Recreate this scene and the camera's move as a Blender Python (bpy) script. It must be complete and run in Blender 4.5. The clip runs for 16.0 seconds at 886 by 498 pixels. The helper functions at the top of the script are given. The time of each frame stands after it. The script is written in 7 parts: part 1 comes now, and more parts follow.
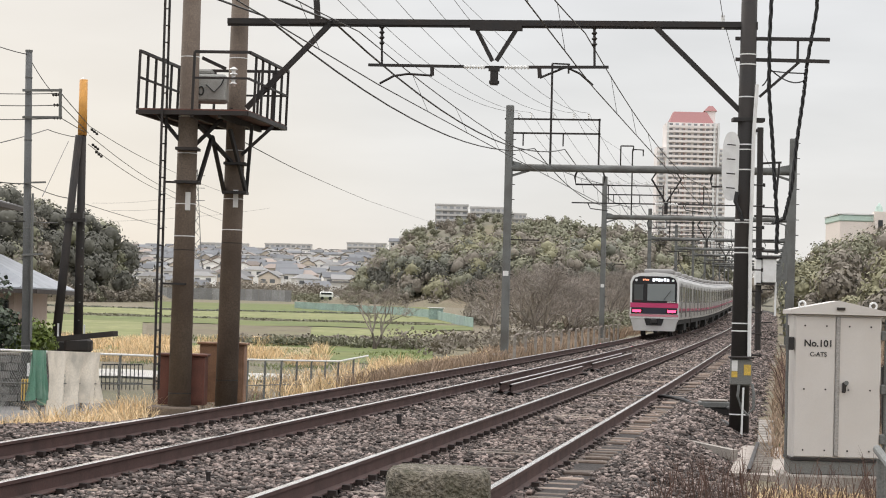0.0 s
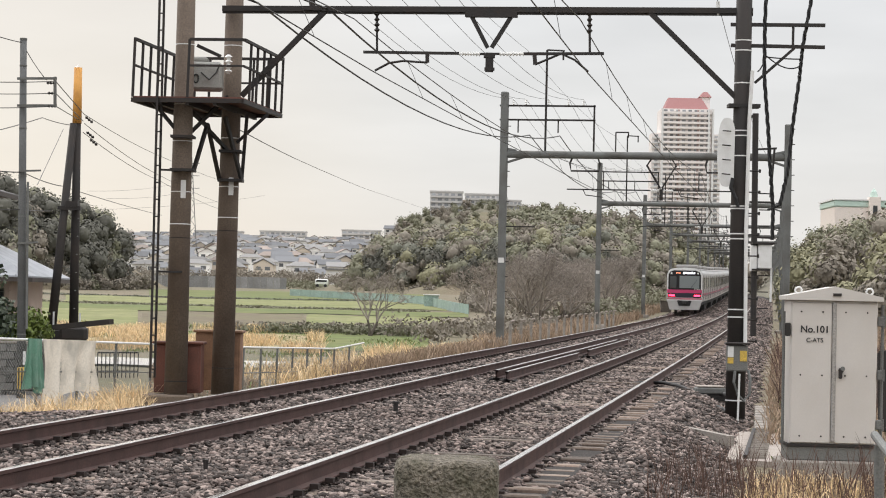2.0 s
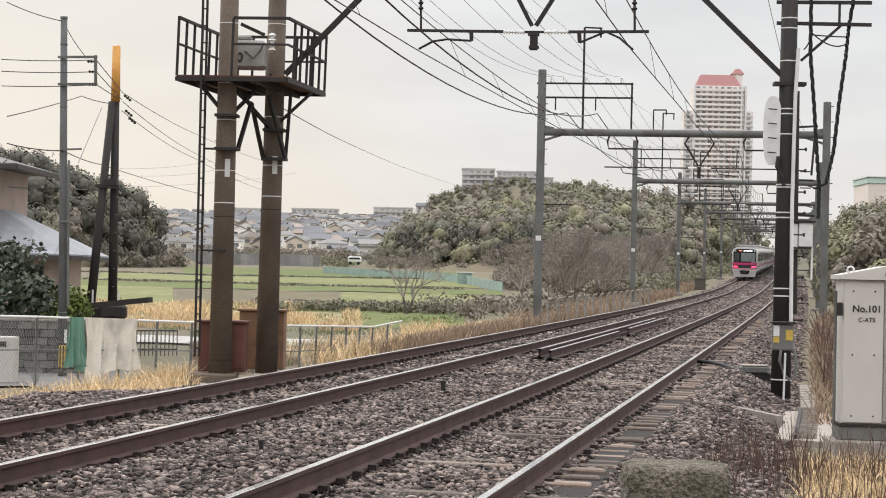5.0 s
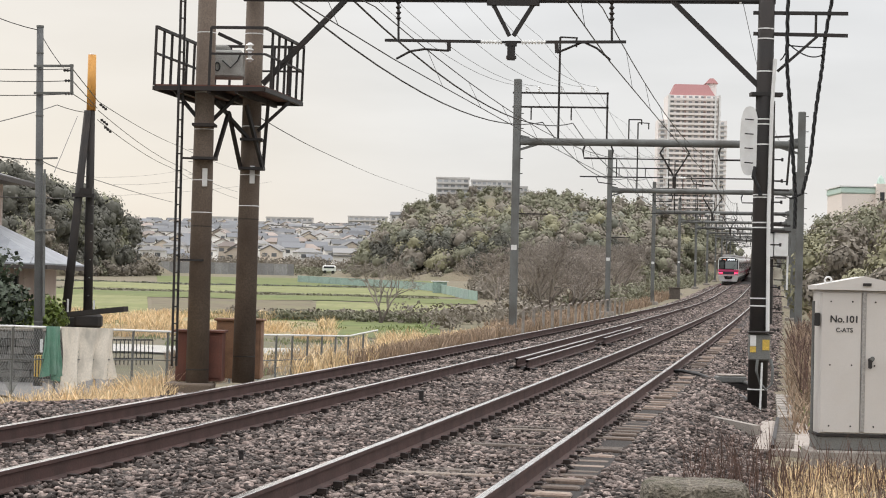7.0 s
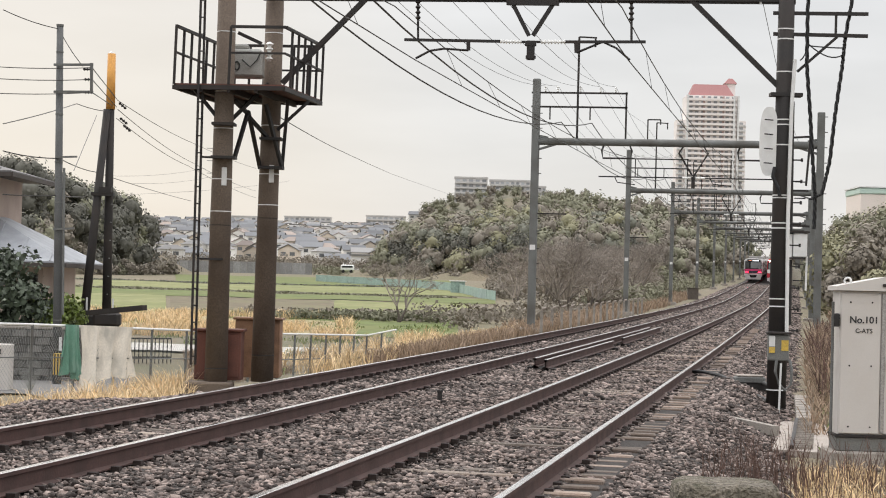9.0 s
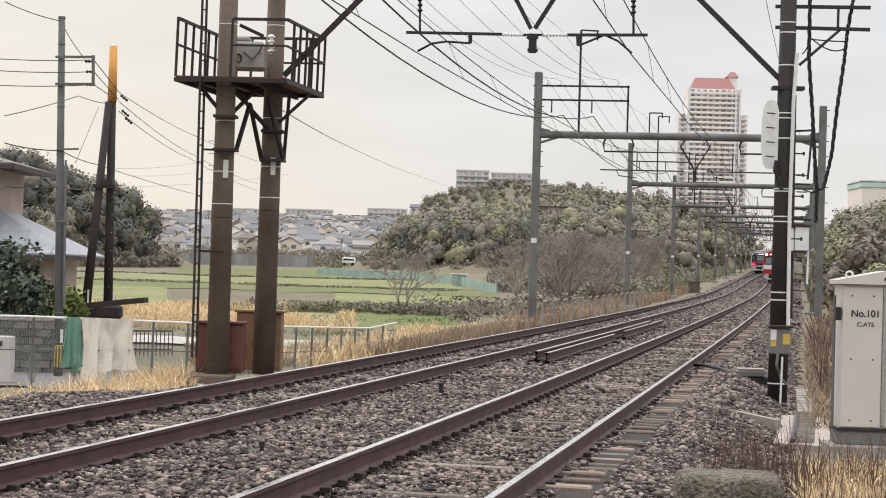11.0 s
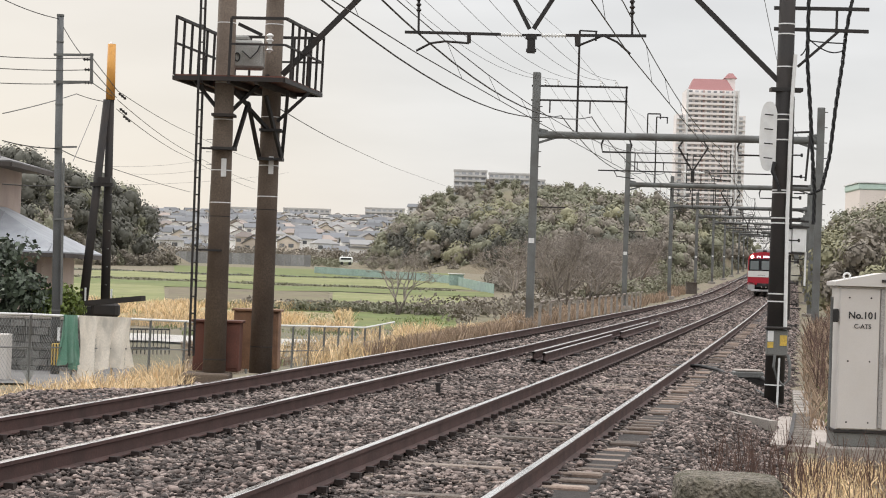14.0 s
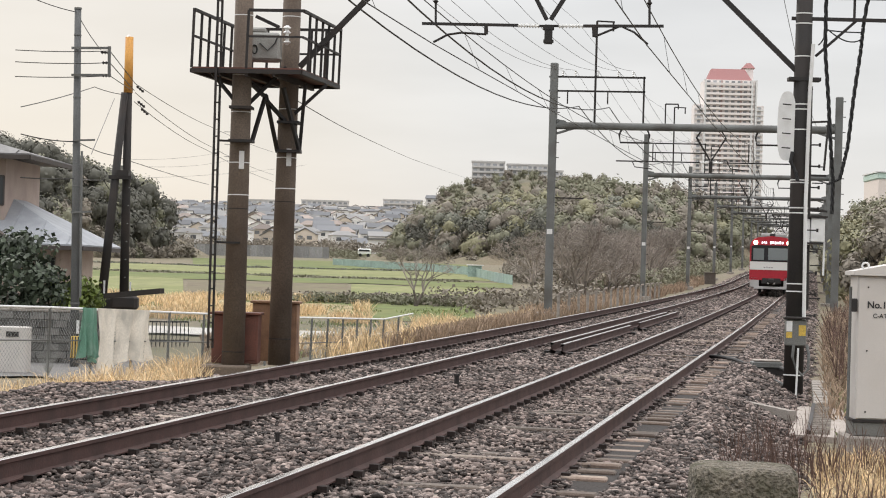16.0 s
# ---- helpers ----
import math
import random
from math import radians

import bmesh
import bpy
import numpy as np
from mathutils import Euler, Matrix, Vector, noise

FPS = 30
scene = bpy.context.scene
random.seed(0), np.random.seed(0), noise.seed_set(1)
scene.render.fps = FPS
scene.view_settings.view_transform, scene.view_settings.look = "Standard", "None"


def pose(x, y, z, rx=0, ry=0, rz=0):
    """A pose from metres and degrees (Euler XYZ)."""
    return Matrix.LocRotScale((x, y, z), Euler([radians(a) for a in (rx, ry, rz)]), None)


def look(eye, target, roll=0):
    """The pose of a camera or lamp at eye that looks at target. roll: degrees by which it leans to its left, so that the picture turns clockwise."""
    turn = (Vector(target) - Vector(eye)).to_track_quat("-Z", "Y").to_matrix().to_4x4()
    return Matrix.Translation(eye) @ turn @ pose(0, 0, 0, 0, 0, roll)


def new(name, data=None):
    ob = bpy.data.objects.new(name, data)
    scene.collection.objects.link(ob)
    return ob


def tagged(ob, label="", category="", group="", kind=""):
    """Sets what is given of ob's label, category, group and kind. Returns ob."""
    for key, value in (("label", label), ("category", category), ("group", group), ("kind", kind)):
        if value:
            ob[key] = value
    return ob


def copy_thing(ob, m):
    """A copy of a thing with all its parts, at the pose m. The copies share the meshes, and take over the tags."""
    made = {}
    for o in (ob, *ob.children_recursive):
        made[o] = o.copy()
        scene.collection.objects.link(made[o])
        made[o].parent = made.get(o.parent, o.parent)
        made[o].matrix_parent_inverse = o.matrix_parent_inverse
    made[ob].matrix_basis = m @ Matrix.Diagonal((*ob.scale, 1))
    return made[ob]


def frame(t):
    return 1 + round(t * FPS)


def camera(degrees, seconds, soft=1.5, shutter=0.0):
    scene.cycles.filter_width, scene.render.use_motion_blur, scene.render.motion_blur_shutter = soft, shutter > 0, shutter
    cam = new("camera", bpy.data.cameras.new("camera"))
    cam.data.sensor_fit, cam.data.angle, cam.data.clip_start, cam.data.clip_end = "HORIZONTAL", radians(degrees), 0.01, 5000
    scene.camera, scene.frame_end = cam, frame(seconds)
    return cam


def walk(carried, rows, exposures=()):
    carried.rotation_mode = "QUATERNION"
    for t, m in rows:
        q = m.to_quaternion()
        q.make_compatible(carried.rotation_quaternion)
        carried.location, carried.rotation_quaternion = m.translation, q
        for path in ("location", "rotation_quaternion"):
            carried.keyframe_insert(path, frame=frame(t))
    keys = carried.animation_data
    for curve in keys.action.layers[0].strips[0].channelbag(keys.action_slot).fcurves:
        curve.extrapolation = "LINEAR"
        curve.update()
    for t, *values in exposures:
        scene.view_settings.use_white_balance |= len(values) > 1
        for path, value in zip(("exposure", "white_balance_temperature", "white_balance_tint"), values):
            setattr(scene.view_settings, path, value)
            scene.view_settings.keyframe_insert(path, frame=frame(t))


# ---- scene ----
cam = camera(22.9, 16.0, soft=1.05)
PATH = [
    (0.0, (-0.0, 0.035, 1.493), (-0.07, 99.99, 4.51), 1.51),
    (0.5, (0.005, 0.058, 1.493), (-0.06, 100.02, 4.09), 1.44),
    (1.0, (-0.012, 0.059, 1.493), (-0.05, 100.03, 3.92), 1.34),
    (1.5, (-0.022, 0.055, 1.49), (0.03, 100.03, 3.92), 1.29),
    (2.0, (-0.015, 0.044, 1.496), (0.16, 100.01, 3.92), 1.32),
    (2.5, (-0.014, 0.063, 1.495), (-0.02, 100.03, 3.94), 1.46),
    (3.0, (-0.028, 0.047, 1.494), (-0.83, 100.02, 3.8), 1.74),
    (3.5, (-0.071, 0.107, 1.503), (-1.56, 100.08, 3.29), 1.75),
    (6.0, (-0.295, 0.109, 1.529), (-1.13, 100.1, 2.86), 1.07),
    (6.5, (-0.293, 0.103, 1.537), (-0.71, 100.09, 3.11), 1.2),
    (7.0, (-0.297, 0.081, 1.53), (-0.37, 100.07, 3.32), 1.36),
    (7.5, (-0.3, 0.097, 1.533), (-0.33, 100.08, 3.4), 1.44),
    (8.0, (-0.304, 0.087, 1.53), (-0.56, 100.07, 3.31), 1.49),
    (8.5, (-0.307, 0.093, 1.528), (-0.91, 100.08, 3.19), 1.52),
    (9.0, (-0.312, 0.074, 1.529), (-1.21, 100.05, 3.28), 1.53),
    (11.5, (-0.316, 0.089, 1.526), (-1.31, 100.07, 2.92), 1.67),
    (12.0, (-0.318, 0.113, 1.534), (-1.42, 100.1, 2.96), 1.7),
    (12.5, (-0.315, 0.089, 1.525), (-1.32, 100.07, 3.06), 1.78),
    (13.0, (-0.308, 0.08, 1.524), (-1.19, 100.06, 3.08), 1.83),
    (13.5, (-0.321, 0.077, 1.527), (-1.15, 100.06, 2.99), 1.86),
    (14.0, (-0.318, 0.08, 1.528), (-1.15, 100.07, 2.95), 1.92),
    (14.5, (-0.316, 0.1, 1.523), (-1.15, 100.09, 2.9), 2.0),
    (15.0, (-0.318, 0.063, 1.53), (-1.25, 100.05, 2.62), 1.97),
    (15.5, (-0.318, 0.125, 1.53), (-1.61, 100.11, 2.4), 1.84),
    (16.0, (-0.314, 0.075, 1.528), (-1.97, 100.06, 2.53), 1.68),
]
walk(cam, [(t, look(eye, target, roll)) for t, eye, target, roll in PATH])

# ---- light: a thin overcast, warm low in the west ----
world = bpy.data.worlds.new("sky")
scene.world = world
world.use_nodes = True
wn, wl = world.node_tree.nodes, world.node_tree.links
wn.clear()
w_out = wn.new("ShaderNodeOutputWorld")
w_sky = wn.new("ShaderNodeTexSky")
w_sky.sky_type = "NISHITA"
w_sky.sun_disc = False
w_sky.sun_elevation, w_sky.sun_rotation = radians(28), radians(-35)
w_bg = wn.new("ShaderNodeBackground")
w_bg.inputs[1].default_value = 0.012
wl.new(w_sky.outputs[0], w_bg.inputs[0])
w_tc = wn.new("ShaderNodeTexCoord")
w_sep = wn.new("ShaderNodeSeparateXYZ")
wl.new(w_tc.outputs["Generated"], w_sep.inputs[0])
w_ramp = wn.new("ShaderNodeValToRGB")
w_ramp.color_ramp.elements[0].position, w_ramp.color_ramp.elements[0].color = 0.0, (0.70, 0.685, 0.68, 1)
w_ramp.color_ramp.elements[1].position, w_ramp.color_ramp.elements[1].color = 1.0, (2.5, 2.48, 2.5, 1)
w_mid = w_ramp.color_ramp.elements.new(0.16)
w_mid.color = (0.725, 0.722, 0.728, 1)
wl.new(w_sep.outputs[2], w_ramp.inputs[0])
w_dot = wn.new("ShaderNodeVectorMath")
w_dot.operation = "DOT_PRODUCT"
w_dot.inputs[1].default_value = (-0.26, 0.962, 0.055)
wl.new(w_tc.outputs["Generated"], w_dot.inputs[0])
w_near = wn.new("ShaderNodeMapRange")
w_near.interpolation_type = "SMOOTHERSTEP"
w_near.inputs[1].default_value, w_near.inputs[2].default_value = 0.955, 1.0
wl.new(w_dot.outputs["Value"], w_near.inputs[0])
w_mix = wn.new("ShaderNodeMixRGB")
w_mix.inputs[2].default_value = (0.80, 0.69, 0.55, 1)
w_half = wn.new("ShaderNodeMath")
w_half.operation = "MULTIPLY"
w_half.inputs[1].default_value = 0.42
wl.new(w_near.outputs[0], w_half.inputs[0])
wl.new(w_half.outputs[0], w_mix.inputs[0])
# faint cloud banks
w_map = wn.new("ShaderNodeMapping")
w_map.inputs["Scale"].default_value = (5.0, 5.0, 22.0)
wl.new(w_tc.outputs["Generated"], w_map.inputs[0])
w_cloud = wn.new("ShaderNodeTexNoise")
w_cloud.inputs["Scale"].default_value, w_cloud.inputs["Detail"].default_value = 1.6, 4
wl.new(w_map.outputs[0], w_cloud.inputs["Vector"])
w_level = wn.new("ShaderNodeMapRange")
w_level.inputs[1].default_value, w_level.inputs[2].default_value = 0.3, 0.7
w_level.inputs[3].default_value, w_level.inputs[4].default_value = 0.93, 1.06
wl.new(w_cloud.outputs[0], w_level.inputs[0])
w_veil = wn.new("ShaderNodeVectorMath")
w_veil.operation = "SCALE"
wl.new(w_ramp.outputs[0], w_veil.inputs[0])
wl.new(w_level.outputs[0], w_veil.inputs["Scale"])
wl.new(w_veil.outputs[0], w_mix.inputs[1])
w_bg2 = wn.new("ShaderNodeBackground")
wl.new(w_mix.outputs[0], w_bg2.inputs[0])
w_bg2.inputs[1].default_value = 1.0
w_add = wn.new("ShaderNodeAddShader")
wl.new(w_bg.outputs[0], w_add.inputs[0])
wl.new(w_bg2.outputs[0], w_add.inputs[1])
wl.new(w_add.outputs[0], w_out.inputs[0])

sun = new("sun", bpy.data.lights.new("sun", "SUN"))
sun.data.energy, sun.data.angle, sun.data.color = 0.95, radians(25), (1, 0.94, 0.86)
sun.matrix_world = look((-40, 60, 60), (0, 0, 0))


# ---- materials ----
def mat(name, color, rough=0.7, metal=0.0, var=0.25, scale=6.0, fine=60.0, bump=0.15, tint=None, spec=0.5, per=0.0, island=0.0, stain=0.5):
    """A surface with variation at two scales and fine relief; tint is the colour of its stains."""
    m = bpy.data.materials.new(name)
    m.use_nodes = True
    n, l = m.node_tree.nodes, m.node_tree.links
    b = n["Principled BSDF"]
    b.inputs["Metallic"].default_value = metal
    b.inputs["Specular IOR Level"].default_value = spec
    tc = n.new("ShaderNodeTexCoord")
    big = n.new("ShaderNodeTexNoise")
    big.inputs["Scale"].default_value, big.inputs["Detail"].default_value = scale, 5
    small = n.new("ShaderNodeTexNoise")
    small.inputs["Scale"].default_value, small.inputs["Detail"].default_value = fine, 3
    for k in (big, small):
        l.new(tc.outputs["Object"], k.inputs["Vector"])
    dark = tuple(c * (1 - var) for c in color)
    light = tuple(min(1, c * (1 + var)) for c in color)
    r1 = n.new("ShaderNodeValToRGB")
    r1.color_ramp.elements[0].position, r1.color_ramp.elements[0].color = 0.3, (*dark, 1)
    r1.color_ramp.elements[1].position, r1.color_ramp.elements[1].color = 0.7, (*light, 1)
    l.new(small.outputs[0], r1.inputs[0])
    col = r1.outputs[0]
    if tint:
        r2 = n.new("ShaderNodeValToRGB")
        r2.color_ramp.elements[0].position, r2.color_ramp.elements[1].position = 0.42, 0.72
        r2.color_ramp.elements[1].color = (stain * 1.6 if stain < 0.6 else 1,) * 3 + (1,)
        l.new(big.outputs[0], r2.inputs[0])
        mx = n.new("ShaderNodeMixRGB")
        mx.inputs[2].default_value = (*tint, 1)
        l.new(r2.outputs[0], mx.inputs[0])
        l.new(col, mx.inputs[1])
        col = mx.outputs[0]
    if per or island:
        src = n.new("ShaderNodeObjectInfo").outputs["Random"] if per else n.new("ShaderNodeNewGeometry").outputs["Random Per Island"]
        a = per or island
        mr = n.new("ShaderNodeMapRange")
        mr.inputs[3].default_value, mr.inputs[4].default_value = 1 - a, 1 + a
        # Random tones skewed dark, putting deeper shadows among stones into their colour.
        if island > 0.7:
            pw = n.new("ShaderNodeMath")
            pw.operation = "POWER"
            pw.inputs[1].default_value = 1.9
            l.new(src, pw.inputs[0])
            src = pw.outputs[0]
            mr.inputs[3].default_value, mr.inputs[4].default_value = 0.22, 2.35
        l.new(src, mr.inputs[0])
        mu = n.new("ShaderNodeVectorMath")
        mu.operation = "SCALE"
        l.new(col, mu.inputs[0])
        l.new(mr.outputs[0], mu.inputs["Scale"])
        col = mu.outputs[0]
    l.new(col, b.inputs["Base Color"])
    rr = n.new("ShaderNodeMapRange")
    rr.inputs[3].default_value, rr.inputs[4].default_value = max(0.04, rough - 0.12), min(1, rough + 0.12)
    l.new(big.outputs[0], rr.inputs[0])
    l.new(rr.outputs[0], b.inputs["Roughness"])
    if bump:
        bp = n.new("ShaderNodeBump")
        bp.inputs["Strength"].default_value, bp.inputs["Distance"].default_value = bump, 0.02
        l.new(small.outputs[0], bp.inputs["Height"])
        l.new(bp.outputs[0], b.inputs["Normal"])
    return m


def glow(name, color, strength):
    m = bpy.data.materials.new(name)
    m.use_nodes = True
    b = m.node_tree.nodes["Principled BSDF"]
    b.inputs["Base Color"].default_value = (*color, 1)
    b.inputs["Emission Color"].default_value = (*color, 1)
    b.inputs["Emission Strength"].default_value = strength
    return m


def glass(name, color, rough=0.08):
    m = bpy.data.materials.new(name)
    m.use_nodes = True
    b = m.node_tree.nodes["Principled BSDF"]
    b.inputs["Base Color"].default_value = (*color, 1)
    b.inputs["Roughness"].default_value = rough
    b.inputs["Specular IOR Level"].default_value = 0.6
    return m


# ---- building helpers ----
class Shape:
    """Collects boxes, bars and tubes into one mesh."""

    def __init__(self):
        self.v, self.f = [], []

    def add(self, verts, faces):
        k = len(self.v)
        self.v += [tuple(p) for p in verts]
        self.f += [tuple(i + k for i in q) for q in faces]
        return self

    def box(self, c, s, m=None, bevel=0.0):
        x, y, z = (a / 2 for a in s)
        b = min(bevel, x * 0.9, y * 0.9)
        if b > 0:
            ring = [(-x + b, -y), (x - b, -y), (x, -y + b), (x, y - b), (x - b, y), (-x + b, y), (-x, y - b), (-x, -y + b)]
            zz = ((-z, 1.0), (-z + b, 1.0), (z - b, 1.0), (z, 1.0))
            vs = []
            for i, (h, _) in enumerate(zz):
                k = b if i in (0, 3) else 0.0
                vs += [(px - math.copysign(min(k, abs(px)), px), py - math.copysign(min(k, abs(py)), py), h) for px, py in ring]
            fs = [tuple(range(7, -1, -1)), tuple(range(24, 32))]
            for r in range(3):
                fs += [(r * 8 + i, r * 8 + (i + 1) % 8, r * 8 + 8 + (i + 1) % 8, r * 8 + 8 + i) for i in range(8)]
        else:
            vs = [(i, j, k) for k in (-z, z) for i, j in ((-x, -y), (x, -y), (x, y), (-x, y))]
            fs = [(3, 2, 1, 0), (4, 5, 6, 7), (0, 1, 5, 4), (1, 2, 6, 5), (2, 3, 7, 6), (3, 0, 4, 7)]
        m = m or Matrix()
        return self.add([m @ (Vector(p)) + Vector(c) for p in vs] if m.to_3x3() == m.to_3x3() and m.translation.length == 0 else [m @ (Vector(p) + Vector(c)) for p in vs], fs)

    def bar(self, p, q, w, h=None, up=(0, 0, 1)):
        """A square bar from p to q, w wide and h high."""
        p, q, h = Vector(p), Vector(q), h or w
        d = (q - p).normalized()
        u = Vector(up) if abs(d.dot(Vector(up))) < 0.97 else Vector((0, 1, 0))
        s = d.cross(u).normalized() * (w / 2)
        t = s.cross(d).normalized() * (h / 2)
        vs = [a + i * s + j * t for a in (p, q) for i, j in ((-1, -1), (1, -1), (1, 1), (-1, 1))]
        return self.add(vs, [(0, 1, 2, 3), (7, 6, 5, 4), (1, 0, 4, 5), (2, 1, 5, 6), (3, 2, 6, 7), (0, 3, 7, 4)])

    def tube(self, pts, r, n=8, r2=None):
        """A round tube along points; r2: the radius at its end."""
        pts = [Vector(p) for p in pts]
        r2 = r if r2 is None else r2
        vs, last = [], None
        for i, p in enumerate(pts):
            d = (pts[min(i + 1, len(pts) - 1)] - pts[max(i - 1, 0)]).normalized()
            s = d.cross(Vector((0, 0, 1)) if abs(d.z) < 0.95 else Vector((0, 1, 0))).normalized()
            t = s.cross(d)
            rad = r + (r2 - r) * i / max(1, len(pts) - 1)
            vs += [p + rad * (math.cos(2 * math.pi * j / n) * s + math.sin(2 * math.pi * j / n) * t) for j in range(n)]
        fs = [(i * n + j, i * n + n + j, i * n + n + (j + 1) % n, i * n + (j + 1) % n) for i in range(len(pts) - 1) for j in range(n)]
        fs += [tuple(range(n)), tuple(range(len(vs) - 1, len(vs) - n - 1, -1))]
        return self.add(vs, fs)

    def prism(self, outline, y0, y1, m=None):
        """An outline in x and z, drawn out from y0 to y1."""
        n = len(outline)
        vs = [Vector((x, y, z)) for y in (y0, y1) for x, z in outline]
        if m:
            vs = [m @ p for p in vs]
        fs = [tuple(range(n)), tuple(range(2 * n - 1, n - 1, -1))] + [(i, n + i, n + (i + 1) % n, (i + 1) % n) for i in range(n)]
        return self.add(vs, fs)


def mesh(name, shape, material, smooth=False):
    me = bpy.data.meshes.new(name)
    me.from_pydata(shape.v, [], shape.f)
    me.materials.append(material)
    bm = bmesh.new()
    bm.from_mesh(me)
    bmesh.ops.recalc_face_normals(bm, faces=bm.faces)
    bm.to_mesh(me)
    bm.free()
    if smooth:
        me.polygons.foreach_set("use_smooth", [True] * len(me.polygons))
    return me


def part(name, shape, material, parent=None, label="", smooth=False):
    ob = new(name, mesh(name, shape, material, smooth))
    ob.parent = parent
    return tagged(ob, label)


def thing(name, m, label, category, group="", kind=""):
    ob = new(name)
    ob.empty_display_size = 0.2
    ob.matrix_world = m
    return tagged(ob, label, category, group, kind)


def solid(name, shape, material, label, category, group="", kind="", at=None, smooth=False):
    """A thing of one mesh."""
    ob = new(name, mesh(name, shape, material, smooth))
    if at is not None:
        ob.matrix_world = at
    return tagged(ob, label, category, group, kind)


# ---- the lie of the line: the near track's centre, its rise, and offsets square to it ----
X0, SLOPE, BEND = -3.271, 0.15684, -2e-5
TRACK = math.atan(SLOPE)
FAR = -3.753


def ease(a, b, v):
    v = min(1, max(0, (v - a) / (b - a)))
    return v * v * (3 - 2 * v)


def mid(y):
    return X0 + SLOPE * y + BEND * y * y / 2


def rise(y):
    return 0.00253 * y + 2e-5 * y * y + 0.65 * ease(150, 290, y) if y > 0 else 0.0


def beside(y, o, z=0.0):
    """The point o metres to the right of the near track at y, z above its rails."""
    t = SLOPE + BEND * y
    n = math.hypot(1, t)
    return Vector((mid(y) + o / n, y - o * t / n, rise(y) + z))


def track_pose(y, o, z=0.0):
    """Stands on the line, its y axis along the track."""
    p, q = beside(y - 9, o, z), beside(y + 9, o, z)
    d = (q - p).normalized()
    x = d.cross(Vector((0, 0, 1))).normalized()
    m = Matrix((x, d, x.cross(d))).transposed().to_4x4()
    m.translation = (p + q) / 2
    return m


def offset(x, y):
    return (x - mid(y)) * math.cos(TRACK)


def land(x, y):
    """Height of the ground: the line's bed, low fields beside it, a built-up slope and two wooded hills."""
    o = offset(x, min(y, 700))
    r = rise(min(max(y, -50), 720))
    bed = r - 0.62
    left = -1.25 + 0.0135 * max(0, min(y, 560) - 70) + 0.2 * noise.noise(Vector((x / 30, y / 45, 0)))
    left += 0.35 * (1 - ease(15, 40, y)) + 0.040 * max(0, min(y, 1520) - 690) * (1 - ease(60, 160, x))
    right = r - 0.66 + 0.1 * noise.noise(Vector((x / 6, y / 9, 5))) + 0.02 * max(0, min(o - 8, 60))
    if o < -1.8:
        z = bed + (left - bed) * ease(6.4, 10.5 + 0.02 * max(0, min(y, 400)), -o)
    else:
        z = bed + (right - bed) * ease(2.6, 4.2, o)
    for hx, hy, rx, ry, h in HILLS:
        d = ((x - hx) / rx) ** 2 + ((y - hy) / ry) ** 2
        if d < 1:
            z += h * (1 - d) ** 0.48 * (1 + 0.18 * noise.noise(Vector((x / 14, y / 14, 2))))
    return z


HILLS = ((17, 440, 33, 60, 8.6), (-84, 345, 34, 50, 13.0), (110, 330, 60, 130, 7.0), (34, 560, 38, 80, 14.0), (32, 1170, 62, 150, 27.0), (150, 600, 60, 80, 13.0))


# ---- ground ----
M_earth = mat("field_soil_and_grass", (0.16, 0.13, 0.085), 0.95, var=0.4, scale=0.15, fine=4.0, bump=0.6, tint=(0.115, 0.12, 0.06))


def build_ground():
    ys = [-60, -40, -25, -15, -8] + [-4 + i * 1.0 for i in range(70)] + [66 + 4 * i for i in range(60)] + [306 + 12 * i for i in range(28)] + [650 + 30 * i for i in range(38)] + [1800, 2100, 2500, 3000, 3600, 4300]
    os_ = [-3500, -2600, -1900, -1400, -1000, -800, -640] + [-560 + 30 * i for i in range(14)] + [-140 + 6 * i for i in range(17)] + [-38 + 2 * i for i in range(13)] + [-12.5 + 0.5 * i for i in range(40)] + [8 + 2 * i for i in range(16)] + [40 + 12 * i for i in range(14)] + [210 + 60 * i for i in range(12)] + [1000, 1300, 1700, 2300, 3200]
    v, f = [], []
    for y in ys:
        for o in os_:
            x = mid(max(min(y, 700), -60)) + o
            v.append((x, y, land(x, y)))
    n = len(os_)
    for i in range(len(ys) - 1):
        for j in range(n - 1):
            f.append((i * n + j, i * n + j + 1, i * n + n + j + 1, i * n + n + j))
    s = Shape().add(v, f)
    ob = solid("ground", s, M_earth, "flat green and brown farm fields under thin grass", "ground", kind="structure", smooth=True)
    return ob


ground = build_ground()

# ---- surfaces of the line ----
M_rust = mat("rusty_rail_steel", (0.066, 0.029, 0.023), 0.75, 0.0, scale=2.5, fine=40, tint=(0.036, 0.018, 0.015))
M_head = mat("worn_rail_head", (0.86, 0.84, 0.82), 0.2, 1.0, var=0.12, scale=1.5, fine=30, bump=0.03, tint=(0.55, 0.47, 0.42))
# Bed near black: shade in the gaps between stones is put into its colour.
M_ballast_shade = mat("ballast_bed", (0.022, 0.017, 0.015), 0.95, var=0.65, scale=1.2, fine=22, bump=1.0, tint=(0.035, 0.028, 0.024))
M_stone = mat("ballast_stone", (0.172, 0.138, 0.123), 0.9, var=0.25, scale=0.7, fine=35, bump=0.25, island=0.8, tint=(0.11, 0.08, 0.07))
M_sleeper = mat("weathered_sleeper", (0.215, 0.175, 0.145), 0.9, var=0.35, scale=3, fine=45, bump=0.4, tint=(0.15, 0.10, 0.075), per=0.6)
M_clip = mat("rusty_fastening", (0.03, 0.02, 0.017), 0.8, 0.2)
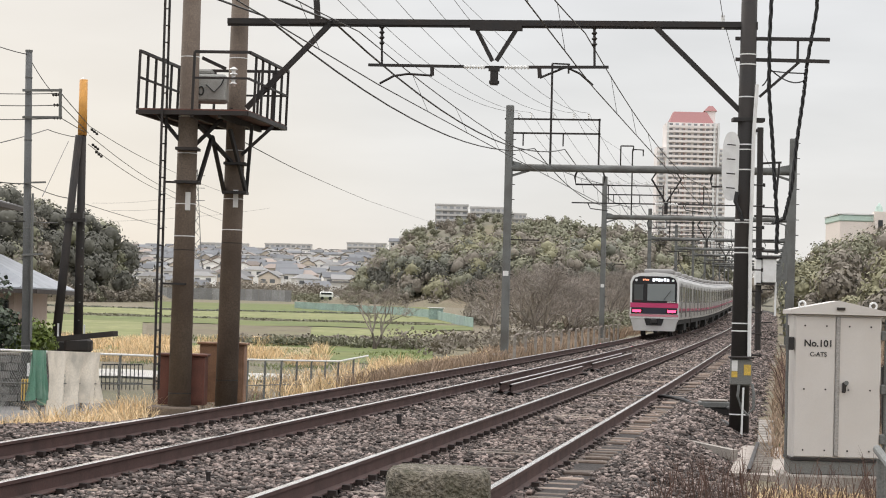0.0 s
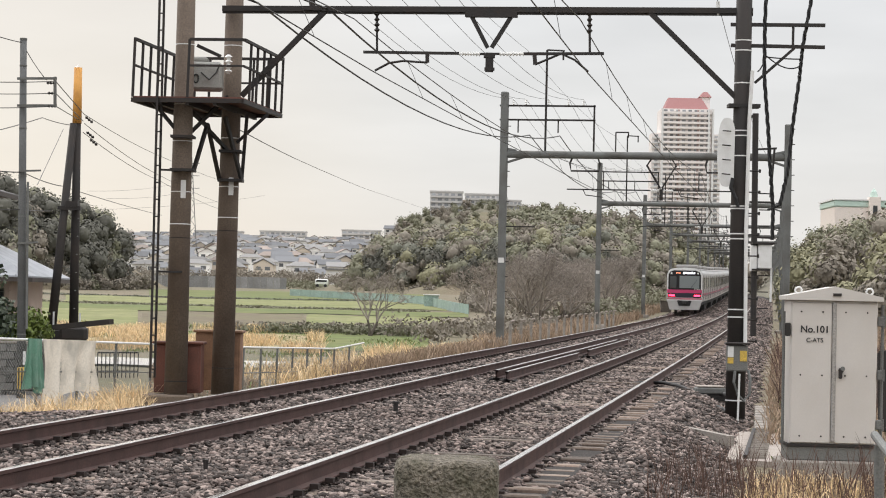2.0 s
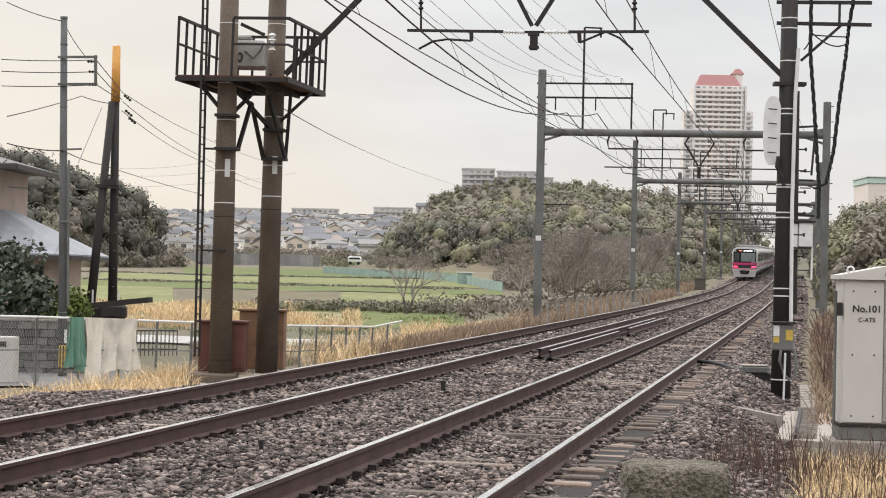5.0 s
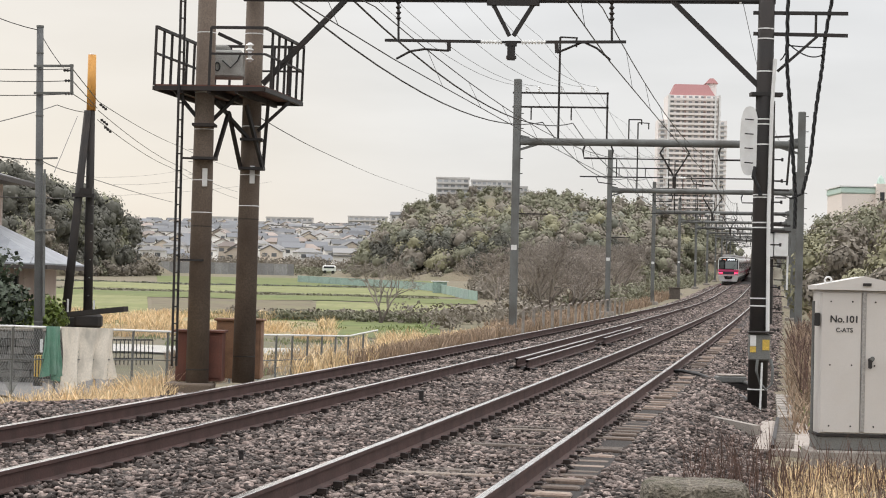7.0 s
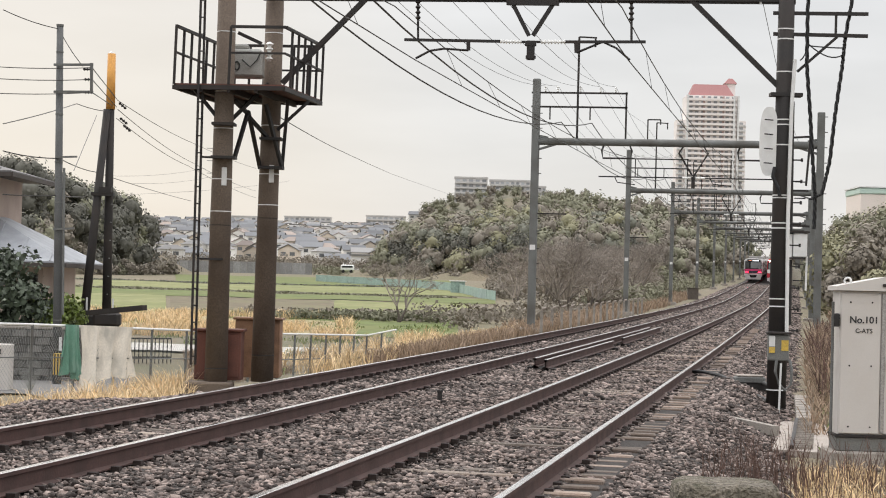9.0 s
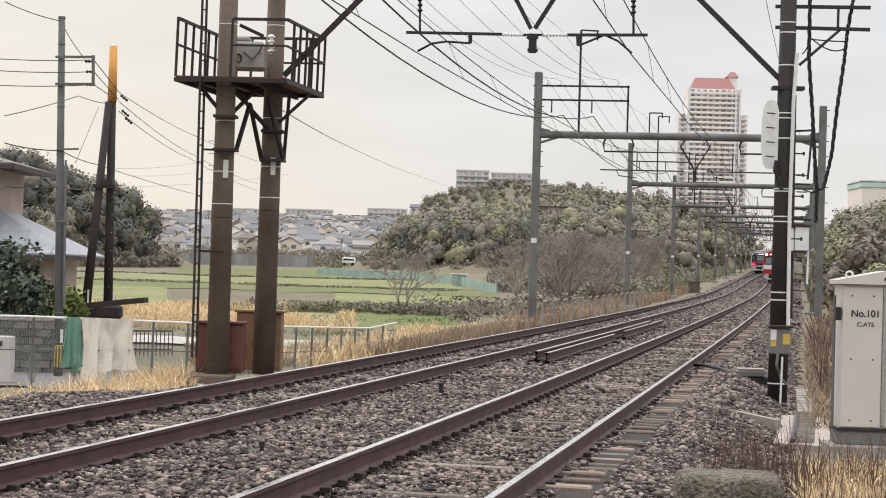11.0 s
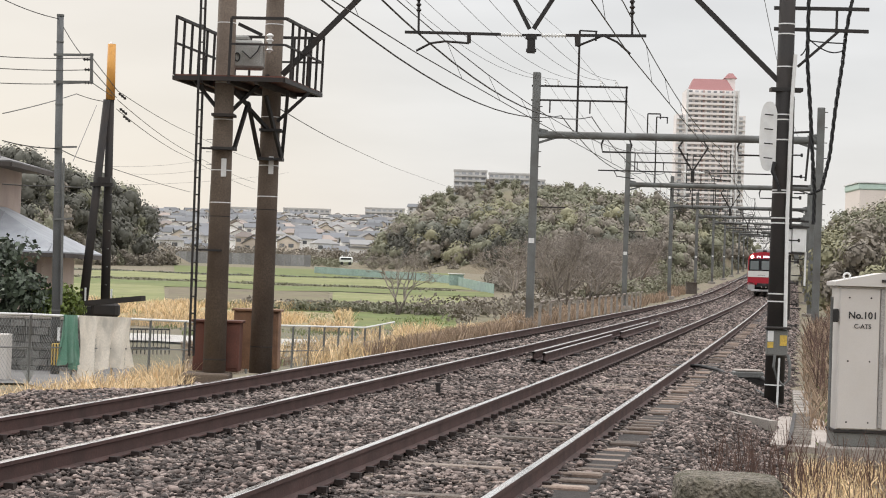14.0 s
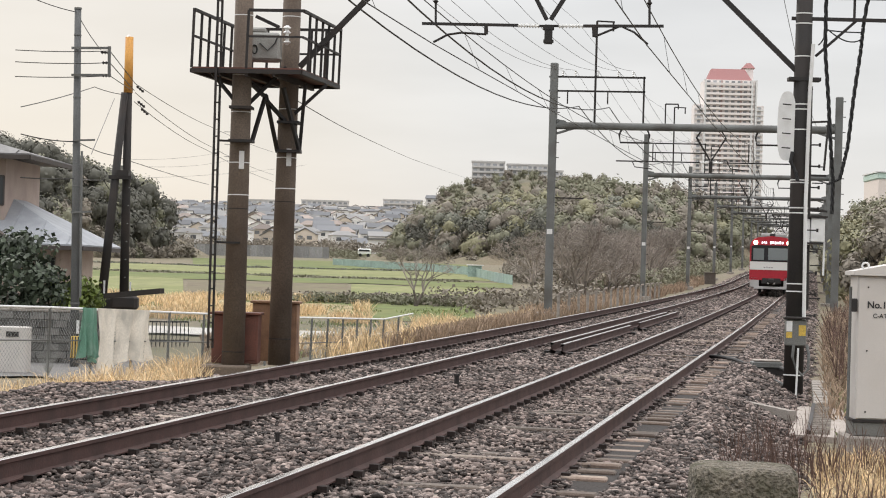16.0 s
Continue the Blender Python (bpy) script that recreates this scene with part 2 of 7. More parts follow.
M_grey = mat("galvanised_steel", (0.155, 0.16, 0.155), 0.65, 0.2, scale=1.2, tint=(0.09, 0.084, 0.075))
M_dark = mat("dark_painted_steel", (0.016, 0.014, 0.0135), 0.6, 0.1, scale=2, tint=(0.032, 0.022, 0.018))
M_black = mat("black_cable", (0.012, 0.012, 0.013), 0.6, bump=0.05)
M_wire = mat("old_copper_wire", (0.045, 0.042, 0.04), 0.55, 0.5, bump=0.0)
M_conc = mat("weathered_concrete", (0.30, 0.27, 0.24), 0.92, scale=4, fine=70, bump=0.4, tint=(0.15, 0.135, 0.115))
M_pole = mat("brown_stained_concrete_pole", (0.145, 0.111, 0.085), 0.9, scale=1.1, fine=40, tint=(0.085, 0.062, 0.048))
M_darkpole = mat("tarred_concrete_pole", (0.018, 0.0155, 0.0145), 0.75, scale=1.5, fine=50, tint=(0.042, 0.032, 0.027))
M_cer = mat("white_porcelain", (0.75, 0.75, 0.73), 0.25, bump=0.0, var=0.06)
M_cab = mat("cream_painted_steel_cabinet", (0.56, 0.53, 0.50), 0.5, var=0.03, scale=1.5, fine=90, bump=0.03, tint=(0.49, 0.455, 0.42), stain=0.4)
M_brown = mat("rust_brown_painted_steel", (0.13, 0.046, 0.03), 0.7, scale=3, tint=(0.07, 0.03, 0.022))
M_tan = mat("tan_rusted_steel", (0.27, 0.15, 0.085), 0.7, scale=2.5, tint=(0.09, 0.045, 0.03))
M_paint_white = mat("white_enamel", (0.72, 0.72, 0.71), 0.45, var=0.04, tint=(0.55, 0.54, 0.52), stain=0.3)
M_yellow = mat("faded_yellow_paint", (0.62, 0.42, 0.07), 0.55, tint=(0.4, 0.27, 0.08))
M_orange = mat("orange_yellow_cover", (0.62, 0.30, 0.06), 0.6, tint=(0.45, 0.2, 0.05), scale=2)
M_ink = mat("black_lettering", (0.02, 0.02, 0.02), 0.6, bump=0.0)
M_straw = mat("dry_straw_grass", (0.66, 0.50, 0.30), 0.9, var=0.2, fine=8, bump=0, island=0.4)
M_reed = mat("dry_brown_reed", (0.30, 0.22, 0.155), 0.9, var=0.2, fine=8, bump=0, island=0.4)
M_blade = mat("green_grass_blade", (0.17, 0.205, 0.075), 0.9, var=0.2, fine=8, bump=0, island=0.4)
M_twig = mat("grey_brown_twig", (0.25, 0.218, 0.188), 0.9, var=0.2, fine=20, bump=0, island=0.35)
M_bark = mat("grey_bark", (0.12, 0.10, 0.085), 0.95, scale=3, fine=30, bump=0.4, tint=(0.07, 0.06, 0.05))

# ---- ballast bed ----
LONG = [-20 + 2 * i for i in range(50)] + [80 + 5 * i for i in range(128)]


def sweep(profile, ys, closed=False, off=0.0, z=0.0):
    s, n = Shape(), len(profile)
    s.add([beside(y, off + a, z + b) for y in ys for a, b in profile], [(n * i + j, n * i + (j + 1) % n, n * i + n + (j + 1) % n, n * i + n + j) for i in range(len(ys) - 1) for j in range(n if closed else n - 1)])
    return s


BED_O = [-8.2, -7.2, -6.5, -6.1, -5.5, -4.9, -3.2, -2.6, -1.5, 1.7, 2.6, 3.4]
BED_LOW = [-0.98, -0.88, -0.60, -0.44, -0.24, -0.2, -0.2, -0.2, -0.2, -0.24, -0.6, -0.8]
BED_HEAP = [-0.95, -0.46, -0.13, -0.09, -0.16, -0.2, -0.2, -0.2, -0.2, -0.24, -0.6, -0.8]


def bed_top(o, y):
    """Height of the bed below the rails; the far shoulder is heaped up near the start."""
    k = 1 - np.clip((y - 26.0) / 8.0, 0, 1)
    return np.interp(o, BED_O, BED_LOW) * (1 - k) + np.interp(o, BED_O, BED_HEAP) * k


n = len(BED_O)
solid("ballast_bed", Shape().add([beside(y, a, float(bed_top(a, y))) for y in LONG for a in BED_O], [(n * i + j, n * i + j + 1, n * i + n + j + 1, n * i + n + j) for i in range(len(LONG) - 1) for j in range(n - 1)]), M_ballast_shade,
      "long near-black ballast bed, shade between its stones put into the colour", "ballast", kind="structure", smooth=True)


def scatter_stones(name, count, y0, y1, size, o0, o1, label, blocky=False):
    """Crushed stones in one mesh: broken blocks where they lie near, octahedra further off."""
    rng = np.random.default_rng(int(y0 * 7 + 3))
    y, o = rng.uniform(y0, y1, count), rng.uniform(o0, o1, count)
    z = bed_top(o, y) + rng.uniform(-0.01, 0.03, count)
    # thin cover over the sleeper ends beside the near rail
    z -= np.where((o > 0.93) & (o < 1.27), 0.047, 0.0)
    z += 0.02 * np.sin(y * 2.1) * np.cos(o * 3.3)
    c = np.stack([X0 + SLOPE * y + BEND * y * y / 2 + o * math.cos(TRACK), y - o * math.sin(TRACK), 0.00253 * y + 2e-5 * y * y + 0.65 * (lambda q: q * q * (3 - 2 * q))(np.clip((y - 150) / 140, 0, 1)) + z], 1)
    if blocky:
        base = np.array([(-1, -1, -1), (1, -1, -1), (1, 1, -1), (-1, 1, -1), (-1, -1, 1), (1, -1, 1), (1, 1, 1), (-1, 1, 1)]) * 0.66
        tri = np.array([(0, 2, 1), (0, 3, 2), (4, 5, 6), (4, 6, 7), (0, 1, 5), (0, 5, 4), (1, 2, 6), (1, 6, 5), (2, 3, 7), (2, 7, 6), (3, 0, 4), (3, 4, 7)])
    else:
        base = np.array([(1, 0, 0), (0, 1, 0), (-1, 0, 0), (0, -1, 0), (0.1, 0.1, 1), (0, 0, -1)])
        tri = np.array([(0, 1, 4), (1, 2, 4), (2, 3, 4), (3, 0, 4), (1, 0, 5), (2, 1, 5), (3, 2, 5), (0, 3, 5)])
    k = len(base)
    turn = rng.normal(size=(count, 3, 3))
    q, _ = np.linalg.qr(turn)
    scale = size * rng.uniform(0.5, 1.0, (count, 1, 1)) * rng.uniform(0.35, 1.5, (count, 1, 3))
    # flat-lying broken stones
    v = ((base[None] * rng.uniform(0.55, 1.2, (count, k, 3)) * scale) @ q) * np.array([1.12, 1.12, 0.68]) + c[:, None]
    f = (tri[None] + k * np.arange(count)[:, None, None]).reshape(-1, 3)
    me = bpy.data.meshes.new(name)
    me.vertices.add(k * count)
    me.vertices.foreach_set("co", v.astype(np.float32).ravel())
    me.loops.add(len(f) * 3)
    me.loops.foreach_set("vertex_index", f.astype(np.int32).ravel())
    me.polygons.add(len(f))
    me.polygons.foreach_set("loop_start", np.arange(0, len(f) * 3, 3, dtype=np.int32))
    me.update(calc_edges=True)
    me.validate()
    me.materials.append(M_stone)
    return tagged(new(name, me), label, "ballast", kind="stuff")


scatter_stones("ballast_stones", 16000, 11, 16, 0.052, -6.5, -0.5, "loose crushed grey and brown ballast stones")
scatter_stones("ballast_stones", 70000, 16, 32, 0.040, -7.7, 3.1, "loose crushed grey and brown ballast stones", True)
scatter_stones("ballast_stones", 40000, 32, 50, 0.051, -7.7, 3.1, "loose crushed grey and brown ballast stones", True)
scatter_stones("ballast_stones", 30000, 50, 85, 0.062, -7.0, 3.1, "loose crushed grey and brown ballast stones")

scatter_stones("ballast_stones", 24000, 85, 150, 0.09, -7.0, 3.1, "loose crushed grey and brown ballast stones")

scatter_stones("ballast_stones", 16000, 150, 300, 0.14, -6.5, 2.9, "loose crushed grey and brown ballast stones")

# ---- the two tracks ----
RAIL = [(-0.064, -0.174), (0.064, -0.174), (0.064, -0.163), (0.012, -0.145), (0.010, -0.045), (0.034, -0.034), (0.034, -0.004), (-0.034, -0.004), (-0.034, -0.034), (-0.010, -0.045), (-0.012, -0.145), (-0.064, -0.163)]
sleeper_mesh = mesh("sleeper", Shape().box((0, 0, 0), (2.45, 0.21, 0.16), bevel=0.015), M_sleeper)


def build_track(o, zl, zr, label):
    t = thing("railway_track", Matrix(), label, "railway track", kind="structure")
    for side, z in ((-0.75, zl), (0.75, zr)):
        r = part("rail", sweep(RAIL, LONG, True, o + side, z), M_rust, t, "rust-brown steel rail")
        part("running_surface", sweep([(-0.03, -0.004), (-0.026, 0.0), (0.026, 0.0), (0.03, -0.004)], LONG, False, o + side, z), M_head, r, "polished bright rail head")
    clips = Shape()
    y = 16.0
    while y < 110:
        for side, z in ((-0.75, zl), (0.75, zr)):
            for e in (-0.1, 0.1):
                p = beside(y, o + side + e, z - 0.17)
                clips.box(p, (0.075, 0.09, 0.045), Matrix.Rotation(-TRACK, 4, "Z"))
        y += 0.62
    f = part("rail_fastenings", clips, M_clip, t, "dark rusty clips along the rail foot")
    f["kind"] = "stuff"
    return t


track_near = build_track(0, 0.03, -0.03, "rusty near track with polished rail heads on ballast")
track_far = build_track(FAR, 0.045, 0.007, "rusty far track with polished rail heads on ballast")


def lay_sleepers(t, o, lean, seed):
    rng = random.Random(seed)
    y = 16.0
    while y < 90:
        s = new("sleeper", sleeper_mesh)
        s.parent = t
        m = track_pose(y, o, 0)
        m.translation = beside(y, o, -0.279 + rng.uniform(-0.032, 0.02))
        s.matrix_world = m @ pose(rng.uniform(-0.03, 0.03), 0, 0, 0, lean, rng.uniform(-0.6, 0.6))
        y += 0.62


def spare_rail(o, y0, y1, z, turn=0.0):
    t = thing("spare_rail", Matrix(), "spare length of rusty rail laid on wooden blocks between the tracks", "rail", "spare rails")
    ys = [y0 + (y1 - y0) * i / 12 for i in range(13)]
    part("rail", sweep(RAIL, ys, True, o, z), M_rust, t, "rust-brown rail length")
    part("running_surface", sweep([(-0.03, -0.003), (-0.026, 0.001), (0.026, 0.001), (0.03, -0.003)], ys, False, o, z), M_head, t, "dull bright rail head")
    n = max(2, int((y1 - y0) / 5))
    for i in range(n + 1):
        y = y0 + 0.3 + (y1 - y0 - 0.6) * i / n
        part("block", Shape().box(beside(y, o, z - 0.24), (0.34, 0.22, 0.14), Matrix.Rotation(-TRACK, 4, "Z"), 0.01), M_dark, t, "dark wooden support block")


spare_rail(-2.22, 42.3, 74.0, 0.06)
spare_rail(-1.98, 42.0, 57.0, 0.045)
spare_rail(-1.98, 60.0, 76.0, 0.045)
s = Shape()
s.tube([(-0.574, 31.000, -0.137), (-0.579, 31.000, 0.063)], 0.035, 8)
s.tube([(-0.579, 31.000, 0.047), (-0.580, 31.000, 0.079)], 0.045, 8)
solid("marker_peg", s, M_dark, "short dark iron marker peg standing in the ballast", "peg", "marker pegs")
s = Shape()
s.tube([(-2.145, 20.500, -0.149), (-2.148, 20.500, -0.033)], 0.022, 8)
s.tube([(-2.148, 20.500, -0.043), (-2.148, 20.500, -0.022)], 0.03, 8)
solid("marker_peg", s, M_dark, "short dark iron marker peg standing in the ballast", "peg", "marker pegs")


# ---- the old gantry beside the signal platform ----
def insulator(p, q, r, n=4):
    """A ribbed insulator between two points."""
    p, q = Vector(p), Vector(q)
    s, d = Shape(), (q - p)
    side = d.cross(Vector((0.3, 0.9, 0.2))).normalized()
    other = d.cross(side).normalized()
    rows = [(0.0, 0.35)] + [x for i in range(n) for x in (((i + 0.15) / n, 0.45), ((i + 0.5) / n, 1.0), ((i + 0.85) / n, 0.45))] + [(1.0, 0.35)]
    vs = [p + d * k + r * w * (math.cos(a) * side + math.sin(a) * other) for k, w in rows for a in [math.pi * j / 4 for j in range(8)]]
    fs = [(i * 8 + j, i * 8 + (j + 1) % 8, i * 8 + 8 + (j + 1) % 8, i * 8 + 8 + j) for i in range(len(rows) - 1) for j in range(8)]
    return s.add(vs, fs + [tuple(range(8)), tuple(range(len(vs) - 8, len(vs)))])


def ring(p, r, h=0.05):
    p = Vector(p)
    return Shape().tube([p - Vector((0, 0, h / 2)), p + Vector((0, 0, h / 2))], r, 16)


def along(a, b, k):
    return Vector(a).lerp(Vector(b), k)


def build_old_gantry():
    g = thing("catenary_gantry", Matrix(), "dark old two-track catenary gantry of tarred pole and steel beam", "gantry")
    foot, top = Vector((5.188, 38.090, -0.750)), Vector((5.214, 38.086, 8.012))
    pole = part("pole", Shape().tube([foot, foot.lerp(top, 0.5), top], 0.175, 20, 0.135), M_darkpole, g, "dark tarred concrete pole", True)
    for k in (0.075, 0.145, 0.24, 0.255, 0.395, 0.405, 0.455, 0.46, 0.56, 0.6, 0.61, 0.705, 0.77, 0.79):
        part("band", ring(along(foot, top, k), 0.180 - 0.04 * k, 0.022), M_paint_white, pole, "thin bright steel band")
    a, b = Vector((-4.040, 39.632, 6.727)), Vector((5.363, 38.061, 6.693))
    part("beam", Shape().bar(a, b, 0.11, 0.10).bar(a + Vector((0, 0, -0.06)), b + Vector((0, 0, -0.06)), 0.05, 0.05), M_dark, g, "dark square steel beam")
    part("brace", Shape().bar((-2.168, 39.319, 6.683), (-3.654, 39.567, 5.144), 0.09), M_dark, g)
    part("brace", Shape().bar((3.592, 38.357, 6.666), (5.340, 38.065, 4.942), 0.09), M_dark, g)
    for x in (1163,):
        part("bracket", Shape().box((5.232, 38.083, 5.029), (0.55, 0.3, 0.06)), M_dark, g)
    v = part("hanger", Shape().bar((0.448, 38.882, 6.633), (0.764, 38.829, 6.033), 0.07).bar((1.198, 38.757, 6.637), (0.834, 38.818, 6.033), 0.07).bar((0.358, 38.897, 6.623), (1.278, 38.743, 6.617), 0.12, 0.09), M_dark, g, "V-shaped steel hanger")
    part("clamp", Shape().box((0.801, 38.823, 5.772), (0.14, 0.1, 0.34)).box((0.798, 38.824, 5.892), (0.2, 0.12, 0.08)).box((0.804, 38.823, 5.652), (0.18, 0.11, 0.05)), M_dark, v)
    arm = part("cross_arm", Shape().bar((-1.454, 39.200, 5.947), (0.266, 38.912, 5.929), 0.05).bar((0.627, 38.852, 5.921), (0.977, 38.794, 5.924), 0.04).bar((1.405, 38.722, 5.927), (2.808, 38.488, 5.937), 0.05), M_dark, g, "insulated steel cross arm")
    part("insulator", insulator((0.246, 38.916, 5.928), (0.647, 38.849, 5.921), 0.045, 8), M_cer, arm, "ribbed white porcelain insulator")
    part("insulator", insulator((0.967, 38.795, 5.924), (1.425, 38.719, 5.927), 0.045, 8), M_cer, arm, "ribbed white porcelain insulator")
    for p, q, m in (((-1.229, 39.162, 6.677), (-1.223, 39.161, 6.444), (-1.210, 39.159, 5.958)), ((2.543, 38.532, 6.682), (2.549, 38.531, 6.443), (2.562, 38.529, 5.935))):
        rod = part("suspension_rod", Shape().bar(q, m, 0.04).bar(p, along(p, q, 0.3), 0.05), M_dark, g)
        part("insulator", insulator(p, along(q, m, 0.3), 0.055, 4), M_dark, rod, "dark ribbed insulator")
    for pts, drop in ((((-0.308, 39.008, 5.925), (-0.303, 39.008, 5.763), (-0.739, 39.080, 5.790), (-1.242, 39.164, 5.614)), 0), (((1.594, 38.691, 5.918), (1.609, 38.688, 5.738), (2.059, 38.613, 5.932), (2.541, 38.532, 5.616)), 1)):
        part("registration_arm", Shape().tube([pts[1], pts[2], along(pts[2], pts[3], 0.5) + Vector((0, 0, 0.05)), pts[3]], 0.022, 6).bar(pts[0], pts[1], 0.07), M_dark, g, "curved registration arm")
    part("bolt", Shape().bar((-2.426, 39.362, 7.110), (-2.395, 39.357, 6.723), 0.11).bar((-2.570, 39.386, 6.723), (-2.210, 39.326, 6.724), 0.16, 0.06), M_dark, g)
    part("bolt", Shape().tube([(4.761, 38.162, 6.859), (4.768, 38.161, 6.612)], 0.035, 8), M_cer, g, "small white insulator")
    # side arms with twisted cables
    part("side_arm", Shape().bar((4.984, 38.124, 6.455), (6.592, 37.856, 6.444), 0.06), M_dark, g)
    part("side_arm", Shape().bar((4.993, 38.123, 6.091), (6.592, 37.856, 6.062), 0.06), M_dark, g)
    part("side_brace", Shape().bar((5.414, 38.053, 5.435), (6.078, 37.942, 6.049), 0.045).bar((6.050, 37.946, 6.421), (6.049, 37.946, 6.059), 0.04), M_dark, g)
    part("conduit", Shape().tube([(5.348, 37.900, 5.633), (5.311, 37.900, 4.800), (5.292, 37.900, 2.889), (5.317, 37.900, 0.833)], 0.033, 8), M_paint_white, g, "white plastic conduit")
    for k in range(9):
        z = 3.9 - 0.37 * k
        c = foot.lerp(top, (z - foot.z) / (top.z - foot.z))
        part("step_bolt", Shape().tube([c + Vector((0.1, 0, 0)), c + Vector((0.34, -0.05, 0))], 0.014, 6).tube([c + Vector((0.33, -0.05, -0.03)), c + Vector((0.33, -0.05, 0.03))], 0.02, 6), M_dark, g)
    return g


old_gantry = build_old_gantry()

# twisted black cables beside the pole
for k, ctl in enumerate((((5.602, 38.000, 7.713), (5.564, 38.000, 6.533), (5.570, 38.000, 5.551), (5.652, 38.000, 4.670), (5.712, 38.000, 3.885), (5.768, 38.000, 3.249), (5.764, 38.000, 2.659)),
                         ((6.407, 38.000, 7.734), (6.369, 38.000, 6.947), (6.225, 38.000, 6.060), (6.180, 38.000, 5.518), (6.083, 38.000, 4.730), (6.007, 38.000, 3.893), (5.884, 38.000, 3.320), (5.671, 38.000, 3.217)))):
    ctl = [Vector(p) for p in ctl]
    t = thing("twisted_cable", Matrix(), "bundle of black twisted cables hanging beside a pole", "cable", "hanging cables")
    for ph in (0.0, 2.1, 4.2):
        pts = []
        for i in range(len(ctl) - 1):
            for j in range(12):
                a = (i * 12 + j) * 0.75 + ph
                pts.append(ctl[i].lerp(ctl[i + 1], j / 12) + Vector((math.cos(a) * 0.021, math.sin(a) * 0.021, 0)))
        part("strand", Shape().tube(pts, 0.017, 6), M_black, t)

for a, b, c in (((5.451, 38.000, 5.627), (5.518, 38.000, 5.668), (5.573, 38.000, 5.846)), ((5.600, 38.000, 5.906), (5.962, 38.000, 5.591), (6.194, 38.000, 5.745)), ((5.601, 38.000, 5.886), (5.936, 38.000, 5.856), (6.210, 38.000, 5.863))):
    a, b, c = Vector(a), Vector(b), Vector(c)
    solid("link_wire", Shape().tube([(1 - t) ** 2 * a + 2 * t * (1 - t) * b + t * t * c for t in [i / 8 for i in range(9)]], 0.012, 5), M_black, "thin black link wire between hanging cables", "wire", "link wires")

# white equipment box and dish cover on the pole
t = thing("railway_signal", Matrix(), "white rounded railway signal seen from behind on a dark pole", "signal")
s = Shape()
c = Vector((4.944, 37.900, 4.212))
n = 28
o = [(0.16 * math.copysign(abs(math.cos(a)) ** 0.7, math.cos(a)), 0.60 * math.copysign(abs(math.sin(a)) ** 0.75, math.sin(a))) for a in [2 * math.pi * i / n for i in range(n)]]
s.prism([(c.x + x, c.z + z) for x, z in o], c.y + 0.10, c.y + 0.13)
part("backboard", s, M_paint_white, t, "rounded white board")
part("housing", Shape().box(c + Vector((0.09, 0.24, 0.12)), (0.2, 0.2, 0.62), bevel=0.02).box(c + Vector((0.09, 0.24, -0.28)), (0.2, 0.2, 0.3), bevel=0.02), M_paint_white, t)
for k in range(4):
    part("stay", Shape().tube([c + Vector((-0.09, 0.02, 0.37 - 0.25 * k)), c + Vector((0.06, 0.02, 0.36 - 0.25 * k))], 0.012, 6), M_dark, t)
part("cable_gland", Shape().tube([c + Vector((0.1, 0, -0.45)), c + Vector((0.07, 0, -0.62)), c + Vector((0.16, 0, -0.8)), c + Vector((0.2, 0, -0.95))], 0.035, 8), M_black, t)

# box with a yellow and white plate low on the pole
t = thing("junction_box", Matrix(), "green-grey junction box with yellow and white plates on a pole", "box")
c = Vector((5.129, 37.500, 0.691))
M_green_box = mat("grey_green_enamel", (0.15, 0.15, 0.14), 0.55)
part("case", Shape().box(c + Vector((0, 0.05, -0.04)), (0.36, 0.16, 0.45), bevel=0.02), M_green_box, t)
part("lid", Shape().box(c + Vector((0, 0.03, 0.21)), (0.42, 0.24, 0.04), bevel=0.01), M_dark, t)
part("plate", Shape().box(c + Vector((-0.12, -0.035, 0.07)), (0.1, 0.012, 0.18)), M_paint_white, t, "white plate")
part("plate", Shape().box(c + Vector((-0.12, -0.035, -0.08)), (0.1, 0.012, 0.10)), M_yellow, t, "yellow plate")
part("plate", Shape().box(c + Vector((0.1, -0.035, 0.0)), (0.12, 0.012, 0.18)), M_yellow, t, "yellow plate")
part("hose", Shape().tube([c + Vector(p) for p in ((-0.05, -0.12, -0.25), (-0.07, -0.14, -0.45), (0.0, -0.15, -0.66), (0.1, -0.15, -0.76), (0.2, -0.14, -0.66), (0.21, -0.12, -0.4), (0.18, -0.08, -0.24))], 0.025, 8), M_grey, t, "looped grey hose")
part("rod", Shape().tube([c + Vector((0.02, -0.17, -0.3)), c + Vector((0.0, -0.17, -1.25))], 0.018, 6), M_paint_white, t, "thin white rod")


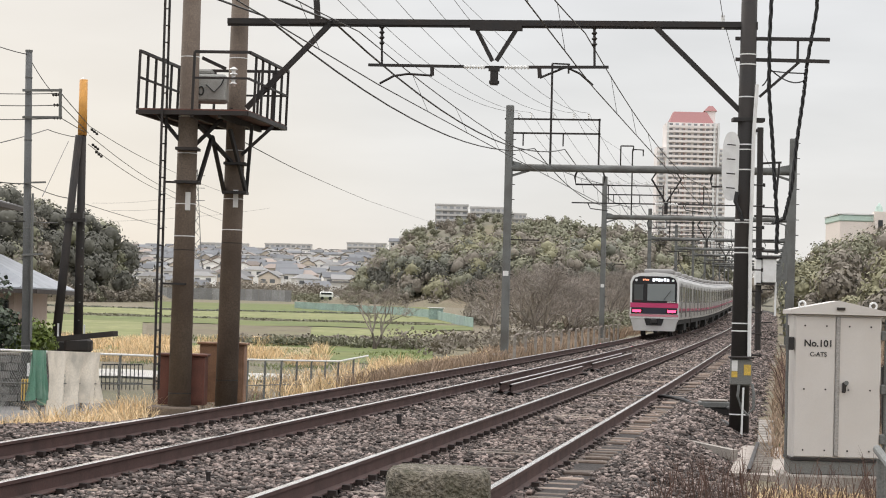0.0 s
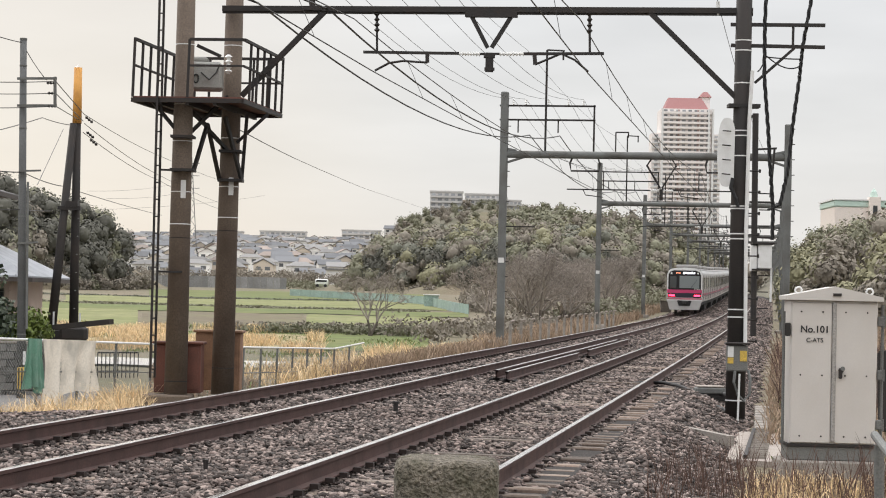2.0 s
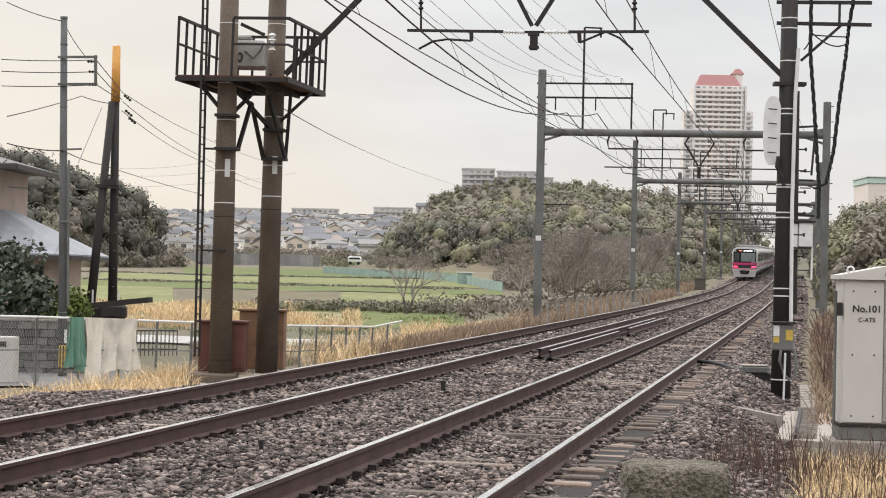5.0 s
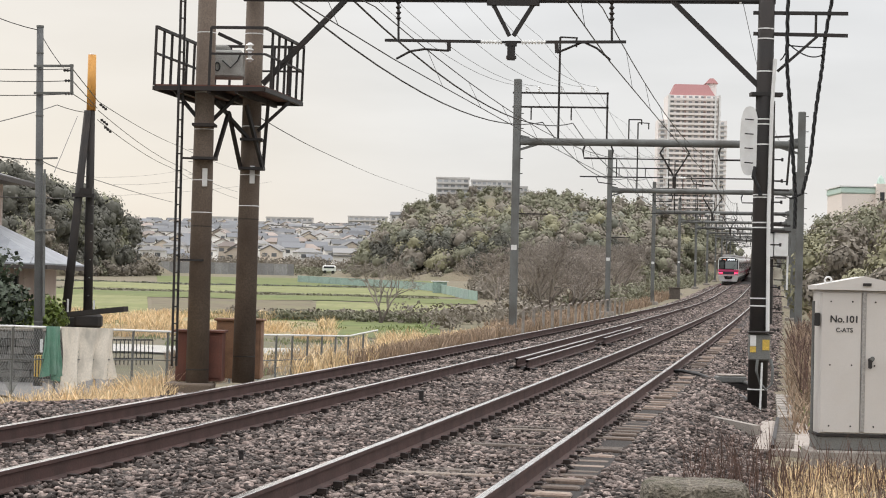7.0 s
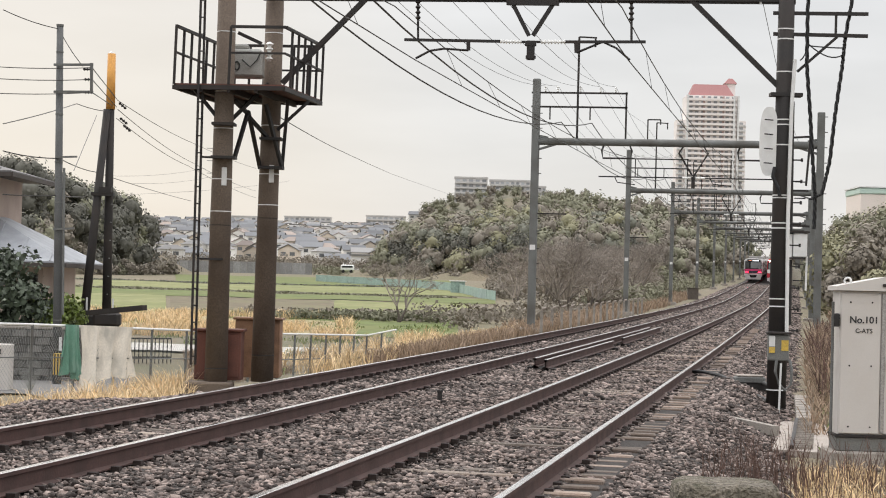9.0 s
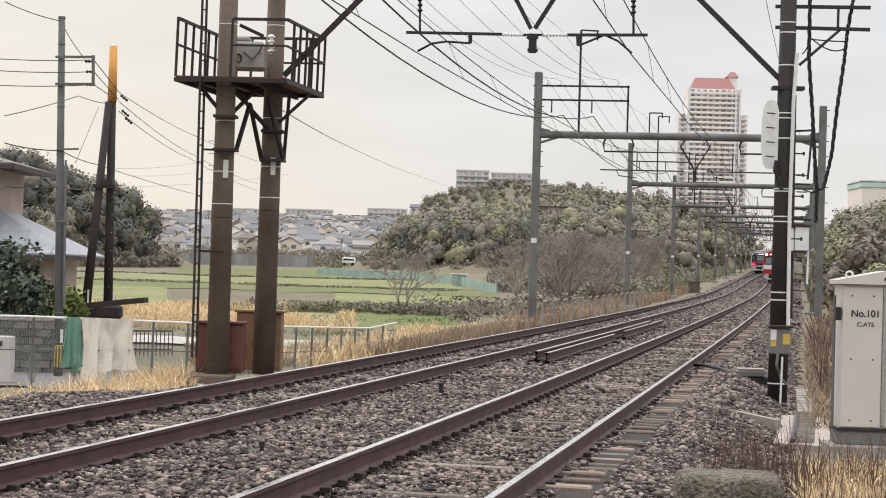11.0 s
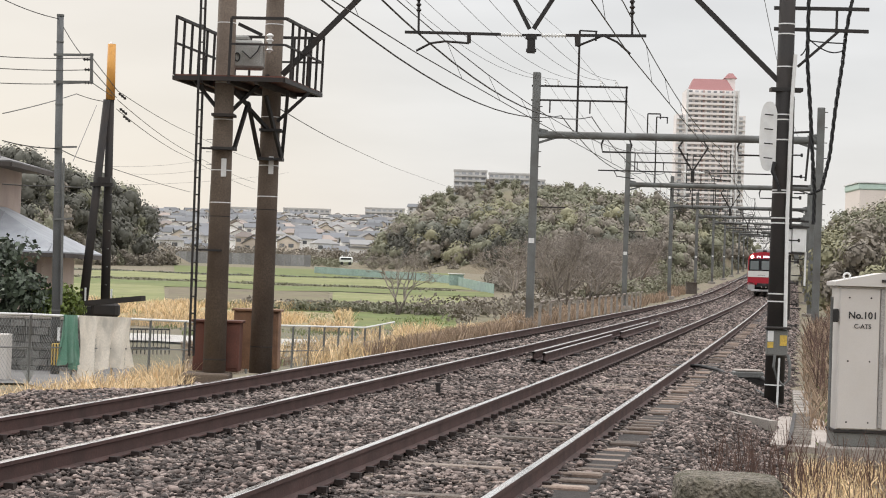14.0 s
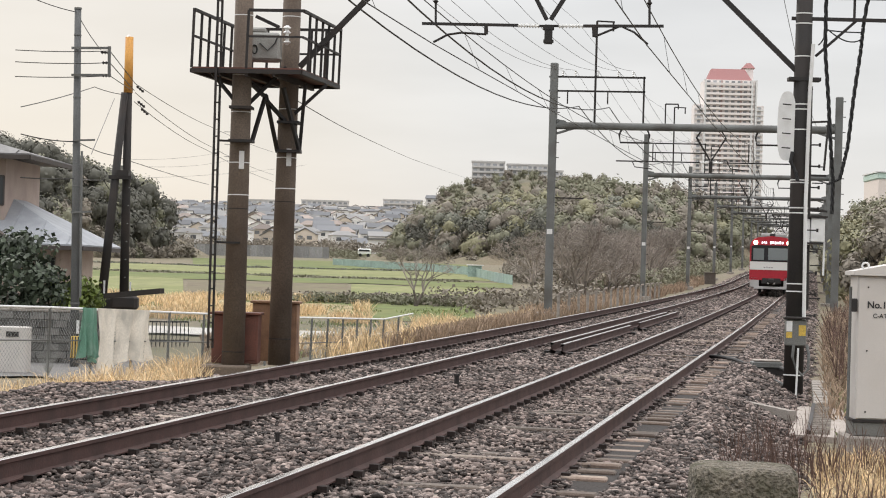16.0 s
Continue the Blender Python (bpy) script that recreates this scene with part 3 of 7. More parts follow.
# ---- signal platform on two concrete posts ----
def build_platform():
    g = thing("signal_platform", Matrix(), "rusty dark steel service platform carried by two brown concrete posts", "platform")
    lf, lt = Vector((-4.621, 38.800, -0.500)), Vector((-4.604, 38.800, 7.673))
    rf, rt = Vector((-3.903, 39.900, -0.276)), Vector((-3.846, 39.900, 7.769))
    posts = []
    for f, t in ((lf, lt), (rf, rt)):
        p = part("post", Shape().tube([f, t], 0.205, 22, 0.155), M_pole, g, "brown stained round concrete post", True)
        posts.append(p)
        for k in (0.06, 0.37, 0.40, 0.47, 0.58, 0.66, 0.79):
            part("band", ring(along(f, t, k), 0.2085 - 0.05 * k, 0.016), M_dark if k in (0.06, 0.37) else M_paint_white, p)
    for (f, t, x) in ((lf, lt, 0.475), (rf, rt, 0.47)):
        c = along(f, t, x)
        part("name_plate", Shape().box(c + Vector((0.06, -0.195, 0.0)), (0.09, 0.02, 0.32), bevel=0.004).box(c + Vector((0.06, -0.207, 0.05)), (0.03, 0.006, 0.05)), M_paint_white, g, "white upright number plate")
    # deck: its near edge is square to the line, its sides run along it
    LF, RF = Vector((-5.447, 38.300, 4.997)), Vector((-3.509, 38.100, 5.028))
    way = Vector((math.sin(TRACK), math.cos(TRACK), 0)) * 3.0
    RB, LB = RF + way, LF + way
    zf = LF.z - 0.03
    LF.z = RF.z = RB.z = LB.z = zf
    for i in range(14):
        a, b = along(LF, LB, (i + 0.5) / 14), along(RF, RB, (i + 0.5) / 14)
        part("deck_plank", Shape().bar(a, b, 0.22, 0.03), M_brown, g, "rusty steel deck plank")
    fr = Shape()
    for a, b in ((LF, RF), (RF, RB), (RB, LB), (LB, LF)):
        fr.bar(a - Vector((0, 0, 0.05)), b - Vector((0, 0, 0.05)), 0.06, 0.075)
    for k in (0.25, 0.5, 0.75):
        fr.bar(along(LF, RF, k) - Vector((0, 0, 0.08)), along(LB, RB, k) - Vector((0, 0, 0.08)), 0.06, 0.1)
    part("deck_frame", fr, M_dark, g)
    up = Vector((0.02, 0, 1.02))
    for a, b, n in ((LF, RF, 9), (RF, RB, 6), (RB, LB, 7), (LB, LF, 6)):
        if a == LF:
            a, n = along(LF, RF, 0.5), 1
        rail = part("guard_rail", Shape().bar(a + up, b + up, 0.05).bar(a + up * 0.55, b + up * 0.55, 0.035), M_dark, g, "dark steel guard rail")
        for i in range(0 if n == 1 else 1, n if n == 1 else n + 1):
            p = along(a, b, i / n)
            part("baluster", Shape().bar(p, p + up, 0.045), M_dark, rail)
    # braces under the deck
    for a, b in (((-5.164, 38.600, 4.957), (-4.750, 38.750, 4.469)), ((-3.884, 39.300, 5.102), (-4.494, 38.900, 4.396)), ((-4.442, 38.900, 4.750), (-4.215, 39.200, 4.537)), ((-4.217, 39.200, 4.598), (-4.405, 38.800, 3.709)), ((-4.216, 39.200, 4.578), (-4.035, 39.800, 3.602)), ((-4.214, 39.200, 4.497), (-3.900, 39.750, 4.157)), ((-3.916, 39.300, 4.735), (-3.626, 39.700, 3.616)), ((-3.547, 39.600, 4.851), (-3.635, 39.800, 3.622)), ((-3.190, 39.900, 4.855), (-3.744, 39.800, 4.308))):
        part("brace", Shape().bar(a, b, 0.06), M_dark, g)
    for c, w in (((-4.579, 38.600, 4.302), 0.40), ((-4.564, 38.600, 3.714), 0.42), ((-3.834, 39.700, 4.135), 0.40), ((-3.821, 39.700, 3.612), 0.44)):
        part("bracket", Shape().box(c, (w, 0.46, 0.045)), M_dark, g)
    return g


build_platform()
M_case = mat("pale_grey_casting", (0.33, 0.33, 0.31), 0.6, scale=4, tint=(0.2, 0.19, 0.17))
t = thing("equipment_case", Matrix(), "grey cast equipment case with a painted ring mark on a platform", "equipment box")
c = Vector((-4.299, 39.400, 5.457))
part("case", Shape().box(c, (0.62, 0.5, 0.5), bevel=0.04).box(c + Vector((-0.12, -0.05, 0.29)), (0.35, 0.3, 0.1), bevel=0.03), M_case, t)
s = Shape()
s.tube([c + Vector((-0.14 + 0.045 * math.cos(a), -0.262, -0.06 + 0.075 * math.sin(a))) for a in [2 * math.pi * i / 14 for i in range(15)]], 0.014, 6)
part("ring_mark", s, M_ink, t, "black painted ring")
part("conduit", Shape().tube([c + Vector(p) for p in ((-0.05, -0.27, 0.05), (0.1, -0.29, -0.08), (0.22, -0.28, 0.05), (0.28, -0.26, 0.2))], 0.012, 6), M_black, t)
part("lever", Shape().bar(c + Vector((-0.15, -0.1, 0.55)), c + Vector((0.28, -0.12, 0.36)), 0.06), M_dark, t)
part("terminal", insulator(c + Vector((0.42, -0.1, 0.05)), c + Vector((0.42, -0.1, 0.4)), 0.08, 4), M_cer, t, "pale insulator stack")

# ladder
t = thing("ladder", Matrix(), "narrow dark steel ladder fixed beside a concrete post", "ladder")
a0, a1, b0, b1 = Vector((-4.998, 38.200, 0.062)), Vector((-5.004, 38.200, 7.467)), Vector((-4.957, 38.500, 0.053)), Vector((-4.964, 38.500, 7.516))
part("stile", Shape().bar(a0, a1, 0.04), M_dark, t)
part("stile", Shape().bar(b0, b1, 0.04), M_dark, t)
for i in range(25):
    k = (i + 0.5) / 25
    part("rung", Shape().bar(along(a0, a1, k), along(b0, b1, k), 0.025), M_dark, t)
for k in (0.25, 0.49):
    part("bracket", Shape().bar(along(b0, b1, k), along(b0, b1, k) + Vector((0.42, 0.1, 0)), 0.035), M_dark, t)

# rust-brown boxes at the feet of the posts
def foot_box(name, p0, p1, depth, m, label):
    p0, p1 = Vector(p0), Vector(p1)
    t = thing(name, Matrix(), label, "equipment box", "boxes by the posts")
    c = (p0 + p1) / 2 + Vector((0, depth / 2, 0))
    w, h = abs(p1.x - p0.x), abs(p1.z - p0.z)
    part("case", Shape().box(c, (w, depth, h), bevel=0.015), m, t)
    part("lid", Shape().box(c + Vector((0, 0, h / 2 + 0.02)), (w + 0.08, depth + 0.1, 0.045), bevel=0.01), m, t)
    part("door", Shape().box(c + Vector((w * 0.2, -depth / 2 - 0.01, 0)), (w * 0.5, 0.02, h * 0.86), bevel=0.006), m, t)
    part("latch", Shape().box(c + Vector((w * 0.02, -depth / 2 - 0.03, 0.03)), (0.05, 0.03, 0.09)), M_dark, t)
    return t


foot_box("equipment_box", (-5.035, 39.000, -0.228), (-4.211, 39.000, 0.640), 0.6, M_brown, "dark red-brown steel box at the foot of a concrete post")
foot_box("equipment_box", (-4.466, 40.400, -0.228), (-3.637, 40.400, 0.837), 0.6, M_tan, "tan rusted steel box with a flat lid beside a post")
solid("footing", Shape().box((-4.753, 38.800, -0.423), (0.85, 0.8, 0.36), bevel=0.03), M_pole, "brown stained concrete footing under a post", "footing")


# ---- the modern gantries further along ----
def build_gantry(m, right=True):
    g = thing("catenary_gantry", m, "grey galvanised gantry with tubular beam over two tracks", "gantry", "gantries along the line")
    L, R = -7.75, 3.45
    for x, top in ((L, 9.57), (R, 8.38)):
        mast = part("mast", Shape().box((x, 0, top / 2 - 0.5), (0.3, 0.3, top + 1.0), bevel=0.03), M_grey, g, "grey square steel mast")
        for k in range(12):
            part("step_bolt", Shape().bar((x + 0.14, 0, 1.6 + 0.6 * k), (x + 0.26, 0, 1.6 + 0.6 * k), 0.03), M_dark, mast)
    part("foundation", Shape().box((L, 0, -0.55), (0.9, 0.9, 0.4), bevel=0.04), M_conc, g)
    part("foundation", Shape().box((R, 0, -0.65), (0.9, 0.9, 0.4), bevel=0.04), M_conc, g)
    part("beam", Shape().tube([(L + 0.1, 0, 7.08), (R - 0.1, 0, 7.08)], 0.15, 14), M_grey, g, "grey tubular beam", True)
    for x, e in ((L, 1), (R, -1)):
        part("gusset", Shape().bar((x + 0.12 * e, 0, 6.75), (x + 0.9 * e, 0, 7.0), 0.09).bar((x + 0.1 * e, 0, 7.3), (x + 0.5 * e, 0, 7.22), 0.1), M_grey, g)
    part("feeder_frame", Shape().bar((L - 0.2, 0, 9.02), (-4.12, 0, 9.02), 0.07).bar((L - 0.2, 0, 8.46), (-4.12, 0, 8.46), 0.07).bar((-4.17, 0, 7.1), (-4.17, 0, 9.07), 0.07), M_dark, g, "dark angle-steel feeder frame")
    part("feeder_post", Shape().bar((-6.1, 0, 7.1), (-6.1, 0, 11.25), 0.08).bar((-6.1, 0, 11.25), (-5.4, 0, 11.22), 0.06).bar((-5.45, 0, 10.85), (-5.45, 0, 11.25), 0.07), M_dark, g, "tall dark steel post")
    part("lamp_post", Shape().bar((-3.3, 0, 7.1), (-3.3, 0, 8.0), 0.05).bar((-3.3, 0, 8.0), (-2.8, 0, 8.0), 0.05).bar((-2.8, 0, 7.8), (-2.8, 0, 8.0), 0.05), M_dark, g)
    for x in (-7.4, -6.9, -6.0, -5.2, -4.6):
        part("insulator", insulator((x, 0, 9.05), (x, 0, 9.29), 0.05, 3), M_cer, g, "small white pin insulator")
    for x in (-7.2, -5.6):
        part("drop_arm", Shape().bar((x, 0, 8.46), (x, 0, 7.95), 0.05), M_dark, g)
    for x, w in ((-4.5, 0.5), (1.0, 0.65)):
        part("bracket_loop", Shape().tube([(x - w, 0, 7.0), (x - w - 0.1, 0, 6.75), (x - w - 0.05, 0, 6.45), (x + w + 0.05, 0, 6.45), (x + w + 0.1, 0, 6.75), (x + w, 0, 7.0)], 0.04, 6), M_dark, g, "dark bent steel loop")
    v = part("hanger", Shape().tube([(-1.85, 0, 7.0), (-2.05, 0, 6.7), (-1.5, 0, 5.8)], 0.04, 6).tube([(-1.1, 0, 7.0), (-0.9, 0, 6.7), (-1.45, 0, 5.8)], 0.04, 6), M_dark, g, "V-shaped steel hanger")
    part("clamp", Shape().box((-1.47, 0, 5.55), (0.14, 0.12, 0.45)), M_dark, v)
    arm = part("cross_arm", Shape().bar((-5.2, 0, 5.72), (-1.9, 0, 5.72), 0.05).bar((-1.0, 0, 5.72), (1.6, 0, 5.72), 0.05), M_dark, g, "insulated cross arm")
    part("insulator", insulator((-1.9, 0, 5.72), (-1.55, 0, 5.72), 0.06, 4), M_cer, arm)
    part("insulator", insulator((-1.4, 0, 5.72), (-1.0, 0, 5.72), 0.06, 4), M_cer, arm)
    for x in (FAR, 0):
        part("suspension_rod", Shape().bar((x, 0, 5.72), (x, 0, 6.45), 0.04).tube([(x - 0.8, 0, 5.7), (x - 0.7, 0, 5.5), (x, 0, 5.42)], 0.022, 6), M_dark, g)
    part("mark", Shape().box((L, -0.16, 2.85), (0.22, 0.02, 0.2)), M_paint_white, g, "white reflective mark")
    part("side_bracket", Shape().bar((L, 0, 4.2), (L + 1.3, 0, 4.2), 0.05), M_dark, g)
    return g


SPAN = [86 + 47 * k for k in range(11)]
first = build_gantry(track_pose(SPAN[0], 0))
for y in SPAN[1:]:
    copy_thing(first, track_pose(y, 0))

# ---- overhead wires ----
SUPPORT = [-8, 38.8] + SPAN


def wire(name, stations, r, label, sag=0.5, group="overhead wires", droppers=False):
    t = thing(name, Matrix(), label, "wire", group)
    s, d = Shape(), Shape()
    pts = []
    for i in range(len(stations) - 1):
        a, b = Vector(stations[i]), Vector(stations[i + 1])
        n = 14 if a.y < 140 else 6
        for j in range(n):
            k = j / n
            pts.append(a.lerp(b, k) - Vector((0, 0, sag * 4 * k * (1 - k))))
    pts.append(Vector(stations[-1]))
    part("line", s.tube(pts, r, 5), M_wire, t)
    return t, pts


for o, first_z, first_m in ((0.0, -0.25, -0.4), (FAR, -0.38, -0.75)):
    zig = [0.12 * (-1) ** i for i in range(len(SUPPORT))]
    zig[1] = first_z
    mess = [k * 0.5 for k in zig]
    mess[1] = first_m
    t, pts = wire("contact_wire", [beside(y, o + zig[i], 5.5) for i, y in enumerate(SUPPORT)], 0.011, "taut copper contact wire over a track", 0.03)
    m, mp = wire("messenger_wire", [beside(y, o + mess[i], 6.45) for i, y in enumerate(SUPPORT)], 0.011, "sagging messenger wire with thin droppers", 0.55)
    d = Shape()
    for i in range(len(SUPPORT) - 1):
        a, b = SUPPORT[i], SUPPORT[i + 1]
        if a > 200:
            continue
        n = 9
        for j in range(1, n):
            k = j / n
            p = beside(a, o + mess[i], 6.45).lerp(beside(b, o + mess[i + 1], 6.45), k) - Vector((0, 0, 0.55 * 4 * k * (1 - k)))
            q = beside(a, o + zig[i], 5.5).lerp(beside(b, o + zig[i + 1], 5.5), k) - Vector((0, 0, 0.03 * 4 * k * (1 - k)))
            part("dropper", Shape().tube([q, p], 0.005, 4), M_wire, m)
for i, x in enumerate((-7.4, -6.9, -6.0, -5.2, -4.6)):
    wire("feeder_wire", [beside(y, x, 9.29 if y > 50 else 9.6) for y in SUPPORT], 0.007, "thin high feeder wire on pin insulators", 1.1)
wire("feeder_wire", [beside(y, -6.9, 11.25 if y > 50 else 11.7) for y in SUPPORT], 0.007, "thin high feeder wire on pin insulators", 0.4)
for x, z, at, z0 in ((-6.74, 7.86, (-3.392, 39.600, 6.833), 7.4), (-5.53, 7.84, (-2.106, 39.500, 6.737), 7.3)):
    wire("feeder_cable", [beside(-8, x + 0.6, z0), Vector(at)] + [beside(y, x, z) for y in SPAN], 0.020, "thick dark feeder cable sagging between gantries", 0.85)
wire("side_wire", [beside(-8, 2.2, 8.5), Vector((4.762, 38.161, 6.829)), beside(86, 2.6, 7.2)], 0.006, "thin wire along the gantries", 0.3)


# ---- beside the near track: cabinet, ducts, post ----
def lettering(name, text, size, at, m, parent, label="", width=0.0):
    cu = bpy.data.curves.new(name, "FONT")
    cu.body, cu.size, cu.extrude, cu.align_x, cu.align_y = text, size, 0.002, "CENTER", "CENTER"
    cu.offset = width
    ob = new(name, cu)
    dg = bpy.context.evaluated_depsgraph_get()
    me = bpy.data.meshes.new_from_object(ob.evaluated_get(dg))
    bpy.data.objects.remove(ob)
    me.materials.clear()
    me.materials.append(m)
    ob = new(name, me)
    ob.parent = parent
    ob.matrix_local = at
    return tagged(ob, label)


def build_cabinet():
    base = Vector((4.782, 26.500, -0.118))
    t = thing("equipment_cabinet", Matrix.Translation(base) @ pose(0, 0, 0, 0, 0, -1.5), "cream steel trackside cabinet with double doors on a concrete slab", "cabinet")
    w, d, h = 1.05, 0.62, 1.74
    part("body", Shape().box((0, d / 2, h / 2), (w, d, h), bevel=0.012), M_cab, t)
    for x, ww in ((-0.27, 0.48), (0.265, 0.49)):
        door = part("door", Shape().box((x, -0.012, h / 2 - 0.005), (ww, 0.03, h - 0.05), bevel=0.006), M_cab, t, "cream steel door")
        for zz in (0.10, 0.835, 1.6):
            for xx in (-0.13, 0.13):
                part("bolt", Shape().tube([(x + xx, -0.025, zz), (x + xx, -0.034, zz)], 0.011, 8), M_dark, door)
    # Strip between the doors: the cabinet's cream with shade worked into it.
    part("centre_strip", Shape().box((0.0, -0.028, h / 2 + 0.005), (0.05, 0.03, h - 0.06), bevel=0.006), mat("shaded_steel_strip", (0.30, 0.285, 0.27), 0.5), t, "meeting strip in cabinet cream darkened as shade")
    hd = part("handle", Shape().tube([(0.085, -0.03, 0.90), (0.085, -0.075, 0.90)], 0.03, 14).box((0.075, -0.08, 0.86), (0.045, 0.03, 0.12), bevel=0.01), M_dark, t, "dark lever handle")
    part("lock", Shape().tube([(0.1, -0.075, 0.92), (0.1, -0.095, 0.92)], 0.028, 14), M_grey, hd, "bright round lock")
    roof = Shape().prism([(-0.58, h), (-0.58, h + 0.05), (0, h + 0.17), (0.58, h + 0.05), (0.58, h)], -0.08, d + 0.08)
    r = part("roof", roof, M_cab, t, "low gabled cream steel roof")
    part("vent", Shape().box((0.02, -0.085, h + 0.07), (0.1, 0.02, 0.035)), M_dark, r)
    for x in (-0.43, 0.43):
        ey = [(x + 0.04 * math.cos(a), 0.05, h + 0.115 + 0.04 * math.sin(a)) for a in [2 * math.pi * i / 12 for i in range(13)]]
        part("lifting_eye", Shape().tube(ey, 0.014, 6), M_paint_white, r, "white lifting eye")
    part("plinth", Shape().box((0, d / 2, -0.11), (w + 0.02, d, 0.17), bevel=0.01), M_green_box, t, "dark grey steel plinth")
    part("skirt", Shape().box((0, d / 2 - 0.01, -0.01), (w + 0.05, d + 0.03, 0.03)), M_dark, t)
    for zz in (0.85, 1.5, 0.25):
        part("hinge", Shape().box((0.56, 0.0, zz), (0.07, 0.05, 0.12), bevel=0.01).tube([(0.6, -0.01, zz - 0.07), (0.6, -0.01, zz + 0.07)], 0.016, 8), M_grey, t)
    part("hinge", Shape().box((-0.56, 0.0, 1.38), (0.07, 0.06, 0.16), bevel=0.01), M_dark, t)
    part("conduit", Shape().tube([(0.60, 0.1, -0.1), (0.6, 0.1, 1.7)], 0.02, 8), M_grey, t)
    part("conduit", Shape().tube([(-0.58, 0.15, 0.0), (-0.585, 0.15, 1.6)], 0.018, 8), M_grey, t)
    up = Matrix.Rotation(radians(90), 4, "X")
    lettering("number_lettering", "No.101", 0.115, Matrix.Translation((-0.235, -0.031, 1.385)) @ up, M_ink, t, "black stencilled lettering", 0.0025)
    lettering("type_lettering", "C-ATS", 0.075, Matrix.Translation((-0.235, -0.031, 1.255)) @ up, M_ink, t, "black stencilled lettering", 0.0008)
    solid("cabinet_slab", Shape().box(base + Vector((0.02, 0.3, -0.31)), (1.25, 0.9, 0.23), bevel=0.02), M_conc, "weathered concrete slab under a cabinet", "slab")
    return t


build_cabinet()

# stub of a concrete post close to the camera
s = Shape()
n, c = 36, Vector((0.0, 2.63, 0))
rows = [(0.2, 0.061, 0), (1.25, 0.0615, 0), (1.296, 0.062, 1), (1.307, 0.0605, 1), (1.3115, 0.056, 1), (1.3125, 0.045, 1), (1.313, 0.02, 1)]
vs = []
for z, r, k in rows:
    for i in range(n):
        a = 2 * math.pi * i / n
        q = max(abs(math.cos(a)), abs(math.sin(a))) ** 0.75
        w = r / q * (1 + 0.03 * noise.noise(Vector((3 * math.cos(a), 3 * math.sin(a), z * 20))))
        vs.append(c + Vector((w * math.cos(a), w * math.sin(a), z + 0.004 * k * noise.noise(Vector((40 * w * math.cos(a), 40 * w * math.sin(a), 2))))))
s.add(vs, [(i * n + j, i * n + (j + 1) % n, i * n + n + (j + 1) % n, i * n + n + j) for i in range(len(rows) - 1) for j in range(n)] + [tuple(range(len(vs) - n, len(vs)))])
M_mossy = mat("mossy_old_concrete", (0.19, 0.165, 0.13), 0.95, var=0.6, scale=30, fine=190, bump=0.9, tint=(0.095, 0.09, 0.055))
solid("fence_post", s, M_mossy, "lichen-stained old concrete fence post with rounded top", "post", smooth=True)

# concrete covers with a steel grating beside the pole
t = thing("duct_cover", Matrix(), "pale concrete duct cover with a steel grating among weeds", "duct cover")
a, b, c2, d2 = Vector((4.100, 30.000, -0.521)), Vector((4.736, 30.000, -0.504)), Vector((5.563, 35.200, -0.423)), Vector((4.908, 35.200, -0.394))
z0 = -0.55
def slab(pts, z, h, m, parent, name, label=""):
    s = Shape()
    s.add([(p[0], p[1], z) for p in pts] + [(p[0], p[1], z + h) for p in pts], [(3, 2, 1, 0), (4, 5, 6, 7), (0, 1, 5, 4), (1, 2, 6, 5), (2, 3, 7, 6), (3, 0, 4, 7)])
    return part(name, s, m, parent, label)
M_pale = mat("pale_concrete", (0.35, 0.305, 0.27), 0.9, scale=5, tint=(0.27, 0.24, 0.21))
q0 = Vector((4.185, 31.000, -0.453))
zt = q0.z
pl = [(3.77, 28.5), (4.46, 28.0), (5.454, 34.5), (4.826, 35.0)]
slab(pl, zt - 0.3, 0.3, M_pale, t, "cover_slab", "pale concrete cover")
gx = Shape()
for i in range(16):
    k = i / 15
    p = along((pl[0][0] * 0.45 + pl[1][0] * 0.55, 28.6, zt + 0.02), (pl[3][0] * 0.5 + pl[2][0] * 0.5, 34.6, zt + 0.02), k)
    part("grating_bar", Shape().bar(p + Vector((-0.13, 0, 0)), p + Vector((0.16, 0, 0)), 0.05, 0.03), M_conc, t)
part("angle_iron", Shape().bar((pl[0][0] + 0.25, 28.5, zt + 0.03), (pl[3][0] + 0.25, 35.0, zt + 0.03), 0.05), M_dark, t)
# stepped cable trough lids behind
for i in range(9):
    y = 35.6 + 0.75 * i
    x = 5.257 + (y - 35.3) * 0.147
    solid("trough_lid", Shape().box((x, y, zt - 0.02 + 0.008 * i), (0.28, 0.68, 0.12), Matrix.Rotation(-TRACK, 4, "Z"), 0.015), M_conc, "grey concrete cable trough lid in dry grass", "trough lid", "trough lids")
# low concrete edging running off to the rail
t = thing("edging", Matrix(), "thin concrete edging strip across the ballast shoulder", "edging")
for p, q in (((2.912, 32.500, -0.309), (3.256, 32.000, -0.304)), ((3.307, 32.000, -0.336), (4.143, 30.800, -0.449))):
    part("strip", Shape().bar(Vector(p) + Vector((0, 0, 0.09)), Vector(q) + Vector((0, 0, 0.09)), 0.12, 0.14), M_conc, t)
part("marker", Shape().box((3.260, 31.900, -0.215), (0.04, 0.04, 0.1)), M_paint_white, t, "white marker tab")

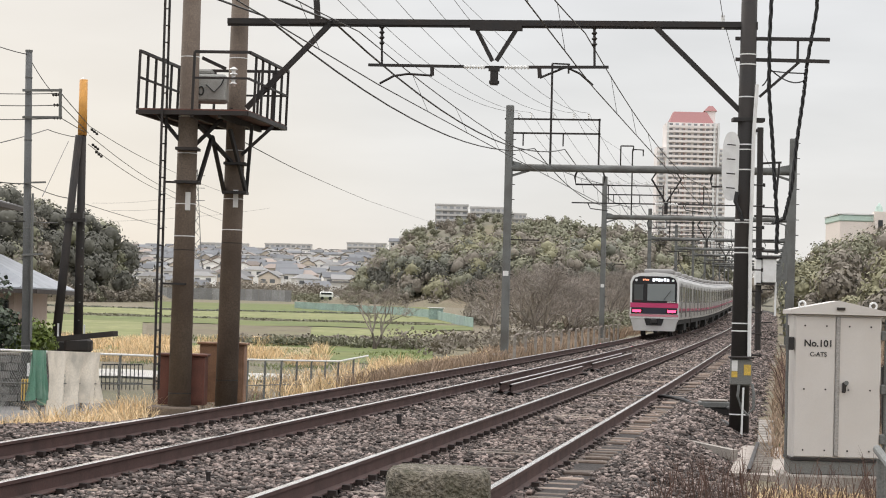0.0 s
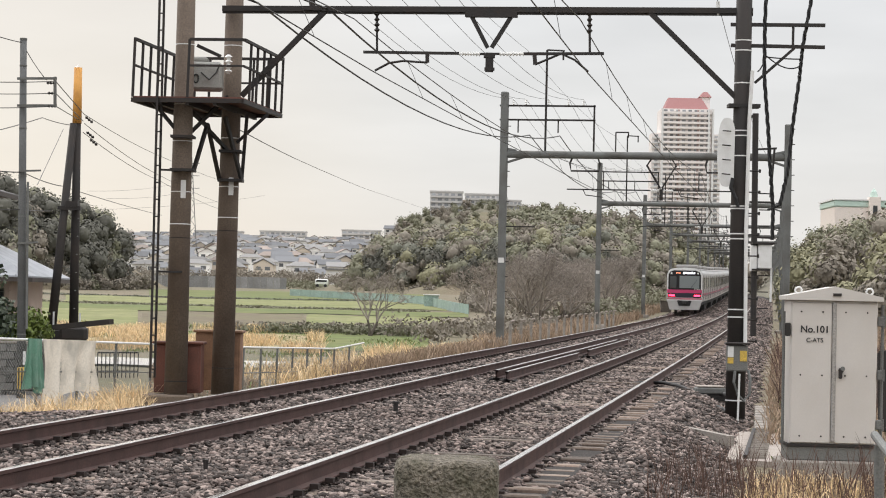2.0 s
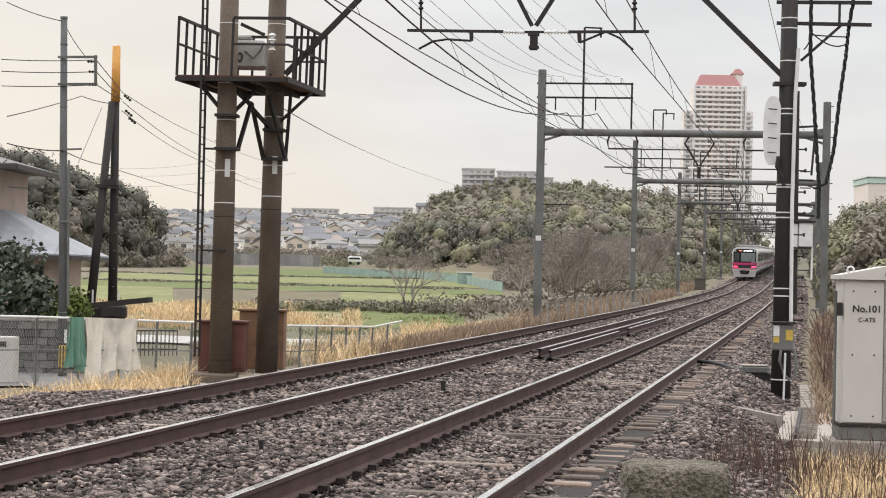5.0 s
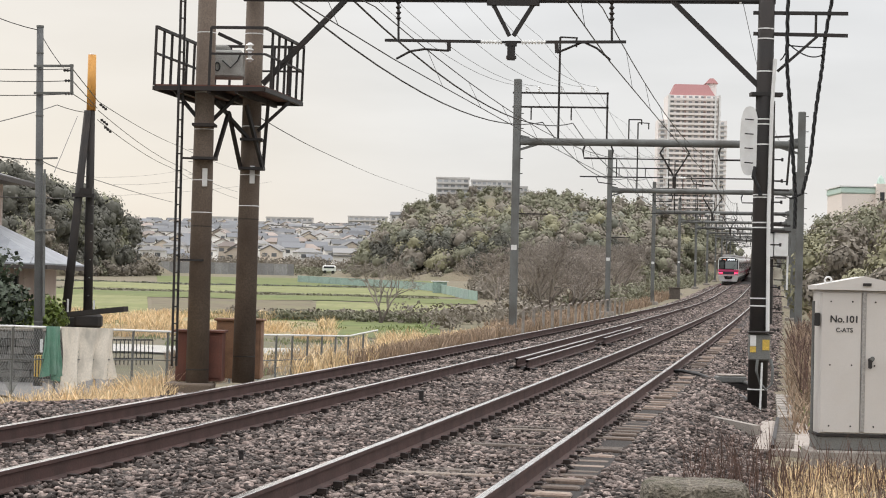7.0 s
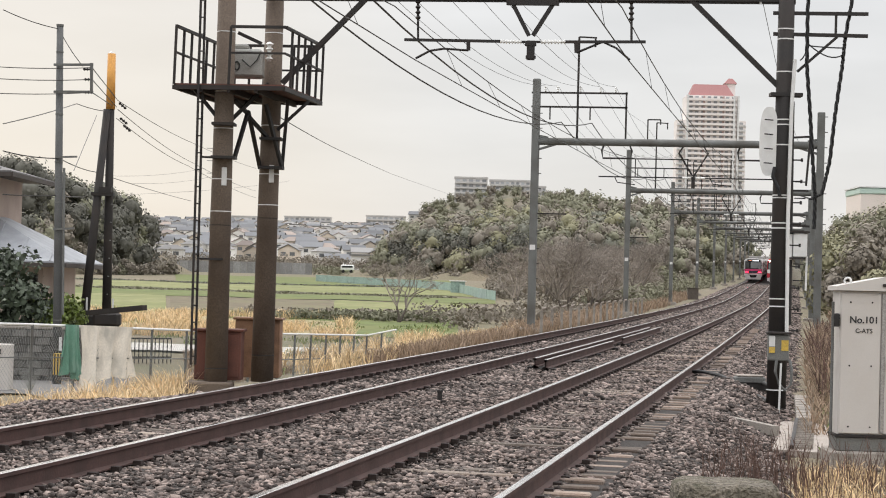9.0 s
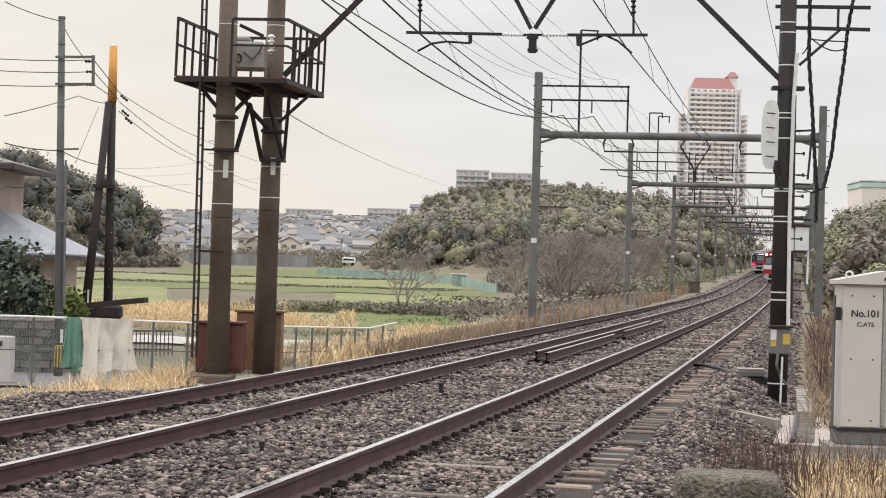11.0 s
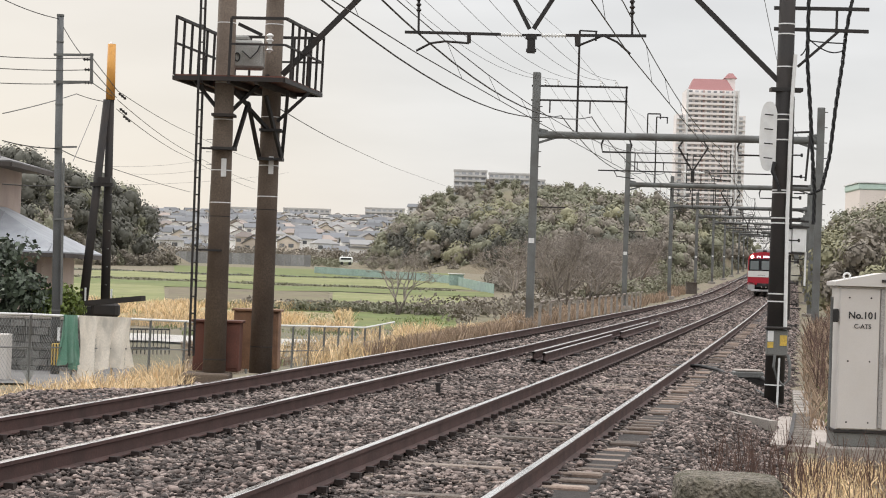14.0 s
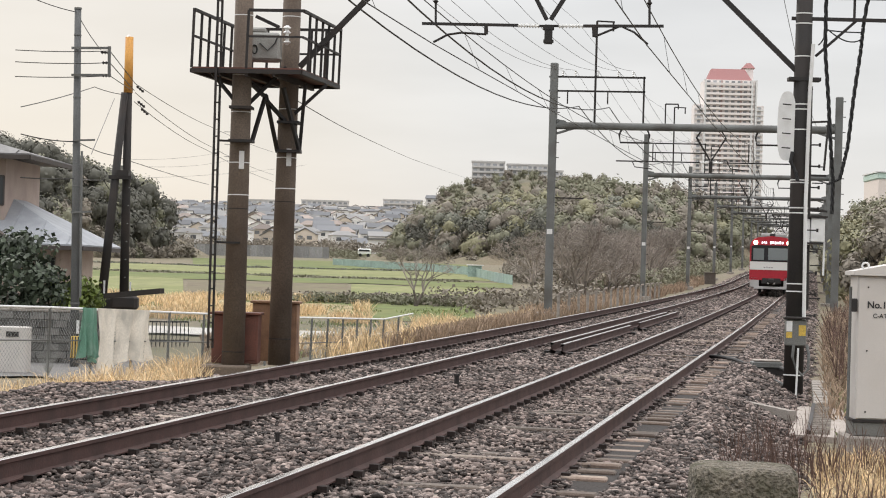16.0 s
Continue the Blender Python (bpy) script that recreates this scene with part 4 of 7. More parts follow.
# bond box with cables between rail and pole
t = thing("bond_box", Matrix(), "low grey bond box beside the rail with black cables", "box")
c = Vector((5.168, 41.500, -0.063))
part("case", Shape().box(c, (0.56, 0.45, 0.12), bevel=0.02), M_grey, t)
part("lid", Shape().box(c + Vector((0, 0, 0.08)), (0.5, 0.42, 0.03), bevel=0.01), M_pale, t, "pale lid")
part("base", Shape().box(c + Vector((0.05, 0, -0.13)), (0.6, 0.4, 0.12)), M_dark, t)
for pts in (((4.300, 43.500, -0.010), (4.607, 43.000, -0.016), (4.828, 42.000, -0.081), (4.933, 41.500, -0.112)), ((4.720, 43.000, -0.091), (4.882, 41.500, -0.220), (4.988, 40.000, -0.254), (5.096, 38.000, -0.324)), ((5.416, 41.500, -0.121), (5.289, 39.500, -0.100), (5.188, 38.000, -0.106)), ((2.685, 44.300, -0.025), (3.052, 43.800, -0.076), (3.715, 43.600, -0.074), (4.267, 43.500, -0.011))):
    pts = [Vector(p) for p in pts]
    fine = []
    for i in range(len(pts) - 1):
        fine += [pts[i].lerp(pts[i + 1], k / 5) + Vector((0, 0, 0.02 * math.sin(math.pi * k / 5))) for k in range(5)]
    part("cable", Shape().tube(fine + [pts[-1]], 0.035, 8), M_black, t, "thick black cable")
solid("cross_plank", Shape().bar((2.668, 44.000, -0.071), (4.108, 43.000, -0.063), 0.24, 0.12), M_sleeper, "weathered wooden plank across the near track", "plank")

# signal equipment further off on the right of the line
t = thing("signal_mast", Matrix(), "dark thin signal mast behind the black pole", "mast")
part("mast", Shape().tube([(8.641, 60.000, 0.762), (8.590, 60.000, 6.870)], 0.085, 10), M_darkpole, t)
part("cap", Shape().tube([(8.406, 60.000, 6.772), (8.669, 60.000, 6.810)], 0.05, 8), M_dark, t)
for y in range(9):
    p = Vector((8.680, 60.000, 1.073)) + Vector((0.05, 0, 0.45 * y))
    part("step_bolt", Shape().bar(p, p + Vector((0.3, 0, 0)), 0.03), M_dark, t)
t = thing("relay_box", Matrix(), "white steel relay box on a bracket beside the mast", "box")
c = Vector((8.894, 60.000, 2.939))
part("case", Shape().box(c, (0.38, 0.4, 0.66), bevel=0.02), M_paint_white, t)
part("lid", Shape().box(c + Vector((-0.05, 0, 0.36)), (0.6, 0.5, 0.05)), M_dark, t)
part("shelf", Shape().box(c + Vector((-0.1, 0, -0.36)), (0.5, 0.4, 0.05)), M_dark, t)
part("side_case", Shape().box(c + Vector((-0.29, 0, -0.05)), (0.16, 0.3, 0.7), bevel=0.01), M_paint_white, t)
part("stand", Shape().bar((9.104, 60.000, 2.635), (9.097, 60.000, 1.704), 0.05), M_paint_white, t)
for p, q in (((8.468, 60.000, 4.432), (9.103, 60.000, 4.433)), ((8.570, 60.000, 3.474), (9.160, 60.000, 3.458)), ((8.538, 60.000, 5.876), (9.188, 60.000, 5.924)), ((9.127, 60.000, 5.892), (9.038, 60.000, 4.571))):
    part("bracket", Shape().bar(p, q, 0.055), M_dark, t)
# galvanised fence post close on the right
t = thing("fence_rail", Matrix(), "galvanised tubular fence rail in the weeds", "fence")
part("post", Shape().tube([(3.026, 15.000, 0.231), (3.020, 15.000, 0.591)], 0.035, 10), M_grey, t)
part("rail", Shape().tube([(2.988, 15.000, 0.656), (2.942, 14.000, 0.517)], 0.03, 10), M_grey, t)
part("panel", Shape().bar((6.039, 30.000, 0.941), (6.075, 30.000, -0.143), 0.05).bar((6.039, 30.000, 0.941), (6.649, 30.000, 1.035), 0.04), M_dark, t)
solid("road_behind_fence", Shape().box((6.991, 33.000, 0.298), (0.6, 0.1, 1.2), bevel=0.02), M_darkpole, "dark panel standing behind a fence rail", "panel")


# ---- grasses ----
def blades(name, spots, height, width, m, label, category="grass", lean=0.35, seed=1):
    """Bent tapering blades, each two quads and a tip."""
    rng = np.random.default_rng(seed)
    n = len(spots)
    p = np.array(spots)
    a = rng.uniform(0, 2 * np.pi, n)
    h = height * rng.uniform(0.45, 1.15, n)
    ln = h * lean * rng.uniform(0.1, 1.6, n)
    b = rng.uniform(0, 2 * np.pi, n)
    side = np.stack([np.cos(a), np.sin(a), 0 * a], 1) * (width * rng.uniform(0.6, 1.3, n))[:, None] / 2
    d = np.stack([np.cos(b), np.sin(b), 0 * b], 1) * ln[:, None]
    z = np.zeros((n, 3))
    z[:, 2] = h
    m1, m2 = p + d * 0.3 + z * 0.5, p + d * 0.65 + z * 0.85
    tip = p + d * 1.15 + z * rng.uniform(0.8, 1.0, n)[:, None]
    v = np.stack([p - side, p + side, m1 - side * 0.9, m1 + side * 0.9, m2 - side * 0.6, m2 + side * 0.6, tip], 1).reshape(-1, 3)
    f = []
    for i in range(n):
        k = 7 * i
        f += [(k, k + 1, k + 3, k + 2), (k + 2, k + 3, k + 5, k + 4), (k + 4, k + 5, k + 6)]
    me = bpy.data.meshes.new(name)
    me.from_pydata(v.tolist(), [], f)
    me.materials.append(m)
    return tagged(new(name, me), label, category, kind="stuff")


def strip(n, y0, y1, o0, o1, seed, clump=0.0, dz=0.0, z=None):
    rng = random.Random(seed)
    out = []
    while len(out) < n:
        y, o = rng.uniform(y0, y1), rng.uniform(o0, o1)
        p = beside(y, o)
        if clump and noise.noise(Vector((p.x * 0.9, p.y * 0.5, seed))) < clump - 0.35:
            continue
        out.append((p.x, p.y, land(p.x, p.y) - 0.03 + dz if z is None else z))
    return out


M_bramble = mat("reddish_dead_stem", (0.11, 0.065, 0.05), 0.9, var=0.2, fine=8, bump=0, island=0.4)
# right-hand verge: straw and dead stems below the cabinet and along the ducts
blades("dry_grass", strip(17000, 12, 26.0, 2.9, 8.5, 11, 0.15), 0.24, 0.012, M_straw, "tangle of dry straw-coloured grass on the verge", lean=0.9, seed=3)
blades("dry_grass", strip(12000, 31, 85, 3.0, 6.8, 12, 0.3), 0.42, 0.022, M_reed, "brown dead grass beside the ducts", lean=0.7, seed=4)
blades("green_weeds", strip(700, 27, 70, 3.2, 6.0, 13, 0.5), 0.3, 0.03, M_blade, "low green weeds among dead grass", lean=0.8, seed=5)
blades("bramble_stems", strip(1500, 15.5, 26, 2.0, 4.7, 14, 0.35), 0.7, 0.009, M_bramble, "dark bare bramble stems growing through ballast", "weeds", lean=0.45, seed=6)
blades("dry_grass", strip(3800, 42, 84, 3.2, 5.8, 16, 0.35), 1.0, 0.028, M_reed, "tall brown dead weeds beside the line", lean=0.4, seed=14)
blades("green_weeds", strip(900, 46, 60, 3.4, 5.0, 17, 0.4), 0.7, 0.04, M_blade, "yellow-green weeds beside the line", lean=0.6, seed=15)
blades("bramble_stems", strip(3500, 40, 84, 3.2, 6.0, 18, 0.25), 1.15, 0.024, M_bramble, "tall reddish-brown dead stems beside the line", "weeds", lean=0.45, seed=17)
# left-hand verge
blades("dry_grass", strip(11000, 23, 40, -11.8, -7.5, 21, 0.34), 0.44, 0.016, M_straw, "pale dry grass at the foot of the fence", lean=0.8, seed=7)
blades("dry_grass", strip(8000, 63, 105, -10.5, -7.0, 22, 0.42), 0.6, 0.025, M_reed, "tall brown reeds along the far side of the line", lean=0.5, seed=8)
blades("dry_grass", strip(3500, 62, 100, -14.5, -9.5, 25, 0.45), 0.6, 0.035, M_straw, "pale dry reeds along the far side of the line", lean=0.6, seed=9)
blades("dry_grass", strip(7000, 105, 230, -12, -7.6, 23, 0.35), 0.7, 0.06, M_reed, "tall brown reeds along the far side of the line", lean=0.5, seed=10)
blades("dry_grass", strip(5000, 75, 240, 4.6, 10, 24, 0.2), 1.2, 0.07, M_reed, "brown undergrowth on the near side of the line", lean=0.5, seed=12)

blades("dry_grass", strip(3600, 31, 41, -10.4, -7.9, 27, 0.36), 0.7, 0.013, M_straw, "tall pale dry grass beside the concrete posts", lean=0.7, seed=16)
# rough grass over the fields
def field_spots(n, y0, y1, k0, k1, seed, clump):
    rng = random.Random(seed)
    out = []
    while len(out) < n:
        y = rng.uniform(y0, y1)
        x = y * rng.uniform(k0, k1)
        if offset(x, y) > -12 or noise.noise(Vector((x * 0.35, y * 0.12, seed))) < clump:
            continue
        out.append((x, y, land(x, y) - 0.02))
    return out


blades("field_grass", field_spots(10000, 94, 126, -0.2, -0.052, 31, 0.02), 0.6, 0.035, M_straw, "pale dead grass in the fields", lean=0.6, seed=21)
blades("field_grass", field_spots(5000, 92, 140, -0.2, 0.0, 32, 0.05), 0.2, 0.05, M_blade, "rough green grass in the fields", lean=0.6, seed=22)
blades("field_grass", field_spots(4500, 55, 77, -0.13, 0.0, 35, 0.0), 0.3, 0.03, M_reed, "brown dead grass beside the farm road", lean=0.6, seed=25)
blades("field_grass", field_spots(3000, 60, 95, -0.13, 0.0, 36, 0.05), 0.22, 0.03, M_blade, "rough green grass beside the farm road", lean=0.6, seed=26)


# ---- fields, road and fence beyond the line ----
def soil(name, c, tint, scale=0.5, fine=4.0):
    return mat(name, c, 0.97, var=0.3, scale=scale, fine=fine, bump=0.5, tint=tint)


M_lawn = soil("fresh_green_field", (0.098, 0.125, 0.028), (0.155, 0.155, 0.05), 0.12, 0.9)
M_pale_field = soil("pale_young_crop", (0.19, 0.195, 0.075), (0.125, 0.145, 0.04), 0.12, 0.9)
M_plough = soil("ploughed_earth", (0.125, 0.10, 0.06), (0.15, 0.14, 0.07), 0.12, 0.9)
M_stubble = soil("straw_stubble", (0.29, 0.23, 0.12), (0.19, 0.175, 0.075), 0.15, 1.0)
M_road = mat("pale_concrete_road", (0.5, 0.48, 0.45), 0.9, scale=0.6, fine=12, tint=(0.38, 0.36, 0.33))
M_asphalt = mat("grey_asphalt", (0.16, 0.155, 0.15), 0.95, scale=0.8, fine=40, tint=(0.11, 0.105, 0.10))


def field(name, y0, y1, k0, k1, m, label, lift=0.05, category="field"):
    """A strip of ground between two distances; k0 and k1 are its ends as sideways slope from the origin."""
    ys = [y0 + (y1 - y0) * i / 6 for i in range(7)]
    ks = [k0 + (k1 - k0) * i / 40 for i in range(41)]
    s = Shape()
    v = []
    for i, y in enumerate(ys):
        for j, k in enumerate(ks):
            yy = y + (7 * noise.noise(Vector((k * 30, y0, 1))) if i in (0, 6) else 0) * (y1 - y0) / 30
            v.append((k * y, yy, land(k * y, yy) + lift))
    s.add(v, [(i * 41 + j, i * 41 + j + 1, i * 41 + 42 + j, i * 41 + 41 + j) for i in range(6) for j in range(40)])
    return solid(name, s, m, label, category, kind="structure", smooth=True)


field("grass_verge", 100, 126, -0.165, -0.004, M_lawn, "rough green verge beside the fields", 0.04)
field("ploughed_field", 136, 176, -0.135, -0.062, M_plough, "brown ploughed field between green strips")
field("crop_field", 138, 174, -0.060, 0.006, M_pale_field, "pale yellow-green young crop")
field("crop_field", 133, 185, -0.20, -0.137, M_pale_field, "pale yellow-green young crop")
field("grass_field", 178, 206, -0.2, 0.014, M_lawn, "fresh green grass field")
field("crop_field", 214, 256, -0.17, 0.004, M_pale_field, "pale yellow-green young crop")
field("grass_field", 260, 345, -0.132, 0.0, M_lawn, "fresh green grass field")
field("stubble_field", 98, 132, -0.20, -0.118, M_stubble, "straw-coloured stubble", 0.06)
field("stubble_field", 100, 121, -0.112, -0.06, M_stubble, "straw-coloured stubble", 0.07)
field("farm_road", 78, 84.5, -0.2, -0.02, M_road, "pale concrete farm road", 0.08, "road")
field("yard", 50, 66, -0.30, -0.155, M_asphalt, "grey asphalt yard behind the fence", 0.05, "yard")


def blob(fine):
    bm = bmesh.new()
    bmesh.ops.create_icosphere(bm, subdivisions=fine, radius=1)
    v = np.array([tuple(p.co) for p in bm.verts])
    f = np.array([[p.index for p in q.verts] for q in bm.faces])
    bm.free()
    return v, f


BLOB, BLOB_F = blob(1)


def clumps(name, spots, quads, leaf, m, label, category="trees", seed=1, core=0.55, solid_core=0.0, lie=0.6, stray=0.5):
    """Crowns of small tilted leaf clumps with gaps. spots: x, y, z of the middle, radius across, radius up."""
    rng = np.random.default_rng(seed)
    V, cv, cf = [], [], []
    for x, y, z, rx, rz in spots:
        lobes = rng.normal(size=(7, 3))
        lobes /= np.linalg.norm(lobes, axis=1)[:, None]
        lobes = lobes * rng.uniform(0.3, 0.65, (7, 1))
        lr = rng.uniform(0.38, 0.62, 7)
        for c, q in zip(lobes, lr):
            if not solid_core:
                break
            w = BLOB * (q * solid_core * rng.uniform(0.88, 1.12, (len(BLOB), 1)))
            cf += (BLOB_F + len(cv) * len(BLOB)).tolist()
            cv.append((w + c) * np.array([rx, rx, rz]) + np.array([x, y, z]))
        pick = rng.integers(0, 7, quads)
        d = rng.normal(size=(quads, 3))
        d /= np.linalg.norm(d, axis=1)[:, None]
        p = lobes[pick] + d * (lr[pick] * rng.uniform(core, 1.08, quads))[:, None]
        p = p * np.array([rx, rx, rz]) + np.array([x, y, z])
        a = rng.normal(size=(quads, 3))
        a -= d * (a * d).sum(1)[:, None] * lie
        a /= np.linalg.norm(a, axis=1)[:, None]
        b = np.cross(a, d + stray * rng.normal(size=(quads, 3)))
        b /= np.linalg.norm(b, axis=1)[:, None]
        s = leaf * rng.uniform(0.5, 1.25, quads)[:, None]
        V.append(np.stack([p - a * s, p + b * s * 0.7, p + a * s, p - b * s * 0.7], 1))
    v = np.concatenate(V).reshape(-1, 3)
    n = len(v) // 4
    me = bpy.data.meshes.new(name)
    faces = [(4 * i, 4 * i + 1, 4 * i + 2, 4 * i + 3) for i in range(n)]
    if cv:
        faces += (np.array(cf) + len(v)).tolist()
        v = np.concatenate([v] + cv)
    me.from_pydata(v.tolist(), [], faces)
    me.polygons.foreach_set("use_smooth", [True] * len(me.polygons))
    me.materials.append(m)
    if label is None:
        return me
    return tagged(new(name, me), label, category, kind="stuff")


# Four woodland colours, lightened and low in contrast to imitate distance haze.
M_ever = mat("hazed_evergreen_leaf", (0.17, 0.172, 0.135), 0.8, var=0.12, fine=3, bump=0, island=0.1)
M_green = mat("hazed_green_leaf", (0.205, 0.202, 0.138), 0.85, var=0.12, fine=3, bump=0, island=0.1)
M_spring = mat("hazed_spring_leaf", (0.245, 0.232, 0.142), 0.85, var=0.12, fine=3, bump=0, island=0.1)
M_bare = mat("hazed_bare_crown", (0.23, 0.203, 0.165), 0.9, var=0.12, fine=3, bump=0, island=0.1)
M_dark_leaf = mat("glossy_dark_leaf", (0.045, 0.06, 0.035), 0.6, var=0.3, fine=5, bump=0, island=0.5)
M_hedge = mat("bright_hedge_leaf", (0.12, 0.16, 0.03), 0.6, var=0.3, fine=5, bump=0, island=0.5)

# shrub row in the fields
rng = random.Random(4)
clumps("shrub_row", [(k * y, y, land(k * y, y) + 0.25, 0.8, 0.36) for k, y in [(-0.085 + 0.09 * i / 44 + rng.uniform(-0.001, 0.001), 126 + rng.uniform(-3, 5)) for i in range(45)]], 240, 0.09, M_green, "row of low dark shrubs along a field edge", "shrubs", 5)
clumps("shrub_row", [(k * y, y, land(k * y, y) + 0.25, 0.8, 0.4) for k, y in [(-0.10 + 0.11 * i / 30 + rng.uniform(-0.001, 0.001), 129 + rng.uniform(-3, 5)) for i in range(30)]], 200, 0.09, M_bare, "row of low bare brown shrubs along a field edge", "shrubs", 6)
clumps("field_bank", [(k * y, y, land(k * y, y) + 0.05, 1.8, 0.17) for k, y in [(-0.2 + 0.19 * i / 44, 209 + rng.uniform(-1, 1)) for i in range(45)]], 110, 0.13, M_green, "low dark weedy bank between fields", "shrubs", 7)
clumps("field_bank", [(k * y, y, land(k * y, y) + 0.05, 2.0, 0.17) for k, y in [(-0.2 + 0.19 * i / 44, 258 + rng.uniform(-1, 1)) for i in range(45)]], 110, 0.13, M_ever, "low dark weedy bank between fields", "shrubs", 8)

# chain-link fence along the yard
M_mesh = mat("grey_fence_wire", (0.30, 0.31, 0.30), 0.6, 0.4, bump=0)
FENCE = [Vector((-11.508, 44.000, 0.626)), Vector((-9.699, 48.000, 0.473)), Vector((-5.387, 61.000, 0.110)), Vector((-3.382, 72.000, -0.118)), Vector((-2.554, 76.000, 0.016))]
FENCE[0].z = 0.55


def build_fence():
    t = thing("wire_fence", Matrix(), "grey chain-link fence with tubular posts and top rail", "fence")
    for a, b in zip(FENCE, FENCE[1:]):
        part("top_rail", Shape().tube([a, b], 0.028, 8), M_paint_white, t, "pale tubular top rail")
        part("mid_rail", Shape().tube([a - Vector((0, 0, 0.72)), b - Vector((0, 0, 0.72))], 0.016, 6), M_grey, t)
        n = max(2, round((b - a).length / 2.0))
        for i in range(n):
            p = a.lerp(b, i / n)
            part("post", Shape().tube([p - Vector((0.03, 0, 1.75)), p], 0.032, 8), M_grey, t)
        s = Shape()
        d, L = (b - a).normalized(), (b - a).length
        k, w = 0.0, 0.006
        while k < L:
            for e in (-1, 1):
                p, q = a + d * k, a + d * min(L, max(0, k + e * 1.5))
                s.add([p + d * w, p - d * w, q - d * w - Vector((0, 0, 1.5)), q + d * w - Vector((0, 0, 1.5))], [(0, 1, 2, 3)])
            k += 0.12
        net = part("wire_netting", s, M_mesh, t, "diamond wire netting")
        net["kind"] = "stuff"
    return t


build_fence()


def cloth(a, b, drop, m, name, label, seed, droop=0.0):
    """A hung sheet with folds, thin but solid."""
    a, b = Vector(a), Vector(b)
    n, k = 30, 12
    s, front, back = Shape(), [], []
    side = (b - a).cross(Vector((0, 0, 1))).normalized()
    for lay in (0.0, 0.012):
        for j in range(k + 1):
            for i in range(n + 1):
                u, v = i / n, j / k
                f = 0.10 * v * math.sin(u * 23 + seed + 2 * v) + 0.05 * math.sin(u * 41 + 5 * v) * v + 0.03 * math.sin(u * 9 + seed)
                low = drop * (1 + 0.08 * math.sin(u * 7 + seed) - droop * u * u)
                front.append(a.lerp(b, u) + side * (0.05 + f + lay) - Vector((0, 0, v * low)))
    w = n + 1
    fs = [(q + j * w + i, q + j * w + i + 1, q + (j + 1) * w + i + 1, q + (j + 1) * w + i) for q in (0, w * (k + 1)) for j in range(k) for i in range(n)]
    s.add(front, fs)
    return solid(name, s, m, label, "cloth", smooth=True)


M_sheet = mat("worn_white_sheet", (0.74, 0.68, 0.59), 0.8, var=0.1, scale=2, fine=25, bump=0.2, tint=(0.36, 0.34, 0.30))
M_net = mat("faded_green_net", (0.12, 0.26, 0.19), 0.8, var=0.2, scale=3, fine=60, tint=(0.22, 0.33, 0.27))
fa, fb = FENCE[1], FENCE[2]
def on_fence(x):
    return fa.lerp(fb, x / 440)
up = Vector((0, -0.03, 0.03))
cloth(on_fence(66) + up, on_fence(152) + up, 1.42, M_sheet, "hanging_sheet", "worn white sheet hung over a wire fence", 1, 0.25)
cloth(on_fence(45) + up, on_fence(66) + up, 1.15, M_net, "hanging_net", "faded green net draped on a wire fence", 3)

# block wall, utility cabinet and striped guard behind the fence
def on_ground(x, y):
    return Vector((x, y, land(x, y)))
t = thing("block_wall", Matrix(), "dark weathered masonry wall behind the wire fence", "wall")
M_block = mat("sooty_masonry_block", (0.10, 0.098, 0.092), 0.95, var=0.4, scale=2.5, fine=25, bump=0.5, tint=(0.17, 0.16, 0.15), per=0.45)
rng = random.Random(12)
part("core", Shape().box((-13.6, 56.65, -0.66), (7.4, 0.1, 1.66)), M_asphalt, t)
block = mesh("block", Shape().box((0, 0, 0), (0.385, 0.12, 0.185), bevel=0.012), M_block)
for r in range(8):
    for i in range(18):
        o = new("block", block)
        o.parent, o.location = t, (-17.1 + 0.4 * i + 0.2 * (r % 2), 56.56 + rng.uniform(-0.02, 0.01), -1.34 + 0.2 * r)
for i in range(9):
    part("coping", Shape().box((-16.9 + 0.82 * i, 56.6, 0.2), (0.79, 0.22, 0.07), bevel=0.015), M_conc, t)
t = thing("utility_cabinet", Matrix(), "cream utility cabinet standing behind the wire fence", "cabinet")
c = on_ground(-11.330, 52)
part("body", Shape().box(c + Vector((0, 0, 0.55)), (0.75, 0.5, 1.15), bevel=0.02), M_cab, t)
part("vent", Shape().box(c + Vector((0.02, -0.26, 0.95)), (0.3, 0.02, 0.12)), M_dark, t)
part("base", Shape().box(c + Vector((0, 0, -0.05)), (0.85, 0.6, 0.12)), M_conc, t)
# black railing beside the road
t = thing("railing", Matrix(), "low black steel railing beside a farm road", "railing")
a, b = on_ground(-10.840, 70), on_ground(-9.611, 70.5)
part("rail", Shape().bar(a + Vector((0, 0, 0.8)), b + Vector((0, 0, 0.8)), 0.05).bar(a + Vector((0, 0, 0.2)), b + Vector((0, 0, 0.2)), 0.05), M_black, t)
for i in range(11):
    p = along(a, b, i / 10)
    part("bar", Shape().bar(p, p + Vector((0, 0, 0.8)), 0.03), M_black, t)


# ---- poles ----
def pole_base(x, y, D):
    p = Vector((x, D, 0))
    return Vector((x, D, land(x, D)))


M_oldgrey = mat("sooty_grey_concrete", (0.115, 0.118, 0.118), 0.85, scale=1.2, fine=40, tint=(0.08, 0.08, 0.08))


